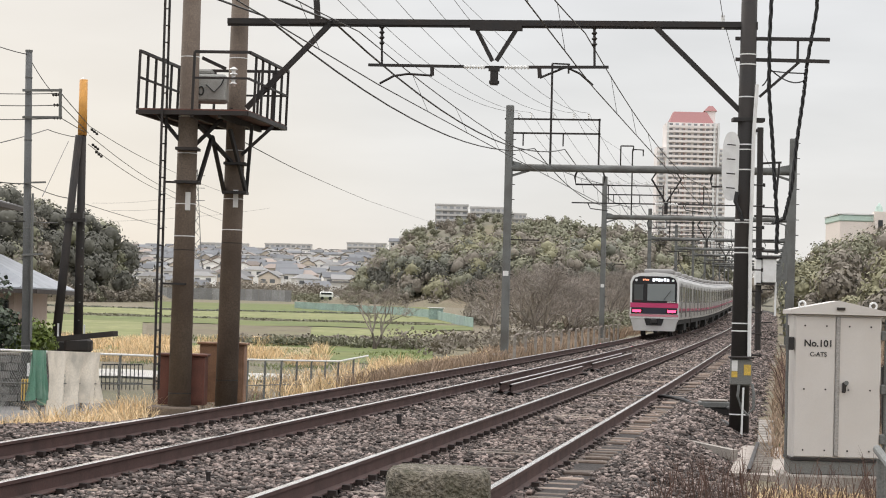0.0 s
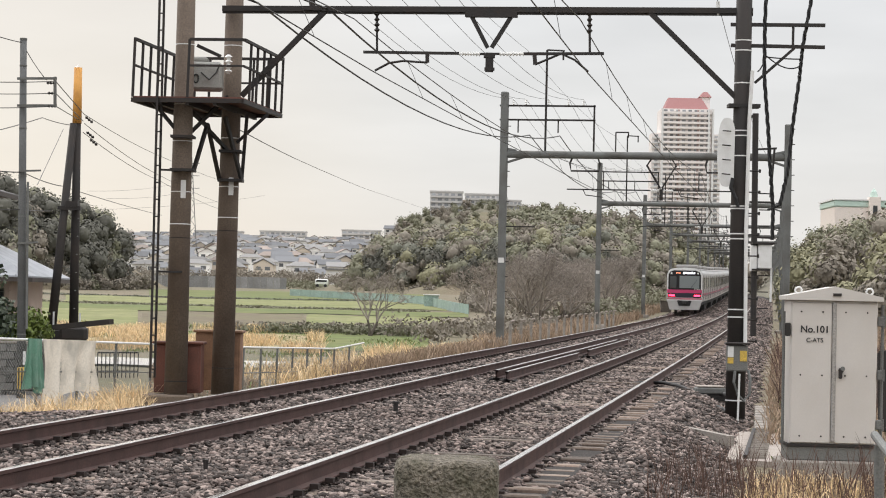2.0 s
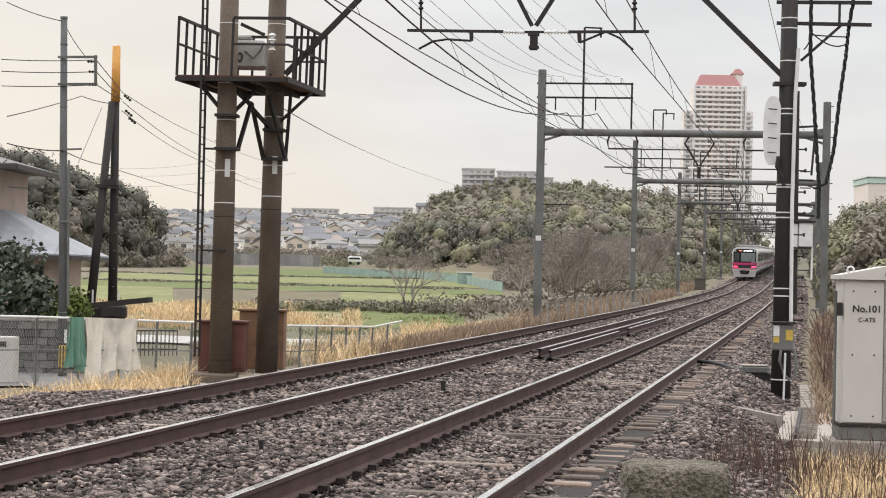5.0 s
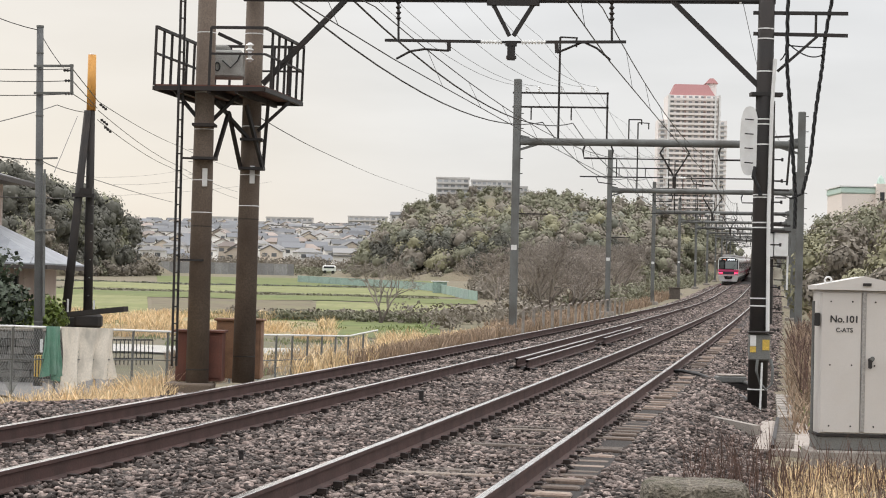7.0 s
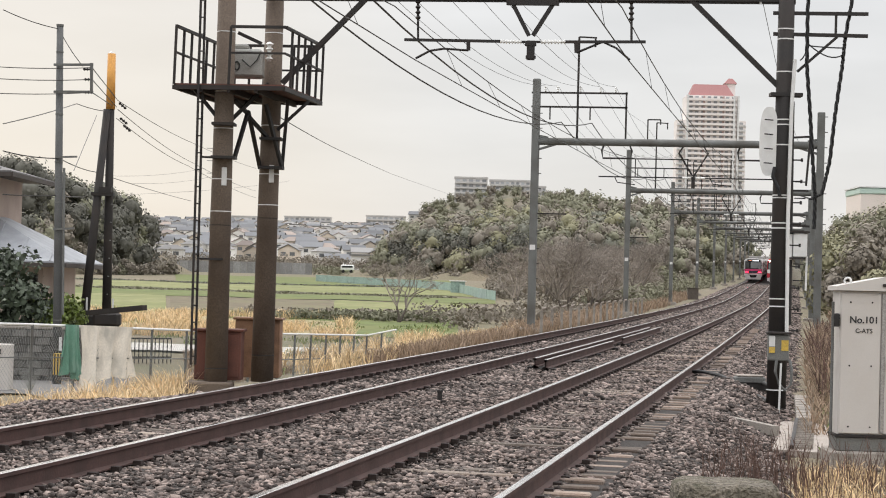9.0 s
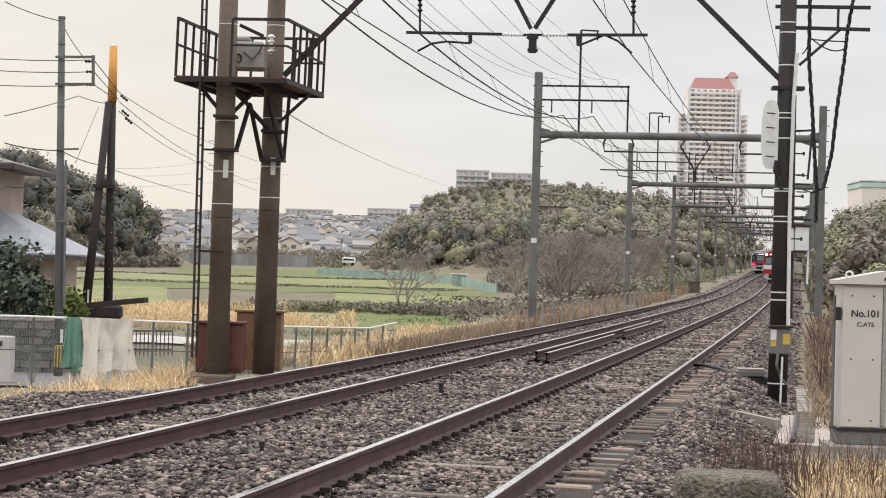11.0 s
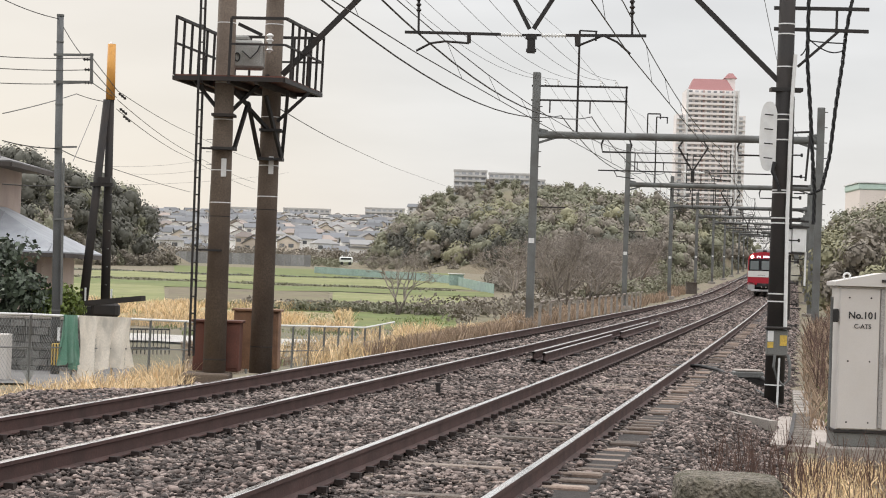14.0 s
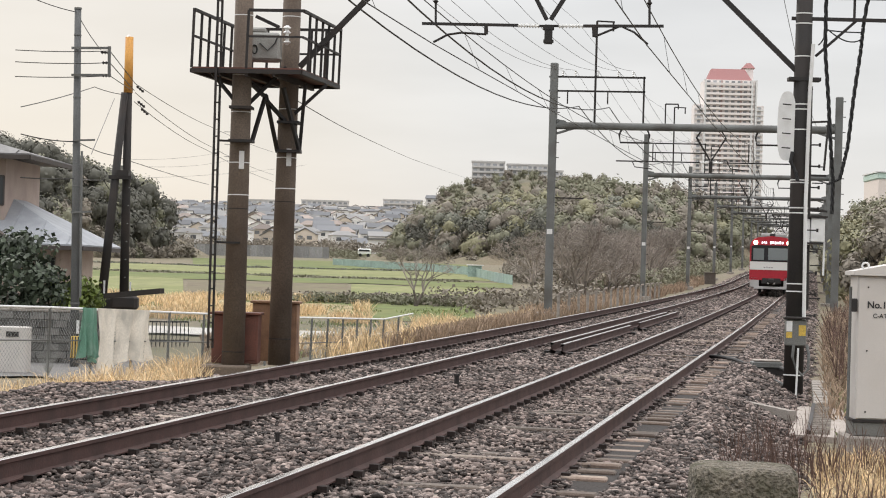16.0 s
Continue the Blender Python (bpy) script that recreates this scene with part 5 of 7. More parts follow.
def grey_pole():
    f, top = Vector((-10.412, 55, land(-10.412, 55) - 0.2)), Vector((-10.601, 55.000, 7.845))
    t = thing("utility_pole", Matrix(), "grey concrete utility pole with double cross arms", "utility pole")
    part("pole", Shape().tube([f, top], 0.115, 16, 0.085), M_oldgrey, t, "grey concrete pole", True)
    part("cap", Shape().tube([top, top + Vector((0, 0, 0.05))], 0.095, 14), M_grey, t)
    for k in (0.12, 0.2, 0.52, 0.63, 0.76, 0.93):
        part("band", ring(f.lerp(top, k), 0.128 - 0.034 * k, 0.03), M_grey, t)
    part("cross_arm", Shape().bar((-10.707, 54.870, 6.861), (-9.715, 54.870, 6.885), 0.06), M_grey, t)
    part("cross_arm", Shape().bar((-10.688, 54.870, 6.180), (-9.696, 54.870, 6.203), 0.06), M_grey, t)
    part("arm_tie", Shape().bar((-9.758, 54.870, 6.926), (-9.738, 54.870, 6.160), 0.07), M_grey, t)
    part("cross_arm", Shape().bar((-10.587, 54.870, 4.536), (-10.049, 54.870, 4.563), 0.045), M_grey, t)
    part("bracket", Shape().bar((-10.595, 54.870, 2.721), (-10.072, 54.870, 2.762), 0.05), M_grey, t)
    for p in ((-9.967, 54.870, 6.765), (-9.932, 54.870, 6.510), (-9.923, 54.870, 6.184)):
        part("insulator", insulator(p, Vector(p) + Vector((0.22, 0, 0)), 0.045, 3), M_dark, t, "dark ribbed insulator")
    part("cable_pipe", Shape().tube([(-10.373, 54.900, 4.273), (-10.302, 54.900, 0.590)], 0.03, 6), M_grey, t)
    part("plate", Shape().box((-10.324, 54.820, -0.145), (0.07, 0.02, 0.34)), M_paint_white, t, "white number plate")
    g = Vector((-10.367, 54.820, -0.654))
    guard = part("guard", Shape().box(g, (0.24, 0.08, 0.55), bevel=0.02), M_yellow, t, "yellow and black striped guard")
    for e in (-0.075, 0.0, 0.075):
        part("stripe", Shape().box(g + Vector((e, -0.042, 0)), (0.03, 0.008, 0.53)), M_black, guard)


grey_pole()


def orange_pole():
    x0, x1 = -12.120, -12.216
    g = land(x0, 73) - 0.2
    t = thing("utility_pole", Matrix(), "dark wooden utility pole with orange protective sleeve and leaning stay", "utility pole")
    part("pole", Shape().tube([(x0, 73, g), (-12.214, 73.000, 8.969)], 0.165, 14, 0.12), M_darkpole, t, "dark weathered pole", True)
    sl = part("sleeve", Shape().tube([(-12.203, 72.990, 7.176), (-12.214, 72.990, 9.043)], 0.155, 14, 0.135), M_orange, t, "orange protective sleeve", True)
    part("cap", Shape().tube([(-12.253, 73.000, 9.005), (-12.179, 73.000, 9.064)], 0.08, 8), M_cer, sl)
    xs = -12.935
    part("stay_pole", Shape().tube([(xs, 72.6, g), (-12.284, 72.800, 7.158)], 0.165, 12, 0.12), M_darkpole, t, "dark leaning stay pole", True)
    part("bracket", Shape().box((-12.325, 72.700, 4.330), (0.75, 0.3, 0.12)).box((-12.235, 72.700, 4.464), (0.4, 0.35, 0.2)), M_dark, t)
    part("marker", Shape().box((-11.905, 72.800, 0.583), (0.06, 0.02, 0.55)), M_paint_white, t, "white marker strip")
    part("marker", Shape().box((-12.702, 72.400, 0.659), (0.06, 0.02, 0.45)), M_paint_white, t, "white marker strip")
    for p in ((-11.877, 73.000, 6.902), (-11.757, 73.000, 6.660), (-11.928, 73.000, 7.410)):
        part("insulator", insulator(p, Vector(p) + Vector((0.25, 0, -0.2)), 0.06, 3), M_dark, t)
    for i in range(9):
        p = Vector((x0 + 0.012 * i, 72.83, -0.2 + 0.6 * i))
        part("step_bolt", Shape().bar(p, p + Vector((0, -0.12, 0)), 0.035), M_grey, t)


orange_pole()
solid("timber", Shape().bar((-12.888, 71.000, 0.333), (-10.285, 69.000, 0.639), 0.2, 0.16), M_darkpole, "dark heavy timber propped behind the fence", "timber")
solid("tarpaulin_mound", Shape().box((-12.410, 72.000, 0.018), (1.2, 0.8, 0.8), bevel=0.15).box((-11.866, 71.500, 0.188), (0.9, 0.5, 0.5), bevel=0.1), M_darkpole, "dark tarpaulin-covered mound behind the fence", "mound")


def line(pts, r, label, sag=0.0):
    pts = [Vector(p) for p in pts]
    out = []
    for a, b in zip(pts, pts[1:]):
        out += [a.lerp(b, i / 12) - Vector((0, 0, sag * 4 * (i / 12) * (1 - i / 12))) for i in range(12)]
    return solid("power_line", Shape().tube(out + [pts[-1]], r, 5), M_wire, label, "wire", "power lines")


line([(-11.620, 53.000, 7.981), (-10.599, 55.000, 7.774)], 0.012, "thin power line to a utility pole", 0.05)
line([(-11.719, 53.000, 6.592), (-9.763, 55.000, 6.825)], 0.011, "thin power line to a utility pole", 0.03)
line([(-11.711, 53.000, 6.304), (-9.755, 55.000, 6.527)], 0.011, "thin power line to a utility pole", 0.03)
line([(-11.702, 53.000, 5.948), (-9.747, 55.000, 6.199)], 0.011, "thin power line to a utility pole", 0.03)
line([(-9.763, 55.000, 6.825), (-11.969, 73.000, 7.486)], 0.013, "thin power line between poles", 0)
line([(-9.755, 55.000, 6.527), (-12.001, 73.000, 7.259)], 0.013, "thin power line between poles", 0)
line([(-9.747, 55.000, 6.199), (-12.134, 73.000, 7.293)], 0.013, "thin power line between poles", 0)
line([(-10.598, 55.000, 7.717), (-9.992, 55.000, 6.849)], 0.01, "thin power line between poles", 0.05)
line([(-11.969, 73.000, 7.486), (-15.307, 120.000, 9.094), (-18.464, 190.000, 11.430)], 0.013, "thin power line leading over the fields", 0.1)
line([(-11.961, 73.000, 7.184), (-15.279, 120.000, 8.008), (-18.414, 190.000, 9.465)], 0.013, "thin power line leading over the fields", 0.15)
line([(-11.991, 73.000, 6.881), (-15.491, 120.000, 7.817), (-18.399, 190.000, 8.876)], 0.013, "thin power line leading over the fields", 0.15)
line([(-11.544, 53.000, 5.211), (-12.091, 66.000, 6.782), (-12.412, 73.000, 7.117)], 0.013, "thin power line to a utility pole", 0.03)
line([(-11.526, 53.000, 4.553), (-10.526, 55.000, 4.517), (-12.660, 73.000, 5.071), (-16.536, 130.000, 6.262)], 0.014, "sagging telephone cable between poles", 0.05)
line([(-11.497, 53.000, 3.499), (-10.529, 55.000, 3.578), (-12.870, 72.600, 4.220), (-12.653, 72.700, 3.891)], 0.014, "telephone cable between poles", 0.02)
line([(-10.148, 55.000, 4.213), (-12.637, 72.900, 6.971)], 0.01, "thin stay wire between poles", 0)
line([(-3.758, 40.000, 4.581), (-4.471, 70.000, 5.886), (-4.488, 130.000, 8.127), (-1.765, 300.000, 14.161)], 0.01, "thin wire leading from a post over the fields", 0.02)
for p, q in (((-113.318, 700.000, 34.387), (-107.316, 900.000, 47.944)), ((-106.924, 700.000, 32.183), (-103.742, 900.000, 44.767)), ((-109.542, 700.000, 28.499), (-80.293, 1000.000, 48.330))):
    line([p, q], 0.04, "faint far transmission line", 1.0)
t = thing("pylon", Matrix(), "faint grey lattice transmission pylon on the far skyline", "pylon")
a = Vector((-113.598, 1000.000, 26.436))
b = Vector((-114.613, 1000.000, 65.177))
a.z = land(a.x, 1000)
for e in (-1, 1):
    part("leg", Shape().bar(a + Vector((3 * e, 0, 0)), b + Vector((0.5 * e, 0, 0)), 0.3), M_grey, t)
for i in range(9):
    p, q = along(a, b, i / 9), along(a, b, (i + 1) / 9)
    w0, w1 = 3 - 2.5 * i / 9, 3 - 2.5 * (i + 1) / 9
    part("lattice", Shape().bar(p + Vector((-w0, 0, 0)), q + Vector((w1, 0, 0)), 0.2).bar(p + Vector((w0, 0, 0)), q + Vector((-w1, 0, 0)), 0.2), M_grey, t)
for k in (0.7, 0.82, 0.94):
    part("arm", Shape().bar(along(a, b, k) - Vector((4, 0, 0)), along(a, b, k) + Vector((4, 0, 0)), 0.25), M_grey, t)


# ---- the near house ----
M_wall = mat("pinkish_beige_render", (0.42, 0.335, 0.29), 0.9, var=0.08, scale=1.2, fine=50, bump=0.15, tint=(0.34, 0.27, 0.24))
# Sheet roof colour carries the pale blue of reflected sky.
M_rooft = mat("sky_toned_grey_roof", (0.31, 0.325, 0.35), 0.5, var=0.08, scale=1.5, fine=20, tint=(0.24, 0.25, 0.27))
M_roofd = mat("dark_brown_roof_edge", (0.055, 0.045, 0.04), 0.7)
M_roofs = mat("dark_grey_roof_tile", (0.15, 0.145, 0.145), 0.6, var=0.15, scale=2, fine=12, tint=(0.10, 0.095, 0.093))
M_roofb = mat("brown_roof_tile", (0.115, 0.085, 0.07), 0.7, var=0.2, scale=2, fine=12, tint=(0.075, 0.06, 0.052))
M_pane = glass("dark_window_glass", (0.02, 0.022, 0.025))


def near_house():
    t = thing("house", Matrix(), "two-storey beige rendered house with blue-grey hipped roofs", "house")
    D = 71.0
    z0 = land(-14.356, D) - 0.1
    xr, xu = -13.920, -15.922
    ze, zu = 1.930, 4.82
    part("wall", Shape().box(((xr - 12 + xr) / 2, D + 3, (z0 + ze) / 2), (12, 6, ze - z0)), M_wall, t, "beige rendered lower wall")
    part("wall", Shape().box((xu - 5, D + 3.4, (ze + zu) / 2), (10, 5.6, zu - ze)), M_wall, t, "beige rendered upper wall")

    def hip(x0, x1, y0, y1, z, h, e, name, m, label):
        s = Shape()
        a = (y1 - y0) / 2 + e
        s.add([(x0 - e, y0 - e, z), (x1 + e, y0 - e, z), (x1 + e, y1 + e, z), (x0 - e, y1 + e, z), (x0 - e + a, (y0 + y1) / 2, z + h), (x1 + e - a, (y0 + y1) / 2, z + h),
               (x0 - e, y0 - e, z - 0.05), (x1 + e, y0 - e, z - 0.05), (x1 + e, y1 + e, z - 0.05), (x0 - e, y1 + e, z - 0.05)],
              [(0, 1, 5, 4), (1, 2, 5), (2, 3, 4, 5), (3, 0, 4), (6, 9, 8, 7), (0, 6, 7, 1), (1, 7, 8, 2), (2, 8, 9, 3), (3, 9, 6, 0)])
        r = part(name, s, m, t, label)
        part("eave", Shape().bar((x0 - e, y0 - e - 0.02, z - 0.12), (x1 + e, y0 - e - 0.02, z - 0.12), 0.06, 0.14).bar((x1 + e + 0.02, y0 - e, z - 0.12), (x1 + e + 0.02, y1 + e, z - 0.12), 0.06, 0.14), M_roofd, r, "dark eave board")
        for i in range(14):
            k = (i + 0.5) / 14
            x = x0 - e + (x1 - x0 + 2 * e) * k
            top = min(1.0, (x - (x0 - e)) / a, ((x1 + e) - x) / a)
            part("seam", Shape().bar((x, y0 - e, z + 0.02), (x, y0 - e + a * top, z + h * top + 0.02), 0.03), m, r)
    hip(xr - 12, xr, D, D + 6, ze + 0.1, 2.0, 0.85, "lower_roof", M_rooft, "sheet roof with reflected sky in its blue-grey colour")
    hip(xu - 10, xu, D + 0.6, D + 6.2, zu + 0.12, 1.0, 0.95, "upper_roof", M_roofs, "dark grey tiled roof")
    # added dark gable before the upper storey, for the roof face reflecting less sky
    gx = xu - 0.55
    pr = part("porch_roof", Shape().prism([(gx - 3.4, ze + 0.25), (gx - 1.2, ze + 1.55), (gx + 1.0, ze + 0.25), (gx + 1.0, ze + 0.15), (gx - 1.2, ze + 1.43), (gx - 3.4, ze + 0.15)], D - 0.9, D + 1.2), M_roofb, t, "added brown gable for the roof face that reflects less")
    part("gable_board", Shape().bar((gx - 1.2, D - 0.93, ze + 1.5), (gx + 1.0, D - 0.93, ze + 0.2), 0.05, 0.12).bar((gx - 1.2, D - 0.93, ze + 1.5), (gx - 3.4, D - 0.93, ze + 0.2), 0.05, 0.12), M_roofd, pr)
    ug = part("upper_gable", Shape().prism([(xu - 4.2, zu + 0.15), (xu - 2.2, zu + 1.0), (xu - 0.2, zu + 0.2), (xu - 0.2, zu + 0.08), (xu - 2.2, zu + 0.86), (xu - 4.2, zu + 0.03)], D - 0.6, D + 1.0), M_roofb, t, "brown tiled gable over the upper storey")
    part("gable_board", Shape().bar((xu - 2.2, D - 0.63, zu + 0.94), (xu - 0.2, D - 0.63, zu + 0.13), 0.05, 0.12), M_roofd, ug)
    part("soffit", Shape().box((xu - 4.6, D + 0.2, zu + 0.02), (11.0, 0.8, 0.04)).box((xu + 0.45, D + 3.4, zu + 0.02), (0.85, 6.6, 0.04)), M_roofd, t, "dark eave soffit")
    for x, z, w, h in ((-14.165, 1.456, 0.14, 0.3), (-16.208, 3.749, 0.5, 0.95)):
        y = D if z < ze else D + 0.6
        wd = part("window", Shape().box((x, y - 0.01, z), (w, 0.05, h)), M_pane, t, "dark small window")
        part("frame", Shape().bar((x - w / 2, y - 0.03, z - h / 2), (x + w / 2, y - 0.03, z - h / 2), 0.05).bar((x - w / 2, y - 0.03, z + h / 2), (x + w / 2, y - 0.03, z + h / 2), 0.05).bar((x - w / 2, y - 0.03, z - h / 2), (x - w / 2, y - 0.03, z + h / 2), 0.04).bar((x + w / 2, y - 0.03, z - h / 2), (x + w / 2, y - 0.03, z + h / 2), 0.04), M_roofd, wd)
    part("skirting_panel", Shape().box((xr - 1.6, D - 0.03, z0 + 0.55), (3.2, 0.05, 1.1)), M_roofd, t, "dark lower panelling")
    part("gutter_pipe", Shape().tube([(xu - 0.9, D + 0.55, ze), (xu - 0.9, D + 0.55, zu)], 0.03, 6), M_roofd, t)


near_house()


def bush(name, spots, m, label, leaf, quads, seed):
    t = thing(name, Matrix(), label, "bush")
    me = clumps("foliage", spots, quads, leaf, m, None, seed=seed)
    ob = new("foliage", me)
    ob.parent = t
    s = Shape()
    for x, y, z, rx, rz in spots[:3]:
        s.tube([(x, y, land(x, y) - 0.1), (x + 0.1, y, z)], 0.06, 6, 0.02)
    part("stem", s, M_bark, t)


bush("evergreen_bush", [(-13.75, 65, 1.45, 1.25, 0.95), (-14.6, 66, 1.6, 1.1, 0.9), (-14.185, 64, 0.6, 1.6, 1.1), (-13.492, 65, 0.6, 1.1, 1.0), (-13.433, 64, 0.0, 1.2, 0.8), (-15.008, 65, 0.2, 1.2, 1.0)], M_dark_leaf, "dark clipped evergreen bush beside a house", 0.10, 900, 31)
bush("hedge_bush", [(-13.175, 66, 0.55, 0.8, 0.75), (-12.578, 66, 0.5, 0.8, 0.7), (-12.156, 66.5, 0.4, 0.6, 0.7), (-12.797, 65, -0.3, 0.9, 0.7)], M_hedge, "bright green leafy bush beside a house wall", 0.08, 700, 32)


# ---- woods and trees ----
def hill_spots(hx, hy, rx, ry, count, seed, front=-0.95, r=(2.4, 4.0), top=0.5):
    rng = random.Random(seed)
    out = []
    while len(out) < count:
        u, v = rng.uniform(-1.02, 1.02), rng.uniform(front, top)
        if u * u + v * v > 1.05:
            continue
        x, y = hx + u * rx, hy + v * ry
        k = rng.uniform(*r)
        out.append((x, y, land(x, y) + k * 0.75, k, k * rng.uniform(0.85, 1.2)))
    return out


M_floor = mat("leaf_litter", (0.15, 0.135, 0.10), 0.95, var=0.4, scale=0.3, fine=4, bump=0.6, tint=(0.11, 0.115, 0.07))
for hx, hy, rx, ry, h in HILLS:
    n, v = 36, []
    for j in range(n + 1):
        for i in range(n + 1):
            x, y = hx + rx * 1.02 * (2 * i / n - 1), hy + ry * 1.02 * (2 * j / n - 1)
            d = math.hypot(2 * i / n - 1, 2 * j / n - 1)
            x, y = (hx + (x - hx) / d, hy + (y - hy) / d) if d > 1 else (x, y)
            v.append((x, y, land(x, y) + 0.25))
    solid("hill_floor", Shape().add(v, [(j * (n + 1) + i, j * (n + 1) + i + 1, (j + 1) * (n + 1) + i + 1, (j + 1) * (n + 1) + i) for j in range(n) for i in range(n)]), M_floor, "leaf-littered floor of a wooded hill", "ground", kind="structure", smooth=True)
# Evergreen leaf darkened further, the wood's shade put into its colour.
M_shade_wood = mat("shaded_mixed_wood_leaf", (0.118, 0.115, 0.095), 0.85, var=0.12, fine=3, bump=0, island=0.1)
for k, (hx, hy, rx, ry, h) in enumerate(HILLS[:3]):
    n = (380, 280, 110)[k]
    sp = hill_spots(hx, hy, rx, ry, n, 40 + k, top=0.25)
    a, b, c = (int(n * q) for q in ((0.15, 0.25, 0.27) if k == 1 else (0.36, 0.66, 0.84)))
    for spots, m, seed, label in ((sp[:a], M_bare, 50, "grey-brown bare woods covering a low hill"), (sp[a:b], M_green, 60, "dull green woods covering a low hill"), (sp[b:c], M_spring, 70, "pale yellow-green spring trees on a low hill"), (sp[c:], M_shade_wood if k == 1 else M_ever, 80, "dark mixed trees on a low hill")):
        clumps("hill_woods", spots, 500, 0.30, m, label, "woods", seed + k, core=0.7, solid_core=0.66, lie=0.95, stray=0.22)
# scrub round the feet of the two hills
rng = random.Random(62)
for j, (hx, hy, rx, ry, h) in enumerate(HILLS[:2]):
    for m, label, n in ((M_bare, "bare brown scrub at the foot of a wooded hill", 90), (M_green, "dull green scrub at the foot of a wooded hill", 60)):
        ring_spots = []
        for i in range(n):
            a, q = rng.uniform(math.pi * 1.0, math.pi * 2.05), rng.uniform(0.93, 1.12)
            x, y, r = hx + rx * q * math.cos(a), hy + ry * q * math.sin(a), rng.uniform(1.2, 2.3)
            if offset(x, y) < -11:
                ring_spots.append((x, y, land(x, y) + r * 0.5, r, r * rng.uniform(0.7, 1.1)))
        clumps("foot_scrub", ring_spots, 260, 0.22, m, label, "scrub", 120 + j + n, core=0.5, solid_core=0.4)
# dark upright trees along the hill's foot
rng = random.Random(61)
foot = []
for i in range(60):
    a = math.pi * (1.08 + 0.62 * rng.random())
    x, y = 17 + 33 * math.cos(a) * rng.uniform(0.93, 1.03), 440 + 60 * math.sin(a) * rng.uniform(0.93, 1.03)
    foot.append((x, y, land(x, y) + 2.6, rng.uniform(1.3, 2.0), rng.uniform(2.6, 3.8)))
clumps("hill_woods", foot, 420, 0.26, M_shade_wood, "dark upright trees along the foot of a hill", "woods", 99, core=0.5, solid_core=0.5, lie=0.9, stray=0.3)
for k, (hx, hy, rx, ry, h) in enumerate(HILLS[3:]):
    sp = hill_spots(hx, hy, rx, ry, 190, 45 + k, -0.97, r=(2.8, 4.4), top=0.6)
    clumps("hill_woods", sp[:80], 320, 0.42, M_bare, "grey-brown bare woods covering a far hill", "woods", 90 + k, core=0.5, solid_core=0.5, lie=0.9, stray=0.3)
    clumps("hill_woods", sp[80:], 320, 0.42, M_green, "dull green woods covering a far hill", "woods", 95 + k, core=0.5, solid_core=0.5, lie=0.9, stray=0.3)


def grow(s, p, d, length, r, depth, rng, tips):
    """A tapering limb that forks."""
    q = p + d * length
    midp = p.lerp(q, 0.5) + Vector((rng.uniform(-1, 1), rng.uniform(-1, 1), rng.uniform(-0.5, 0.5))) * length * 0.06
    s.tube([p, q] if depth < 2 else [p, midp, q], r, 3 if depth < 3 else 5, r * 0.65)
    if depth == 0:
        tips.append(q)
        return
    for _ in range(rng.choice((2, 3, 3)) if depth > 1 else 3):
        a = Vector((rng.gauss(0, 1), rng.gauss(0, 1), rng.gauss(0.25, 0.6))).normalized()
        nd = (d * rng.uniform(0.7, 1.1) + a * rng.uniform(0.45, 0.85)).normalized()
        grow(s, q if rng.random() < 0.65 else p.lerp(q, rng.uniform(0.5, 0.95)), nd, length * rng.uniform(0.62, 0.85), r * 0.6, depth - 1, rng, tips)


def bare_tree(seed, height, label, m, wide=1.0, name="bare_tree", twig=0.02):
    rng = random.Random(seed)
    t = thing(name, Matrix(), label, "tree")
    tr, cr, tips = Shape(), Shape(), []
    stems = rng.choice((2, 3))
    for k in range(stems):
        d = Vector((rng.uniform(-0.5, 0.5) * wide, rng.uniform(-0.5, 0.5), 1)).normalized()
        p = Vector((rng.uniform(-0.15, 0.15), rng.uniform(-0.15, 0.15), -0.2))
        q = p + d * height * 0.26
        tr.tube([p, p.lerp(q, 0.5) + Vector((rng.uniform(-0.1, 0.1), 0, 0)), q], 0.022 * height, 7, 0.014 * height)
        for _ in range(3):
            a = Vector((rng.gauss(0, 1) * wide, rng.gauss(0, 1), 0.5)).normalized()
            grow(cr, q, (d + a * 0.6).normalized(), height * 0.22, 0.0125 * height, 4, rng, tips)
    fine = np.array([tuple(p) for p in tips])
    for p in tips:
        for _ in range(3):
            d = Vector((rng.gauss(0, 1), rng.gauss(0, 1), rng.gauss(0.4, 0.7))).normalized()
            q = p + d * height * rng.uniform(0.05, 0.12)
            w = d.cross(Vector((rng.gauss(0, 1), rng.gauss(0, 1), 0.2))).normalized() * twig
            cr.add([p - w, p + w, q], [(0, 1, 2)])
    part("trunk", tr, M_bark, t)
    part("crown", cr, m, t, "bare twiggy crown")
    return t


M_twig2 = mat("reddish_brown_twig", (0.29, 0.25, 0.215), 0.9, var=0.2, fine=20, bump=0, island=0.35)
protos = [bare_tree(3, 6.5, "bare brown multi-stemmed tree beside the railway", M_twig2, 1.2), bare_tree(8, 7.5, "bare grey-brown tree beside the railway", M_twig, 1.3), bare_tree(12, 5.5, "bare bushy brown tree beside the railway", M_twig2, 1.4)]
rng = random.Random(77)
place = []
for i in range(30):
    y = rng.uniform(150, 275)
    o = (y * rng.uniform(0.032, 0.088) - mid(y)) * math.cos(TRACK)
    place.append((y, min(o, -11.5 - rng.uniform(0, 3))))
place += [(150, -16.2), (158, -15.4), (166, -14.0), (150, -13.4), (140, -11.8), (176, -16.8)]
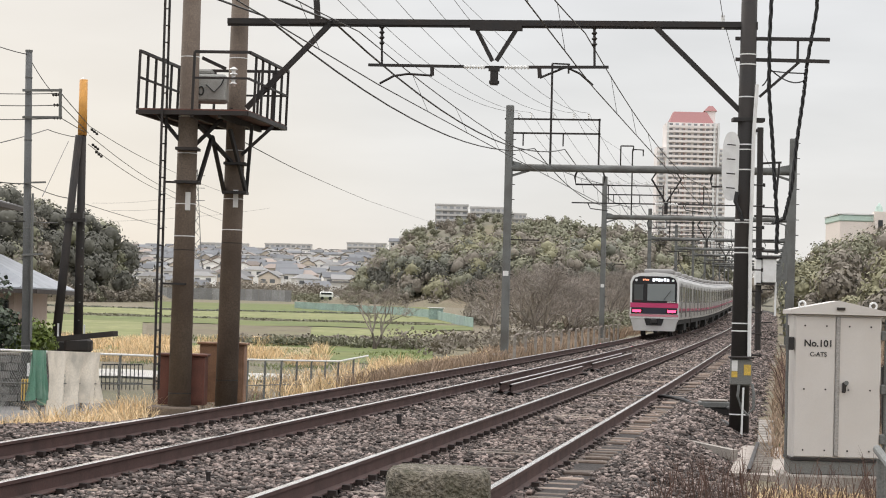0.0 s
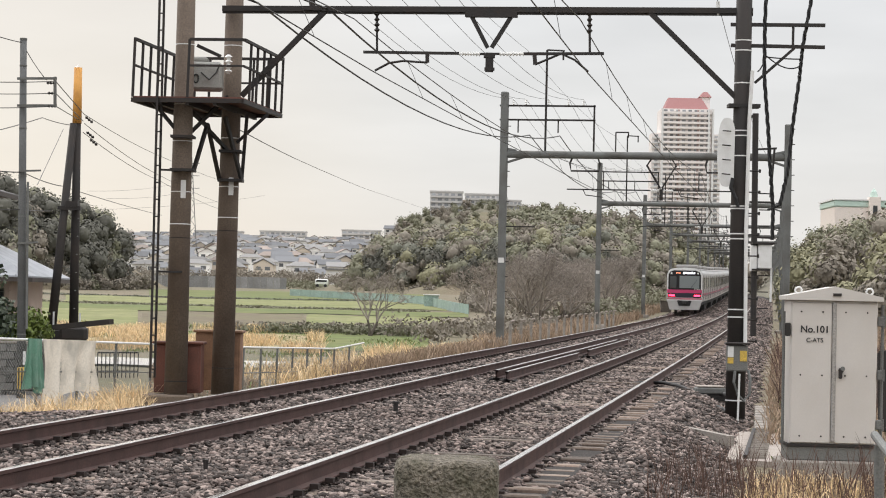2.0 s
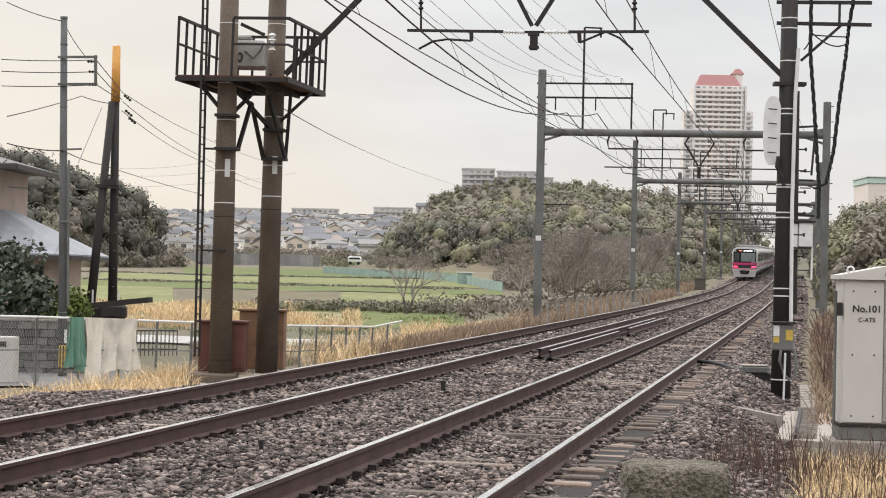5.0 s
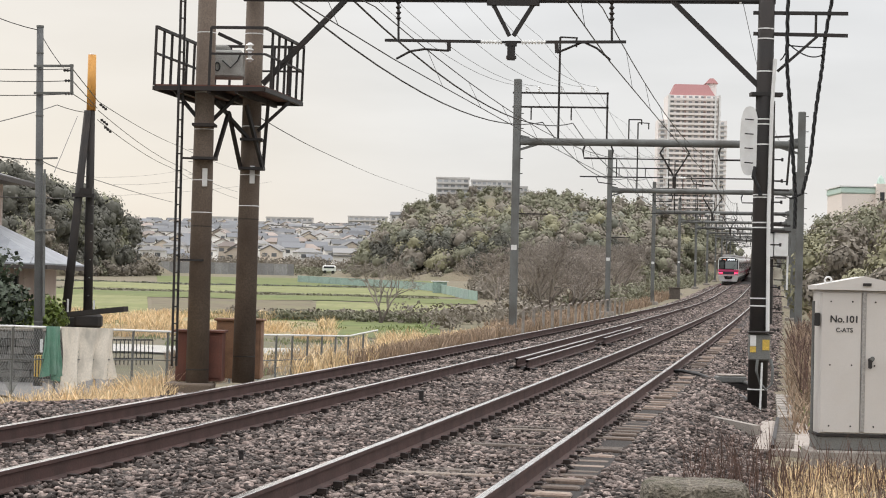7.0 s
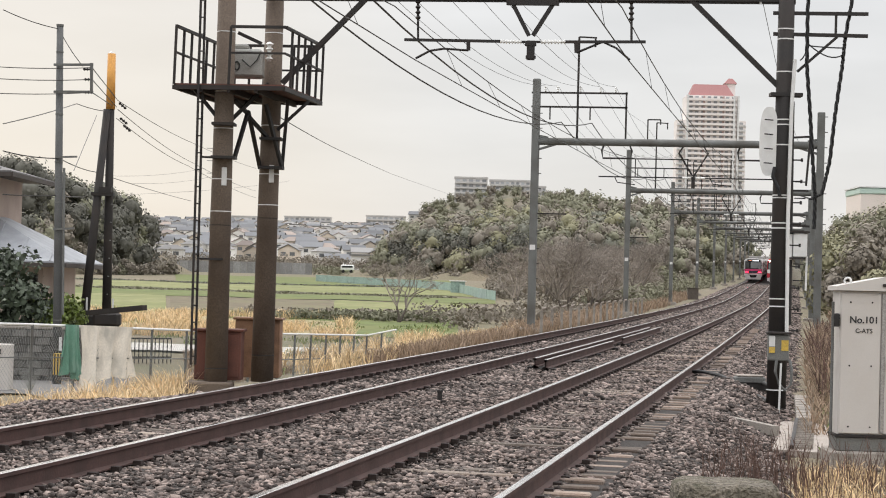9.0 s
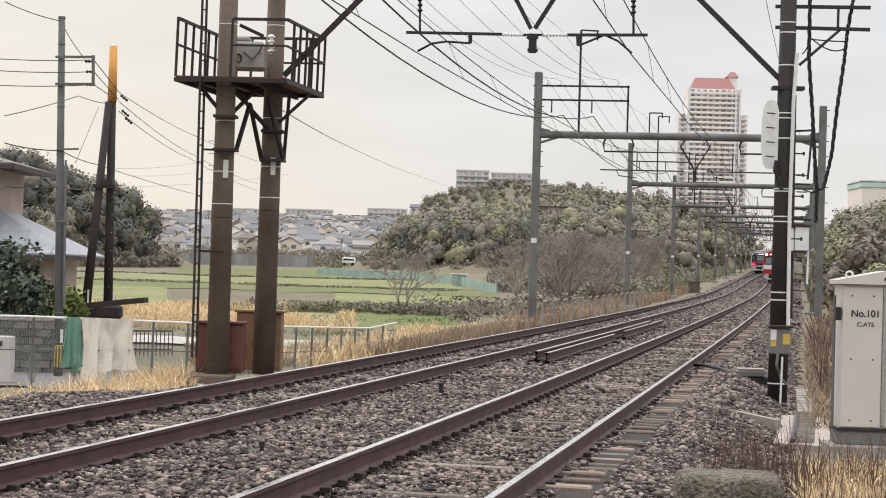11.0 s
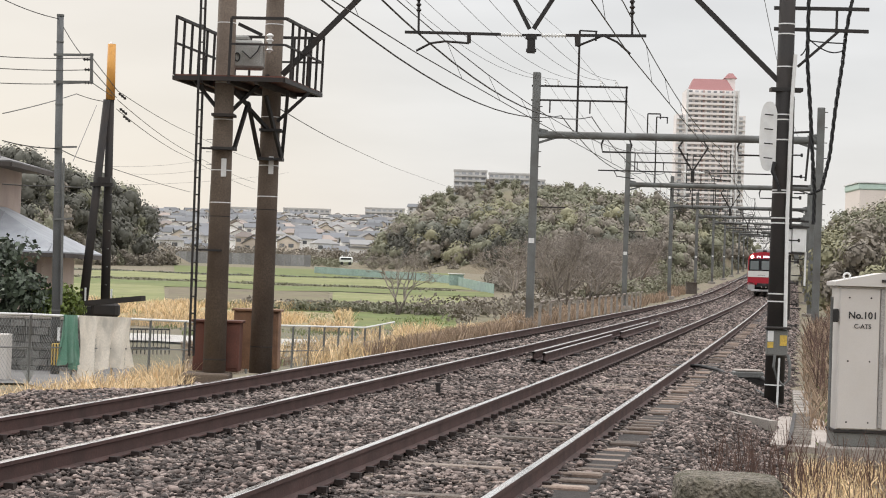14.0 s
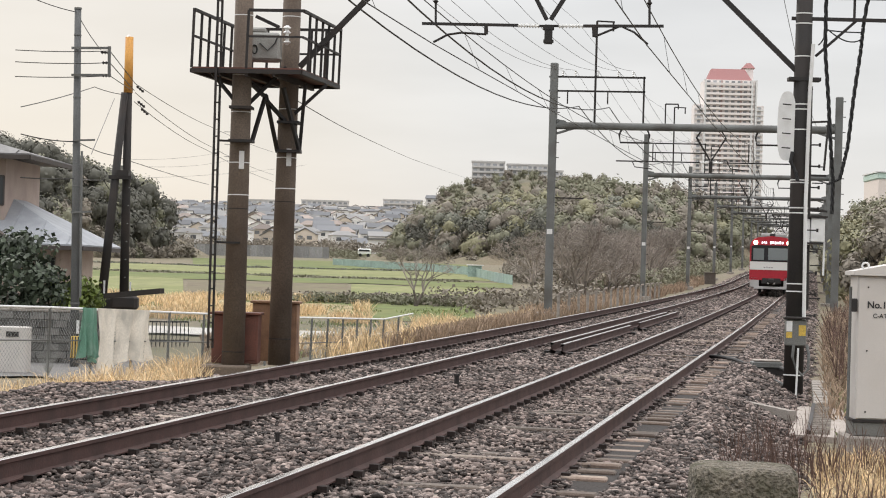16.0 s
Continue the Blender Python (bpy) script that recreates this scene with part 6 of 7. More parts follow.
for i, (y, o) in enumerate(place):
    p = beside(y, o)
    sc = rng.uniform(0.7, 1.0) * (0.85 + 0.15 * (y - 120) / 150)
    m = Matrix.Translation((p.x, p.y, land(p.x, p.y))) @ Matrix.Rotation(rng.uniform(0, 6.28), 4, "Z") @ Matrix.Scale(sc, 4)
    if i < 3:
        protos[i].matrix_world = m
    else:
        copy_thing(protos[i % 3], m).scale = (sc, sc, sc)
lone = bare_tree(21, 4.4, "small lone bare tree in the fields", M_twig, 1.0, twig=0.012)
p = Vector((-3.746, 122, 0))
p.z = land(p.x, p.y)
lone.matrix_world = Matrix.Translation(p)
# belt of bare trees and scrub before the town
rng = random.Random(5)
clumps("scrub_belt", [(k * y, y, land(k * y, y) + 1.6, rng.uniform(2.0, 3.6), rng.uniform(1.4, 2.8)) for k, y in [(rng.uniform(-0.15, 0.02), rng.uniform(420, 620)) for _ in range(90)]], 280, 0.24, M_bare, "belt of bare grey-brown scrub before the town", "scrub", 15)
clumps("scrub_belt", [(k * y, y, land(k * y, y) + 0.8, rng.uniform(2.0, 3.0), rng.uniform(0.8, 1.2)) for k, y in [(rng.uniform(-0.15, 0.0), rng.uniform(400, 440)) for _ in range(40)]], 240, 0.2, M_green, "low dark hedge before the town", "scrub", 16)
# undergrowth beside the far line
clumps("undergrowth", [tuple(beside(y, o)[:2]) + (land(*beside(y, o)[:2]) + 0.5, 1.4, 1.0) for y, o in [(rng.uniform(108, 330), -rng.uniform(10.5, 18)) for _ in range(110)]], 220, 0.12, M_bare, "brown scrub along the railway", "scrub", 17)
clumps("undergrowth", [tuple(beside(y, o)[:2]) + (land(*beside(y, o)[:2]) + 0.6, 1.6, 1.2) for y, o in [(rng.uniform(160, 420), -rng.uniform(9.0, 14)) for _ in range(70)]], 220, 0.14, M_green, "greenish scrub along the railway", "scrub", 18)


clumps("undergrowth", [(k * y, y, land(k * y, y) + 0.7, rng.uniform(1.2, 2.2), rng.uniform(0.9, 1.7)) for k, y in [(rng.uniform(0.014, 0.05), rng.uniform(205, 370)) for _ in range(120)]], 220, 0.16, M_bare, "brown scrub between the fields and the railway", "scrub", 27)


# leafy trees on the near side
def leafy_tree(x, y, h, r, m, label, seed):
    t = thing("leafy_tree", Matrix.Translation((x, y, land(x, y))), label, "tree", "trees beyond the cabinet")
    rng = random.Random(seed)
    s, tips = Shape(), []
    s.tube([(0, 0, -0.3), (0.1, 0, h * 0.3), (0.0, 0.1, h * 0.6)], 0.16, 7, 0.07)
    for _ in range(6):
        a = Vector((rng.uniform(-1, 1), rng.uniform(-1, 1), 0.9)).normalized()
        s.tube([(0, 0, h * rng.uniform(0.3, 0.55)), a * h * 0.45 + Vector((0, 0, h * 0.3))], 0.06, 5, 0.02)
    part("trunk", s, M_bark, t)
    ob = new("crown", clumps("crown", [(0, 0, h * 0.62, r, h * 0.42), (r * 0.4, -r * 0.3, h * 0.42, r * 0.7, h * 0.28), (-r * 0.5, 0.2, h * 0.4, r * 0.7, h * 0.3)], 1700, 0.16, m, None, seed=seed, core=0.4, solid_core=0.4, lie=0.85, stray=0.35))
    ob.parent = t
    return t


for i, (k, y, h, r, m) in enumerate(((0.173, 128, 5.2, 2.2, M_spring), (0.190, 135, 6.6, 2.8, M_bare), (0.205, 125, 6.0, 2.6, M_spring), (0.183, 150, 7.5, 3.0, M_green), (0.200, 160, 8.6, 3.4, M_bare), (0.215, 140, 7.4, 3.0, M_spring), (0.168, 165, 6.2, 2.4, M_spring), (0.176, 185, 8.0, 3.0, M_green), (0.192, 190, 9.5, 3.6, M_spring), (0.21, 180, 9.4, 3.4, M_bare), (0.225, 165, 8.4, 3.4, M_green), (0.235, 150, 8.0, 3.2, M_bare), (0.166, 215, 7.5, 2.8, M_green), (0.18, 230, 9.5, 3.6, M_bare), (0.178, 118, 4.6, 2.0, M_bare), (0.197, 112, 5.0, 2.2, M_spring), (0.212, 108, 5.2, 2.2, M_bare), (0.228, 118, 6.4, 2.6, M_spring), (0.185, 172, 8.0, 3.0, M_bare), (0.205, 200, 10.0, 3.8, M_green), (0.222, 195, 10.5, 3.8, M_bare), (0.173, 250, 9.0, 3.4, M_spring))):
    leafy_tree(k * y, y, h, r, m, {M_spring.name: "yellow-green tree with thin spring leaves", M_bare.name: "grey-brown tree with sparse dead leaves", M_green.name: "dull green leafy tree at the wood's edge"}[m.name], 200 + i)

# teal sheet fence and small shed across the fields
t = thing("sheet_fence", Matrix(), "long pale teal sheet fence across the fields", "fence")
M_teal = mat("pale_teal_sheet", (0.30, 0.40, 0.37), 0.7, scale=0.5, fine=6, tint=(0.24, 0.31, 0.28))
ends = [(-20.327, 300.0), (-10.245, 275.0), (-1.491, 240.0), (2.812, 200.0)]
for (x0, y0), (x1, y1) in zip(ends, ends[1:]):
    for i in range(6):
        xa, ya, xb, yb = x0 + (x1 - x0) * i / 6, y0 + (y1 - y0) * i / 6, x0 + (x1 - x0) * (i + 0.97) / 6, y0 + (y1 - y0) * (i + 0.97) / 6
        za, zb = land(xa, ya) + 0.45, land(xb, yb) + 0.45
        part("panel", Shape().bar((xa, ya, za), (xb, yb, zb), 0.06, 0.95), M_teal, t)
t = thing("site_fence", Matrix(), "long grey sheet fence at the foot of the town", "fence")
M_sheetgrey = mat("weathered_grey_sheet", (0.26, 0.26, 0.255), 0.7, scale=0.4, fine=5, tint=(0.19, 0.185, 0.18), per=0.2)
for i in range(26):
    xa, xb = -58.20 + 1.185 * i, -58.20 + 1.185 * (i + 0.97)
    part("panel", Shape().bar((xa, 395, land(xa, 395) + 1.0), (xb, 395, land(xb, 395) + 1.0), 0.08, 2.1), M_sheetgrey, t)
t = thing("shed", Matrix(), "small pale sheet-metal shed in the fields", "shed")
c = Vector((-0.716, 232, 0))
c.z = land(c.x, c.y)
part("wall", Shape().box(c + Vector((0, 0, 0.6)), (1.5, 1.2, 1.2)), M_teal, t)
part("roof", Shape().box(c + Vector((0, 0, 1.25)), (1.8, 1.5, 0.1), bevel=0.02), M_paint_white, t)
t = thing("van", Matrix(), "white van parked across the fields", "van")
c = Vector((-17.613, 330, 0))
c.z = land(c.x, c.y) + 1.2
part("body", Shape().box(c + Vector((0, 0, 0.55)), (2.0, 1.5, 1.0), bevel=0.2), M_paint_white, t)
part("window", Shape().box(c + Vector((0, -0.76, 0.75)), (1.6, 0.03, 0.3)), M_pane, t)
for e in (-0.6, 0.6):
    part("wheel", Shape().tube([c + Vector((e, -0.75, 0.05)), c + Vector((e, -0.6, 0.05))], 0.25, 10), M_black, t)

# short hooked posts along the far track
hook = thing("hooked_post", Matrix(), "short grey concrete post with a bent white tip", "post", "posts along the far track")
part("post", Shape().tube([(0, 0, -0.4), (0, 0, 0.85)], 0.06, 8), M_conc, hook)
part("tip", Shape().tube([(0, 0, 0.8), (0.04, 0, 0.95), (0.17, 0, 0.98)], 0.06, 6), M_pale, hook, "bent white tip")
for i in range(16):
    y = 84 + 3.6 * i
    p = beside(y, -7.1)
    m = Matrix.Translation((p.x, p.y, max(land(p.x, p.y), rise(y) - 0.5)))
    if i:
        copy_thing(hook, m)
    else:
        hook.matrix_world = m


t = thing("relay_hut", Matrix(), "small brown equipment hut beside the far track", "hut")
c = beside(207, -7.2)
c.z = land(c.x, c.y)
part("case", Shape().box(c + Vector((0, 0, 0.45)), (1.0, 0.9, 1.2), bevel=0.03), M_bark, t)
part("lid", Shape().box(c + Vector((0, 0, 1.08)), (1.15, 1.05, 0.08), bevel=0.02), M_bark, t)

# ---- town ----
# Far panes paled: distance haze and sky reflection are put into the colour.
M_farpane = mat("hazed_window_glass", (0.31, 0.32, 0.33), 0.25, var=0.2, bump=0, per=0.4)
M_hw = [mat("house_wall_white", (0.80, 0.78, 0.75), 0.9, var=0.08, per=0.25), mat("house_wall_beige", (0.56, 0.49, 0.41), 0.9, var=0.08, per=0.25)]
M_hr = [mat("slate_blue_roof", (0.135, 0.14, 0.15), 0.7, var=0.15, fine=6, per=0.3), mat("grey_roof", (0.19, 0.186, 0.182), 0.7, var=0.15, fine=6, per=0.35), mat("red_brown_roof", (0.25, 0.205, 0.18), 0.75, var=0.15, fine=6, per=0.4)]


def town_house(w, d, h, rh, mw, mr, label, gable=0):
    """gable 0: hipped roof; 1: ridge along the front; 2: gable end to the front; 3: flat roof with a parapet."""
    t = thing("town_house", Matrix(), label, "house", "houses of the far town")
    part("wall", Shape().box((0, 0, h / 2 - 0.5), (w, d, h + 1)), mw, t)
    e, X, Y = 0.45, w / 2 + 0.45, d / 2 + 0.45
    if gable == 3:
        part("roof", Shape().box((0, 0, h + 0.25), (w + 0.3, d + 0.3, 0.5)), mr, t)
    elif gable:
        out = [(-X, h - 0.1), (0, h + rh), (X, h - 0.1), (X, h + 0.1), (0, h + rh + 0.22), (-X, h + 0.1)]
        turn = Matrix.Rotation(radians(90), 4, "Z") if gable == 1 else Matrix()
        a, b = (Y, X) if gable == 1 else (X, Y)
        out = [(x * a / X, z) for x, z in out]
        part("roof", Shape().prism(out, -b, b, turn), mr, t)
        k = d / 2 if gable == 1 else w / 2
        part("gable_wall", Shape().prism([(-k, h), (0, h + rh * 0.92), (k, h)], -b + e, b - e, turn), mw, t)
    else:
        s = Shape()
        s.add([(-X, -Y, h), (X, -Y, h), (X, Y, h), (-X, Y, h), (-w / 2 + d * 0.3, 0, h + rh), (w / 2 - d * 0.3, 0, h + rh)], [(0, 1, 5, 4), (1, 2, 5), (2, 3, 4, 5), (3, 0, 4), (3, 2, 1, 0)])
        part("roof", s, mr, t)
    for x, z in ((-w * 0.25, h * 0.78), (w * 0.22, h * 0.78), (-w * 0.2, h * 0.28)):
        part("window", Shape().box((x, -d / 2 - 0.02, z), (1.7, 0.06, 1.2)), M_townpane, t)
    return t


M_townpane = mat("dull_house_window", (0.12, 0.125, 0.13), 0.3, var=0.2, bump=0, per=0.5)
kinds = [town_house(7.5, 6.5, 5.8, 1.7, M_hw[0], M_hr[0], "white two-storey house with slate-blue gabled roof", 1), town_house(6.5, 7, 5.6, 1.9, M_hw[1], M_hr[1], "beige two-storey house with grey gabled roof", 2), town_house(10, 7, 5.4, 1.5, M_hw[0], M_hr[1], "white wide house with grey roof", 1),
         town_house(7.5, 7, 5.6, 1.8, M_hw[1], M_hr[2], "beige house with red-brown roof", 0), town_house(9, 7, 3.4, 1.7, M_hw[0], M_hr[0], "low white house with slate-blue roof", 1), town_house(6.8, 6.5, 5.7, 1.7, M_hw[0], M_hr[2], "white house with red-brown gable end", 2), town_house(8, 7, 5.8, 1.5, M_hw[0], M_hr[1], "white house with hipped grey roof", 0), town_house(11, 8, 6.4, 0.5, M_hw[0], M_hr[1], "white flat-roofed house with a parapet", 3)]
rng = random.Random(9)
used = set()
y = 700.0
while y < 1500:
    x = -0.152 * y + rng.uniform(0, 8)
    while x < -0.018 * y:
        if rng.random() < 0.9:
            k = rng.choice((0, 0, 1, 1, 2, 3, 4, 5, 5, 6, 7, 0))
            px, py = x, y + rng.uniform(-20, 20)
            m = Matrix.Translation((px, py, land(px, py))) @ Matrix.Rotation(rng.uniform(-0.35, 0.35), 4, "Z")
            if k not in used:
                used.add(k)
                kinds[k].matrix_world = m
            else:
                copy_thing(kinds[k], m)
        x += rng.uniform(10, 14)
    y += 30
clumps("town_trees", [(k * y, y, land(k * y, y) + 2.0, rng.uniform(2, 4), rng.uniform(1.8, 3)) for k, y in [(rng.uniform(-0.15, -0.02), rng.uniform(640, 1500)) for _ in range(110)]], 150, 0.42, M_bare, "scattered bare trees between the town houses", "trees", 19)
t = thing("hall", Matrix(), "long white low hall at the foot of the town", "hall")
c = Vector((-24.679, 680, 0))
c.z = land(c.x, c.y)
part("wall", Shape().box(c + Vector((0, 0, 2.6)), (20, 10, 5.4)), M_hw[0], t)
part("roof", Shape().box(c + Vector((0, 0, 5.5)), (21, 11, 0.5)), M_hr[1], t)


def apartment(name, x0, x1, ytop, D, floors, fh, bays, m, label, depth=12.0, base=None):
    """A slab block with balconies; x0, x1: its ends, ytop: its top height."""
    g = min(land(x0, D), land(x1, D)) - 1
    t = thing(name, Matrix.Translation(((x0 + x1) / 2, D, 0)), label, "apartment block", "far apartment blocks")
    w = x1 - x0
    part("wall", Shape().box((0, depth / 2, (g + ytop) / 2), (w, depth, ytop - g)), m, t)
    part("parapet", Shape().box((0, depth / 2, ytop + 0.4), (w + 0.6, depth + 0.6, 0.8)), m, t)
    wm = mesh("window", Shape().box((0, 0, 0), (w / bays * 0.62, 0.12, fh * 0.45)), M_farpane)
    bmh = mesh("balcony", Shape().box((0, -0.5, 0), (w * 0.98, 1.0, fh * 0.34)), m)
    for f in range(floors):
        z = ytop - fh * (f + 0.45)
        b = new("balcony", bmh)
        b.parent = t
        b.location = (0, 0, z - fh * 0.42)
        for i in range(bays):
            o = new("window", wm)
            o.parent = t
            o.location = (-w / 2 + w * (i + 0.5) / bays, -0.03, z + 0.1)
    return t


M_apt = mat("pale_grey_apartment_wall", (0.56, 0.545, 0.53), 0.9, var=0.06, scale=0.1, fine=2, tint=(0.40, 0.385, 0.37))
# Tower wall whiter than its own pink, with distance haze in the colour.
M_apt2 = mat("hazed_pinkish_wall", (0.82, 0.77, 0.745), 0.9, var=0.06, scale=0.1, fine=2, tint=(0.74, 0.69, 0.665))
apartment("apartment_block", -5.379, 11.848, 59.246, 1150, 6, 2.7, 5, M_apt, "grey apartment block on a wooded hill")
apartment("apartment_block", 13.245, 34.910, 59.031, 1165, 5, 2.7, 8, M_apt, "long grey apartment block on a wooded hill")
apartment("apartment_block", 35.423, 43.723, 56.819, 1180, 3, 2.7, 4, M_apt, "low grey apartment block on a wooded hill")
for a, b, c, n in ((-173.766, -139.518, 47.811, 9), (-127.420, -94.382, 48.570, 9), (-69.338, -41.496, 50.619, 7)):
    apartment("apartment_block", a, b, c, 1550, 4, 2.9, n, M_apt, "wide grey apartment block on the town's skyline")


def tower():
    D = 1350
    x0, x1, zt = 135.656, 168.082, 124.456
    g = land((x0 + x1) / 2, D) - 1
    w, c = x1 - x0, (x0 + x1) / 2
    t = thing("tower_block", Matrix.Translation((c, D, 0)), "tall pale residential tower with red hipped roof", "tower block")
    part("core", Shape().box((0, 14, (g + zt) / 2), (w, 26, zt - g)), M_apt2, t, "pinkish tower wall paled for haze")
    zw = zt - 15
    for e in (-1, 1):
        part("wing", Shape().box((e * (w / 2 + 2.4), 16, (g + zw) / 2), (5.6, 18, zw - g)), M_apt2, t)
    rf = Shape()
    h = 7.5
    rf.add([(-w / 2 + 2, 3, zt), (w / 2 - 3, 3, zt), (w / 2 - 3, 25, zt), (-w / 2 + 2, 25, zt), (-w / 2 + 5, 9, zt + h), (w / 2 - 7, 9, zt + h), (w / 2 - 7, 19, zt + h), (-w / 2 + 5, 19, zt + h)],
           [(0, 1, 5, 4), (1, 2, 6, 5), (2, 3, 7, 6), (3, 0, 4, 7), (4, 5, 6, 7), (3, 2, 1, 0)])
    M_rr = mat("faded_red_roof", (0.36, 0.17, 0.165), 0.7, var=0.1, scale=0.2, fine=3)
    r = part("roof", rf, M_rr, t, "faded red hipped roof")
    part("turret", Shape().box((w / 2 - 4.5, 14, zt + 4.5), (6, 8, 9)), M_apt2, t)
    part("turret_roof", Shape().add([(w / 2 - 8.5, 9, zt + 8.4), (w / 2 - 0.5, 9, zt + 8.4), (w / 2 - 0.5, 19, zt + 8.4), (w / 2 - 8.5, 19, zt + 8.4), (w / 2 - 5.5, 12, zt + 11.8), (w / 2 - 3, 12, zt + 11.8), (w / 2 - 3, 16, zt + 11.8), (w / 2 - 5.5, 16, zt + 11.8)],
         [(0, 1, 5, 4), (1, 2, 6, 5), (2, 3, 7, 6), (3, 0, 4, 7), (4, 5, 6, 7), (3, 2, 1, 0)]), M_rr, t, "small red turret roof")
    for x in (-w / 2 + 0.6, w / 2 - 3.2, w / 2 - 0.6):
        part("pier", Shape().box((x, -0.6, (g + zt) / 2), (1.1, 2.0, zt - g)), M_paint_white, t, "white vertical pier")
    fh = 3.05
    bal = mesh("balcony", Shape().box((0, -0.7, 0), (w * 0.94, 1.4, 1.35)), M_apt2)
    wbal = mesh("balcony", Shape().box((0, 6.4, 0), (5.0, 1.2, 1.0)), M_paint_white)
    win = mesh("window", Shape().box((0, 0.95, 0), (2.1, 0.2, 1.4)), M_farpane)
    pan = mesh("panel", Shape().box((0, 0.9, 0), (1.2, 0.3, 1.6)), mat("red_brown_panel", (0.42, 0.31, 0.28), 0.8))
    n = int((zt - 30) / fh)
    for f in range(n):
        z = zt - 1.6 - fh * f
        o = new("balcony", bal)
        o.parent, o.location = t, (-0.8, 0, z - 1.0)
        for i in range(8):
            o = new("window", win)
            o.parent, o.location = t, (-w / 2 + 2.6 + (w - 6) * i / 7, 0, z + 0.35)
        if f % 1 == 0:
            for x in (-5.5, 6.5):
                o = new("panel", pan)
                o.parent, o.location = t, (x, 0, z + 0.4)
        if z < zw - 1:
            for e in (-1, 1):
                o = new("balcony", wbal)
                o.parent, o.location = t, (e * (w / 2 + 2.4), 0, z - 1.0)
                o = new("window", win)
                o.parent, o.location = t, (e * (w / 2 + 2.4), 6.0, z + 0.35)


tower()


def hall_with_cupola():
    D = 640
    x0, x1 = 115.589, 150.632
    zt = 34.023
    g = land(x0, D) - 1
    # Facade and copper lightened, the haze before them mixed into both colours.
    M_mauve = mat("hazed_beige_facade", (0.76, 0.68, 0.62), 0.9, var=0.06, scale=0.2, fine=3)
    M_copper = mat("hazed_green_copper", (0.50, 0.63, 0.56), 0.7, var=0.08, scale=0.3, fine=3)
    t = thing("large_hall", Matrix(), "large beige hall with pale green roof and cupola", "building")
    part("wall", Shape().box(((x0 + x1) / 2, D + 12, (g + zt - 2) / 2), (x1 - x0, 24, zt - 2 - g)), M_mauve, t, "beige facade")
    part("roof", Shape().box(((x0 + x1) / 2, D + 12, zt - 1.0), (x1 - x0 + 0.6, 24.6, 1.9), bevel=0.3), M_copper, t, "pale green roof band")
    part("cornice", Shape().box(((x0 + x1) / 2, D + 12, zt + 0.15), (x1 - x0 + 1.2, 25.2, 0.35)), M_paint_white, t)
    xc = 126.924
    c = part("cupola", Shape().box((xc, D - 0.5, (g + zt + 1) / 2), (3.2, 4, zt + 1 - g)), M_mauve, t, "beige corner tower")
    part("dome", Shape().tube([(xc, D, zt + 0.8), (xc, D, zt + 1.8), (xc, D, zt + 2.6)], 1.3, 10, 0.9).tube([(xc, D, zt + 2.5), (xc, D, zt + 3.6)], 0.9, 10, 0.15), M_copper, c, "pale green dome")
    part("window", Shape().box((xc, D - 2.55, zt - 4.5), (1.3, 0.1, 6)), M_pane, c)


hall_with_cupola()

# ---- trains ----
M_steel = mat("brushed_stainless_steel", (0.52, 0.51, 0.50), 0.42, 0.45, var=0.05, scale=1, fine=30, bump=0.02, tint=(0.42, 0.40, 0.38))
M_roofg = mat("grey_train_roof", (0.30, 0.29, 0.28), 0.7)
M_pink = mat("magenta_pink_band", (0.50, 0.045, 0.14), 0.4, var=0.05, bump=0)
M_fade = mat("faded_pink_band", (0.50, 0.20, 0.24), 0.5, var=0.05, bump=0)
M_navy = mat("dark_navy_band", (0.02, 0.02, 0.035), 0.35, bump=0, var=0.05)
M_under = mat("dark_underframe", (0.03, 0.028, 0.027), 0.85)
M_mask = mat("gloss_black_front", (0.012, 0.012, 0.014), 0.2, bump=0, var=0.05)
M_redp = mat("deep_red_train_paint", (0.42, 0.015, 0.03), 0.35, var=0.06, bump=0.01, tint=(0.34, 0.014, 0.026))
M_whitep = mat("white_train_band", (0.72, 0.70, 0.66), 0.4, var=0.04, bump=0)
M_trainglass = glass("train_window_glass", (0.05, 0.055, 0.055), 0.06)
M_tail = glow("red_tail_lamp", (1.0, 0.03, 0.08), 6.0)
M_headlamp = glow("warm_white_headlamp", (1.0, 0.86, 0.66), 9.0)
M_led = glow("white_sign_letters", (0.9, 0.93, 1.0), 1.4)
M_ledo = glow("orange_sign_letters", (1.0, 0.35, 0.2), 1.2)
W2, TOP = 1.33, 3.5
SECTION = [(-W2, 0.95), (-W2, 2.9), (-W2 + 0.05, 3.12), (-W2 + 0.22, 3.32), (-0.6, 3.46), (0, TOP), (0.6, 3.46), (W2 - 0.22, 3.32), (W2 - 0.05, 3.12), (W2, 2.9), (W2, 0.95)]
HALF = 8.85


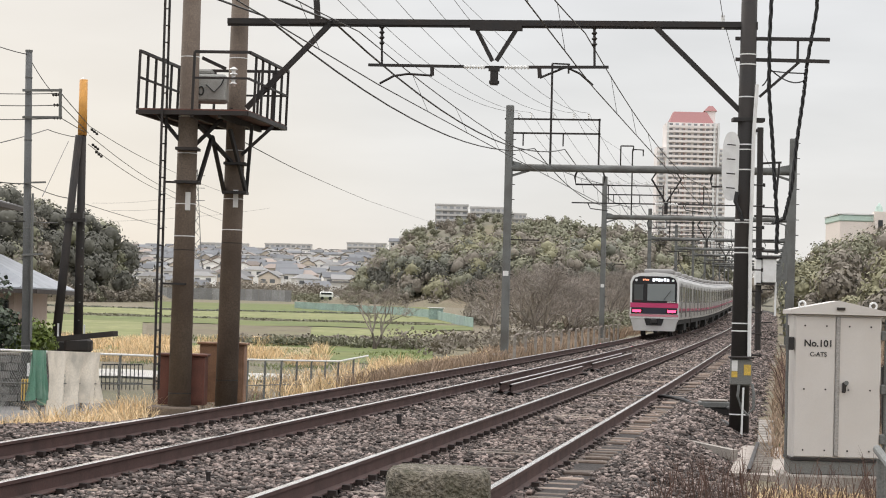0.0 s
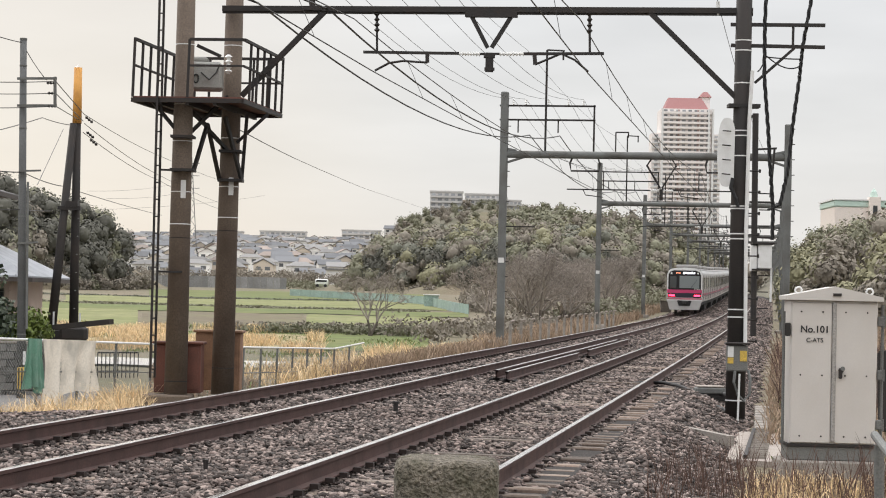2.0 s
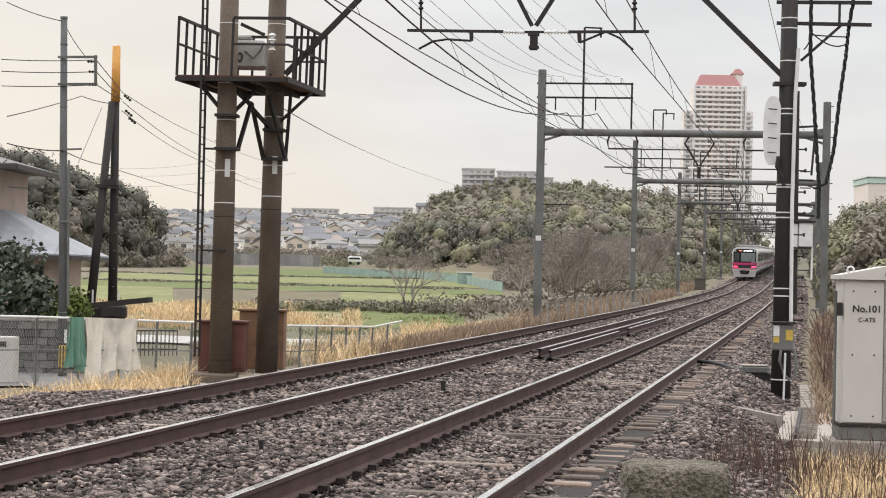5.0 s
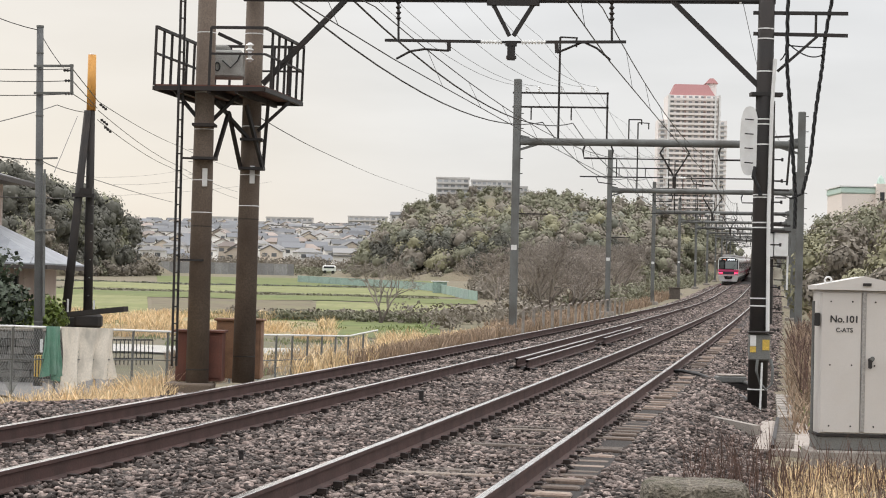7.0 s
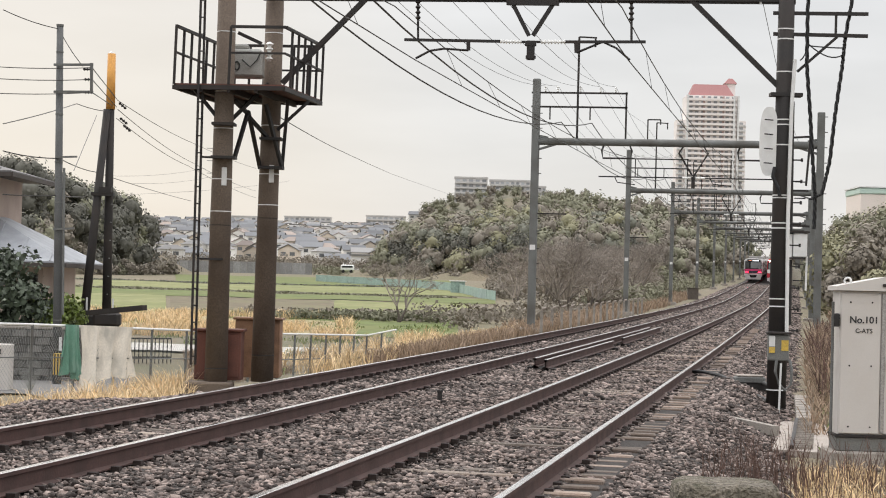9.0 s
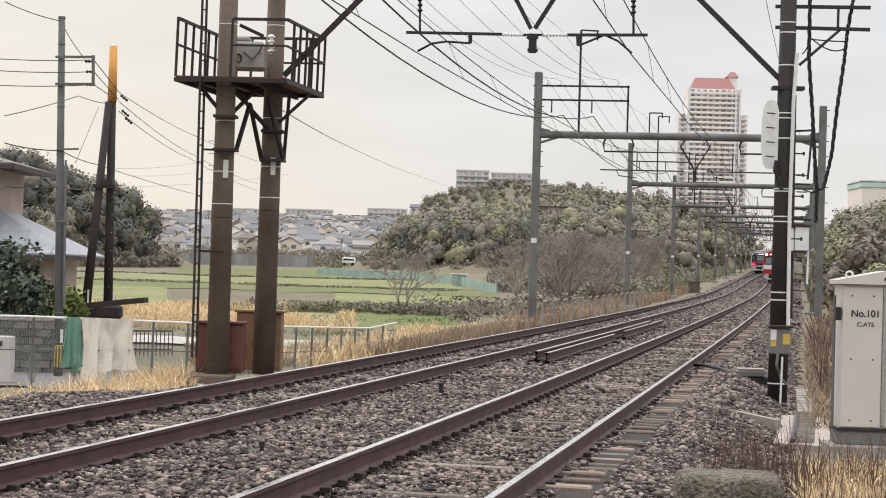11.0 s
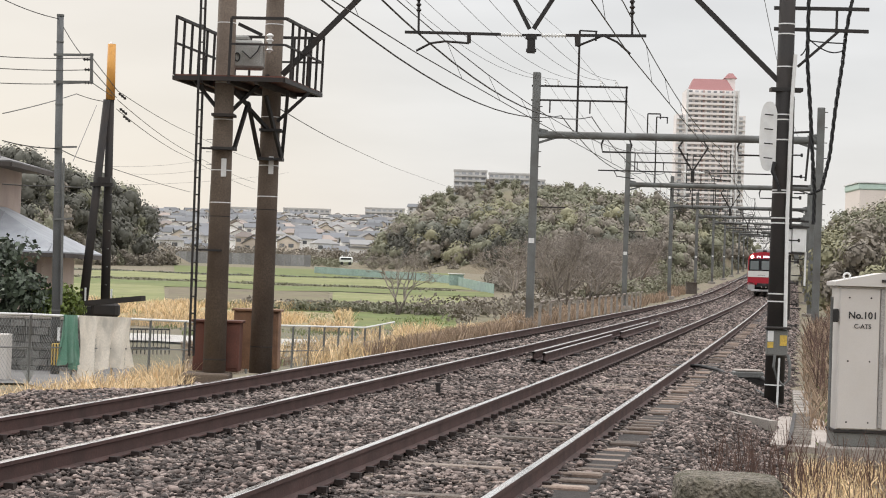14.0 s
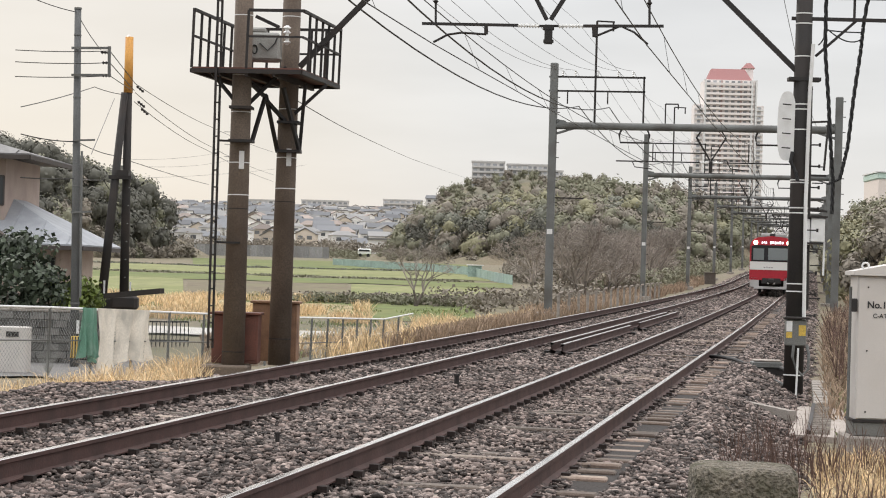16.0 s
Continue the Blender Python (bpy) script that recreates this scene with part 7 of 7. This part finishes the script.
def carriage(label, group, body, band, roofm, band_z, doorm):
    """One carriage, its middle at rail level in its own origin."""
    t = thing("train_carriage", Matrix(), label, "train carriage", group)
    part("body", Shape().prism(SECTION, -HALF, HALF), body, t)
    part("roof", Shape().prism([(-1.1, 3.36), (-1.0, 3.44), (-0.6, 3.50), (0, 3.53), (0.6, 3.50), (1.0, 3.44), (1.1, 3.36)], -HALF + 0.1, HALF - 0.1), roofm, t, "ribbed roof")
    for y in (-4.2, 4.2):
        part("air_conditioner", Shape().box((0, y, 3.62), (1.6, 3.2, 0.28), bevel=0.08), M_roofg, t)
    part("underframe", Shape().box((0, 0, 0.82), (2.5, 2 * HALF - 0.2, 0.26)).box((0.3, 1.2, 0.52), (1.9, 3.2, 0.45)).box((-0.2, -2.2, 0.52), (1.9, 2.6, 0.45)), M_under, t)
    for y in (-6.1, 6.1):
        b = part("bogie", Shape().box((0, y, 0.5), (2.1, 2.9, 0.22)).box((0.98, y, 0.55), (0.16, 3.0, 0.2)).box((-0.98, y, 0.55), (0.16, 3.0, 0.2)), M_under, t)
        for e in (-1.05, 1.05):
            for x in (-0.75, 0.75):
                part("wheel", Shape().tube([(x - 0.06, y + e, 0.43), (x + 0.06, y + e, 0.43)], 0.42, 16), M_under, b)
    for sx in (-1, 1):
        x = sx * (W2 + 0.004)
        for z, h, m in band_z:
            part("band", Shape().box((x, 0, z), (0.012, 2 * HALF - 0.02, h)), m, t)
        for y in (-5.9, 0.0, 5.9):
            d = part("door", Shape().box((x, y, 2.02), (0.03, 1.36, 1.9)), doorm, t, "sliding double door")
            part("door_gap", Shape().box((x + sx * 0.016, y, 2.02), (0.01, 0.03, 1.9)).box((x + sx * 0.016, y - 0.69, 2.02), (0.012, 0.03, 1.9)).box((x + sx * 0.016, y + 0.69, 2.02), (0.012, 0.03, 1.9)), M_under, d)
            for e in (-0.34, 0.34):
                part("door_window", Shape().box((x + sx * 0.017, y + e, 2.4), (0.012, 0.46, 0.8), bevel=0.002), M_trainglass, d)
        for y in (-3.6, -2.3, 2.3, 3.6, -7.75, 7.75):
            part("window", Shape().box((x, y, 2.36), (0.024, 1.16 if abs(y) < 5 else 0.7, 0.86)), M_trainglass, t)
    part("gangway", Shape().box((0, HALF + 0.2, 2.0), (1.2, 0.5, 2.1)), M_under, t)
    return t


def bars(parent, x0, x1, y, z, h, m, n, name="sign_bars"):
    s = Shape()
    w = (x1 - x0) / n
    for i in range(n):
        s.box((x0 + w * (i + 0.5), y, z + (0.02 if i % 3 == 1 else 0)), (w * 0.7, 0.01, h * (0.8 if i % 2 else 1.0)))
    return part(name, s, m, parent, "plain bars of lit lettering")


def silver_front(t):
    y = -HALF
    part("front_shell", Shape().prism([(-1.33, 1.0), (-1.33, 3.0), (-1.2, 3.3), (-0.9, 3.45), (0, 3.52), (0.9, 3.45), (1.2, 3.3), (1.33, 3.0), (1.33, 1.0)], y - 0.16, y), M_paint_white, t, "white-rimmed cab front")
    part("front_mask", Shape().prism([(-1.22, 1.85), (-1.22, 2.95), (-1.1, 3.2), (-0.8, 3.3), (0.8, 3.3), (1.1, 3.2), (1.22, 2.95), (1.22, 1.85)], y - 0.2, y - 0.15), M_mask, t, "glossy black window mask")
    # Large windscreen's grey is a sky reflection held in the base colour.
    part("windscreen", Shape().box((0.36, y - 0.21, 2.42), (1.5, 0.03, 0.92), bevel=0.01), mat("reflection_grey_windscreen", (0.20, 0.22, 0.22), 0.12, bump=0, var=0.1), t, "large windscreen with the sky's reflection as grey colour")
    part("windscreen", Shape().box((-0.86, y - 0.21, 2.4), (0.5, 0.03, 0.86), bevel=0.01), M_trainglass, t, "narrow side windscreen")
    part("wiper", Shape().bar((0.5, y - 0.24, 2.0), (0.9, y - 0.24, 2.55), 0.03), M_black, t)
    part("band", Shape().box((0, y - 0.17, 1.72), (2.62, 0.04, 0.26)), M_pink, t, "magenta band")
    part("band", Shape().box((0, y - 0.17, 1.42), (2.5, 0.05, 0.34)), M_navy, t, "dark navy band")
    part("band", Shape().box((0, y - 0.17, 1.16), (2.62, 0.04, 0.12)), M_fade, t, "faded pink band")
    for x in (-0.95, 0.95):
        l = part("lamp_cluster", Shape().box((x, y - 0.19, 1.4), (0.62, 0.05, 0.24), bevel=0.01), M_mask, t)
        part("tail_lamp", Shape().box((x, y - 0.225, 1.4), (0.46, 0.03, 0.13), bevel=0.01), M_tail, l, "lit red tail lamp")
    bars(t, -0.14, 0.8, y - 0.21, 3.1, 0.17, M_led, 6)
    bars(t, -0.65, -0.3, y - 0.21, 3.1, 0.09, M_ledo, 4)
    for x in (-1.0, 1.0):
        part("marker_lamp", Shape().tube([(x, y - 0.19, 3.08), (x, y - 0.22, 3.08)], 0.07, 10), M_cer, t)
    bars(t, 0.7, 1.15, y - 0.215, 1.9, 0.07, M_whitep, 4, "number_bars")
    part("skirt", Shape().prism([(-1.3, 1.0), (1.3, 1.0), (1.1, 0.32), (-1.1, 0.32)], y - 0.12, y + 0.8), M_steel, t, "silver lower skirt")
    cp = part("coupler_box", Shape().prism([(-0.55, 1.02), (0.55, 1.02), (0.42, 0.62), (-0.42, 0.62)], y - 0.16, y - 0.1), M_mask, t)
    part("coupler", Shape().box((0, y - 0.4, 0.85), (0.3, 0.6, 0.22), bevel=0.04), M_under, cp)


def red_front(t):
    y = -HALF
    part("front_shell", Shape().prism([(-1.33, 0.85), (-1.33, 2.95), (-1.2, 3.25), (-0.85, 3.45), (0, 3.55), (0.85, 3.45), (1.2, 3.25), (1.33, 2.95), (1.33, 0.85)], y - 0.14, y), M_redp, t, "red cab front")
    part("front_mask", Shape().prism([(-1.24, 1.98), (-1.24, 2.9), (-1.0, 2.98), (1.0, 2.98), (1.24, 2.9), (1.24, 1.98)], y - 0.18, y - 0.13), M_mask, t, "black window band")
    # Both windscreens: reflected sky painted in as grey.
    part("windscreen", Shape().box((0.45, y - 0.19, 2.44), (1.35, 0.03, 0.72), bevel=0.01), mat("reflection_grey_windscreen", (0.20, 0.22, 0.22), 0.12, bump=0, var=0.1), t, "large windscreen with the sky's reflection as grey colour")
    part("windscreen", Shape().box((-0.8, y - 0.19, 2.42), (0.66, 0.03, 0.7), bevel=0.01), mat("reflection_grey_windscreen", (0.17, 0.19, 0.19), 0.12, bump=0, var=0.1), t, "side windscreen with the sky's reflection as grey colour")
    part("band", Shape().box((0, y - 0.15, 1.72), (2.62, 0.04, 0.5)), M_whitep, t, "broad white band")
    for x in (-1.0, 1.0):
        part("headlamp", Shape().tube([(x, y - 0.12, 3.13), (x, y - 0.19, 3.13)], 0.13, 14), M_headlamp, t, "lit warm white headlamp")
    bars(t, -0.65, -0.3, y - 0.15, 3.13, 0.14, M_led, 3)
    bars(t, -0.15, 0.7, y - 0.15, 3.13, 0.17, M_led, 6)
    bars(t, -0.5, 0.1, y - 0.175, 1.62, 0.07, M_roofg, 4, "number_bars")
    for x in (-1.02, 1.02):
        part("skirt", Shape().box((x, y - 0.08, 0.72), (0.56, 0.12, 0.62), bevel=0.03), M_steel, t, "grey corner skirt")
    part("plough", Shape().box((0, y - 0.05, 0.38), (2.1, 0.2, 0.16), bevel=0.02), M_steel, t, "silver rail guard")
    cp = part("coupler_box", Shape().box((0, y - 0.1, 0.8), (1.2, 0.12, 0.4), bevel=0.05), M_under, t)
    part("coupler", Shape().box((0, y - 0.35, 0.8), (0.34, 0.6, 0.3), bevel=0.06), M_under, cp)
    bars(cp, -0.25, 0.25, y - 0.18, 0.66, 0.1, M_whitep, 3, "plate_bars")
    part("horn_box", Shape().box((0, y + 0.5, 3.62), (0.35, 0.4, 0.16), bevel=0.04), M_under, t)


STEP = 18.2
SILVER = [carriage("stainless steel commuter carriage with magenta and navy bands", "departing train", M_steel, M_pink, M_roofg, ((1.5, 0.14, M_pink), (1.38, 0.08, M_navy)), M_steel)]
RED = [carriage("deep red commuter carriage with a broad white band", "approaching train", M_redp, M_whitep, M_roofg, ((1.72, 0.5, M_whitep),), M_redp)]
for i in range(7):
    SILVER.append(copy_thing(SILVER[0], Matrix()))
    RED.append(copy_thing(RED[0], Matrix()))
silver_front(SILVER[0])
red_front(RED[0])
for i in (1, 4, 6):
    for cars in (SILVER, RED):
        part("pantograph", Shape().bar((-0.6, -1.0, 3.75), (0, 0.6, 4.6), 0.05).bar((0.6, -1.0, 3.75), (0, 0.6, 4.6), 0.05).bar((0, 0.6, 4.6), (0, -0.6, 5.3), 0.05).bar((-0.8, -0.6, 5.32), (0.8, -0.6, 5.32), 0.06), M_under, cars[i])
SILVER[0]["label"] = "stainless steel rear carriage with lit red tail lamps"
RED[0]["label"] = "deep red leading carriage with lit headlamps and white band"

lay_sleepers(track_near, 0, 0.5, 1)
lay_sleepers(track_far, FAR, 0.7, 2)


def motions():
    ts = [0.5 * i for i in range(33)]
    for i, car in enumerate(SILVER):
        walk(car, [(t, track_pose(119 + 23.0 * t + HALF + STEP * i, FAR, 0.026)) for t in ts])
    for i, car in enumerate(RED):
        walk(car, [(t, track_pose(134 + 22.7 * (16 - t) + HALF + STEP * i, 0)) for t in ts])


motions()
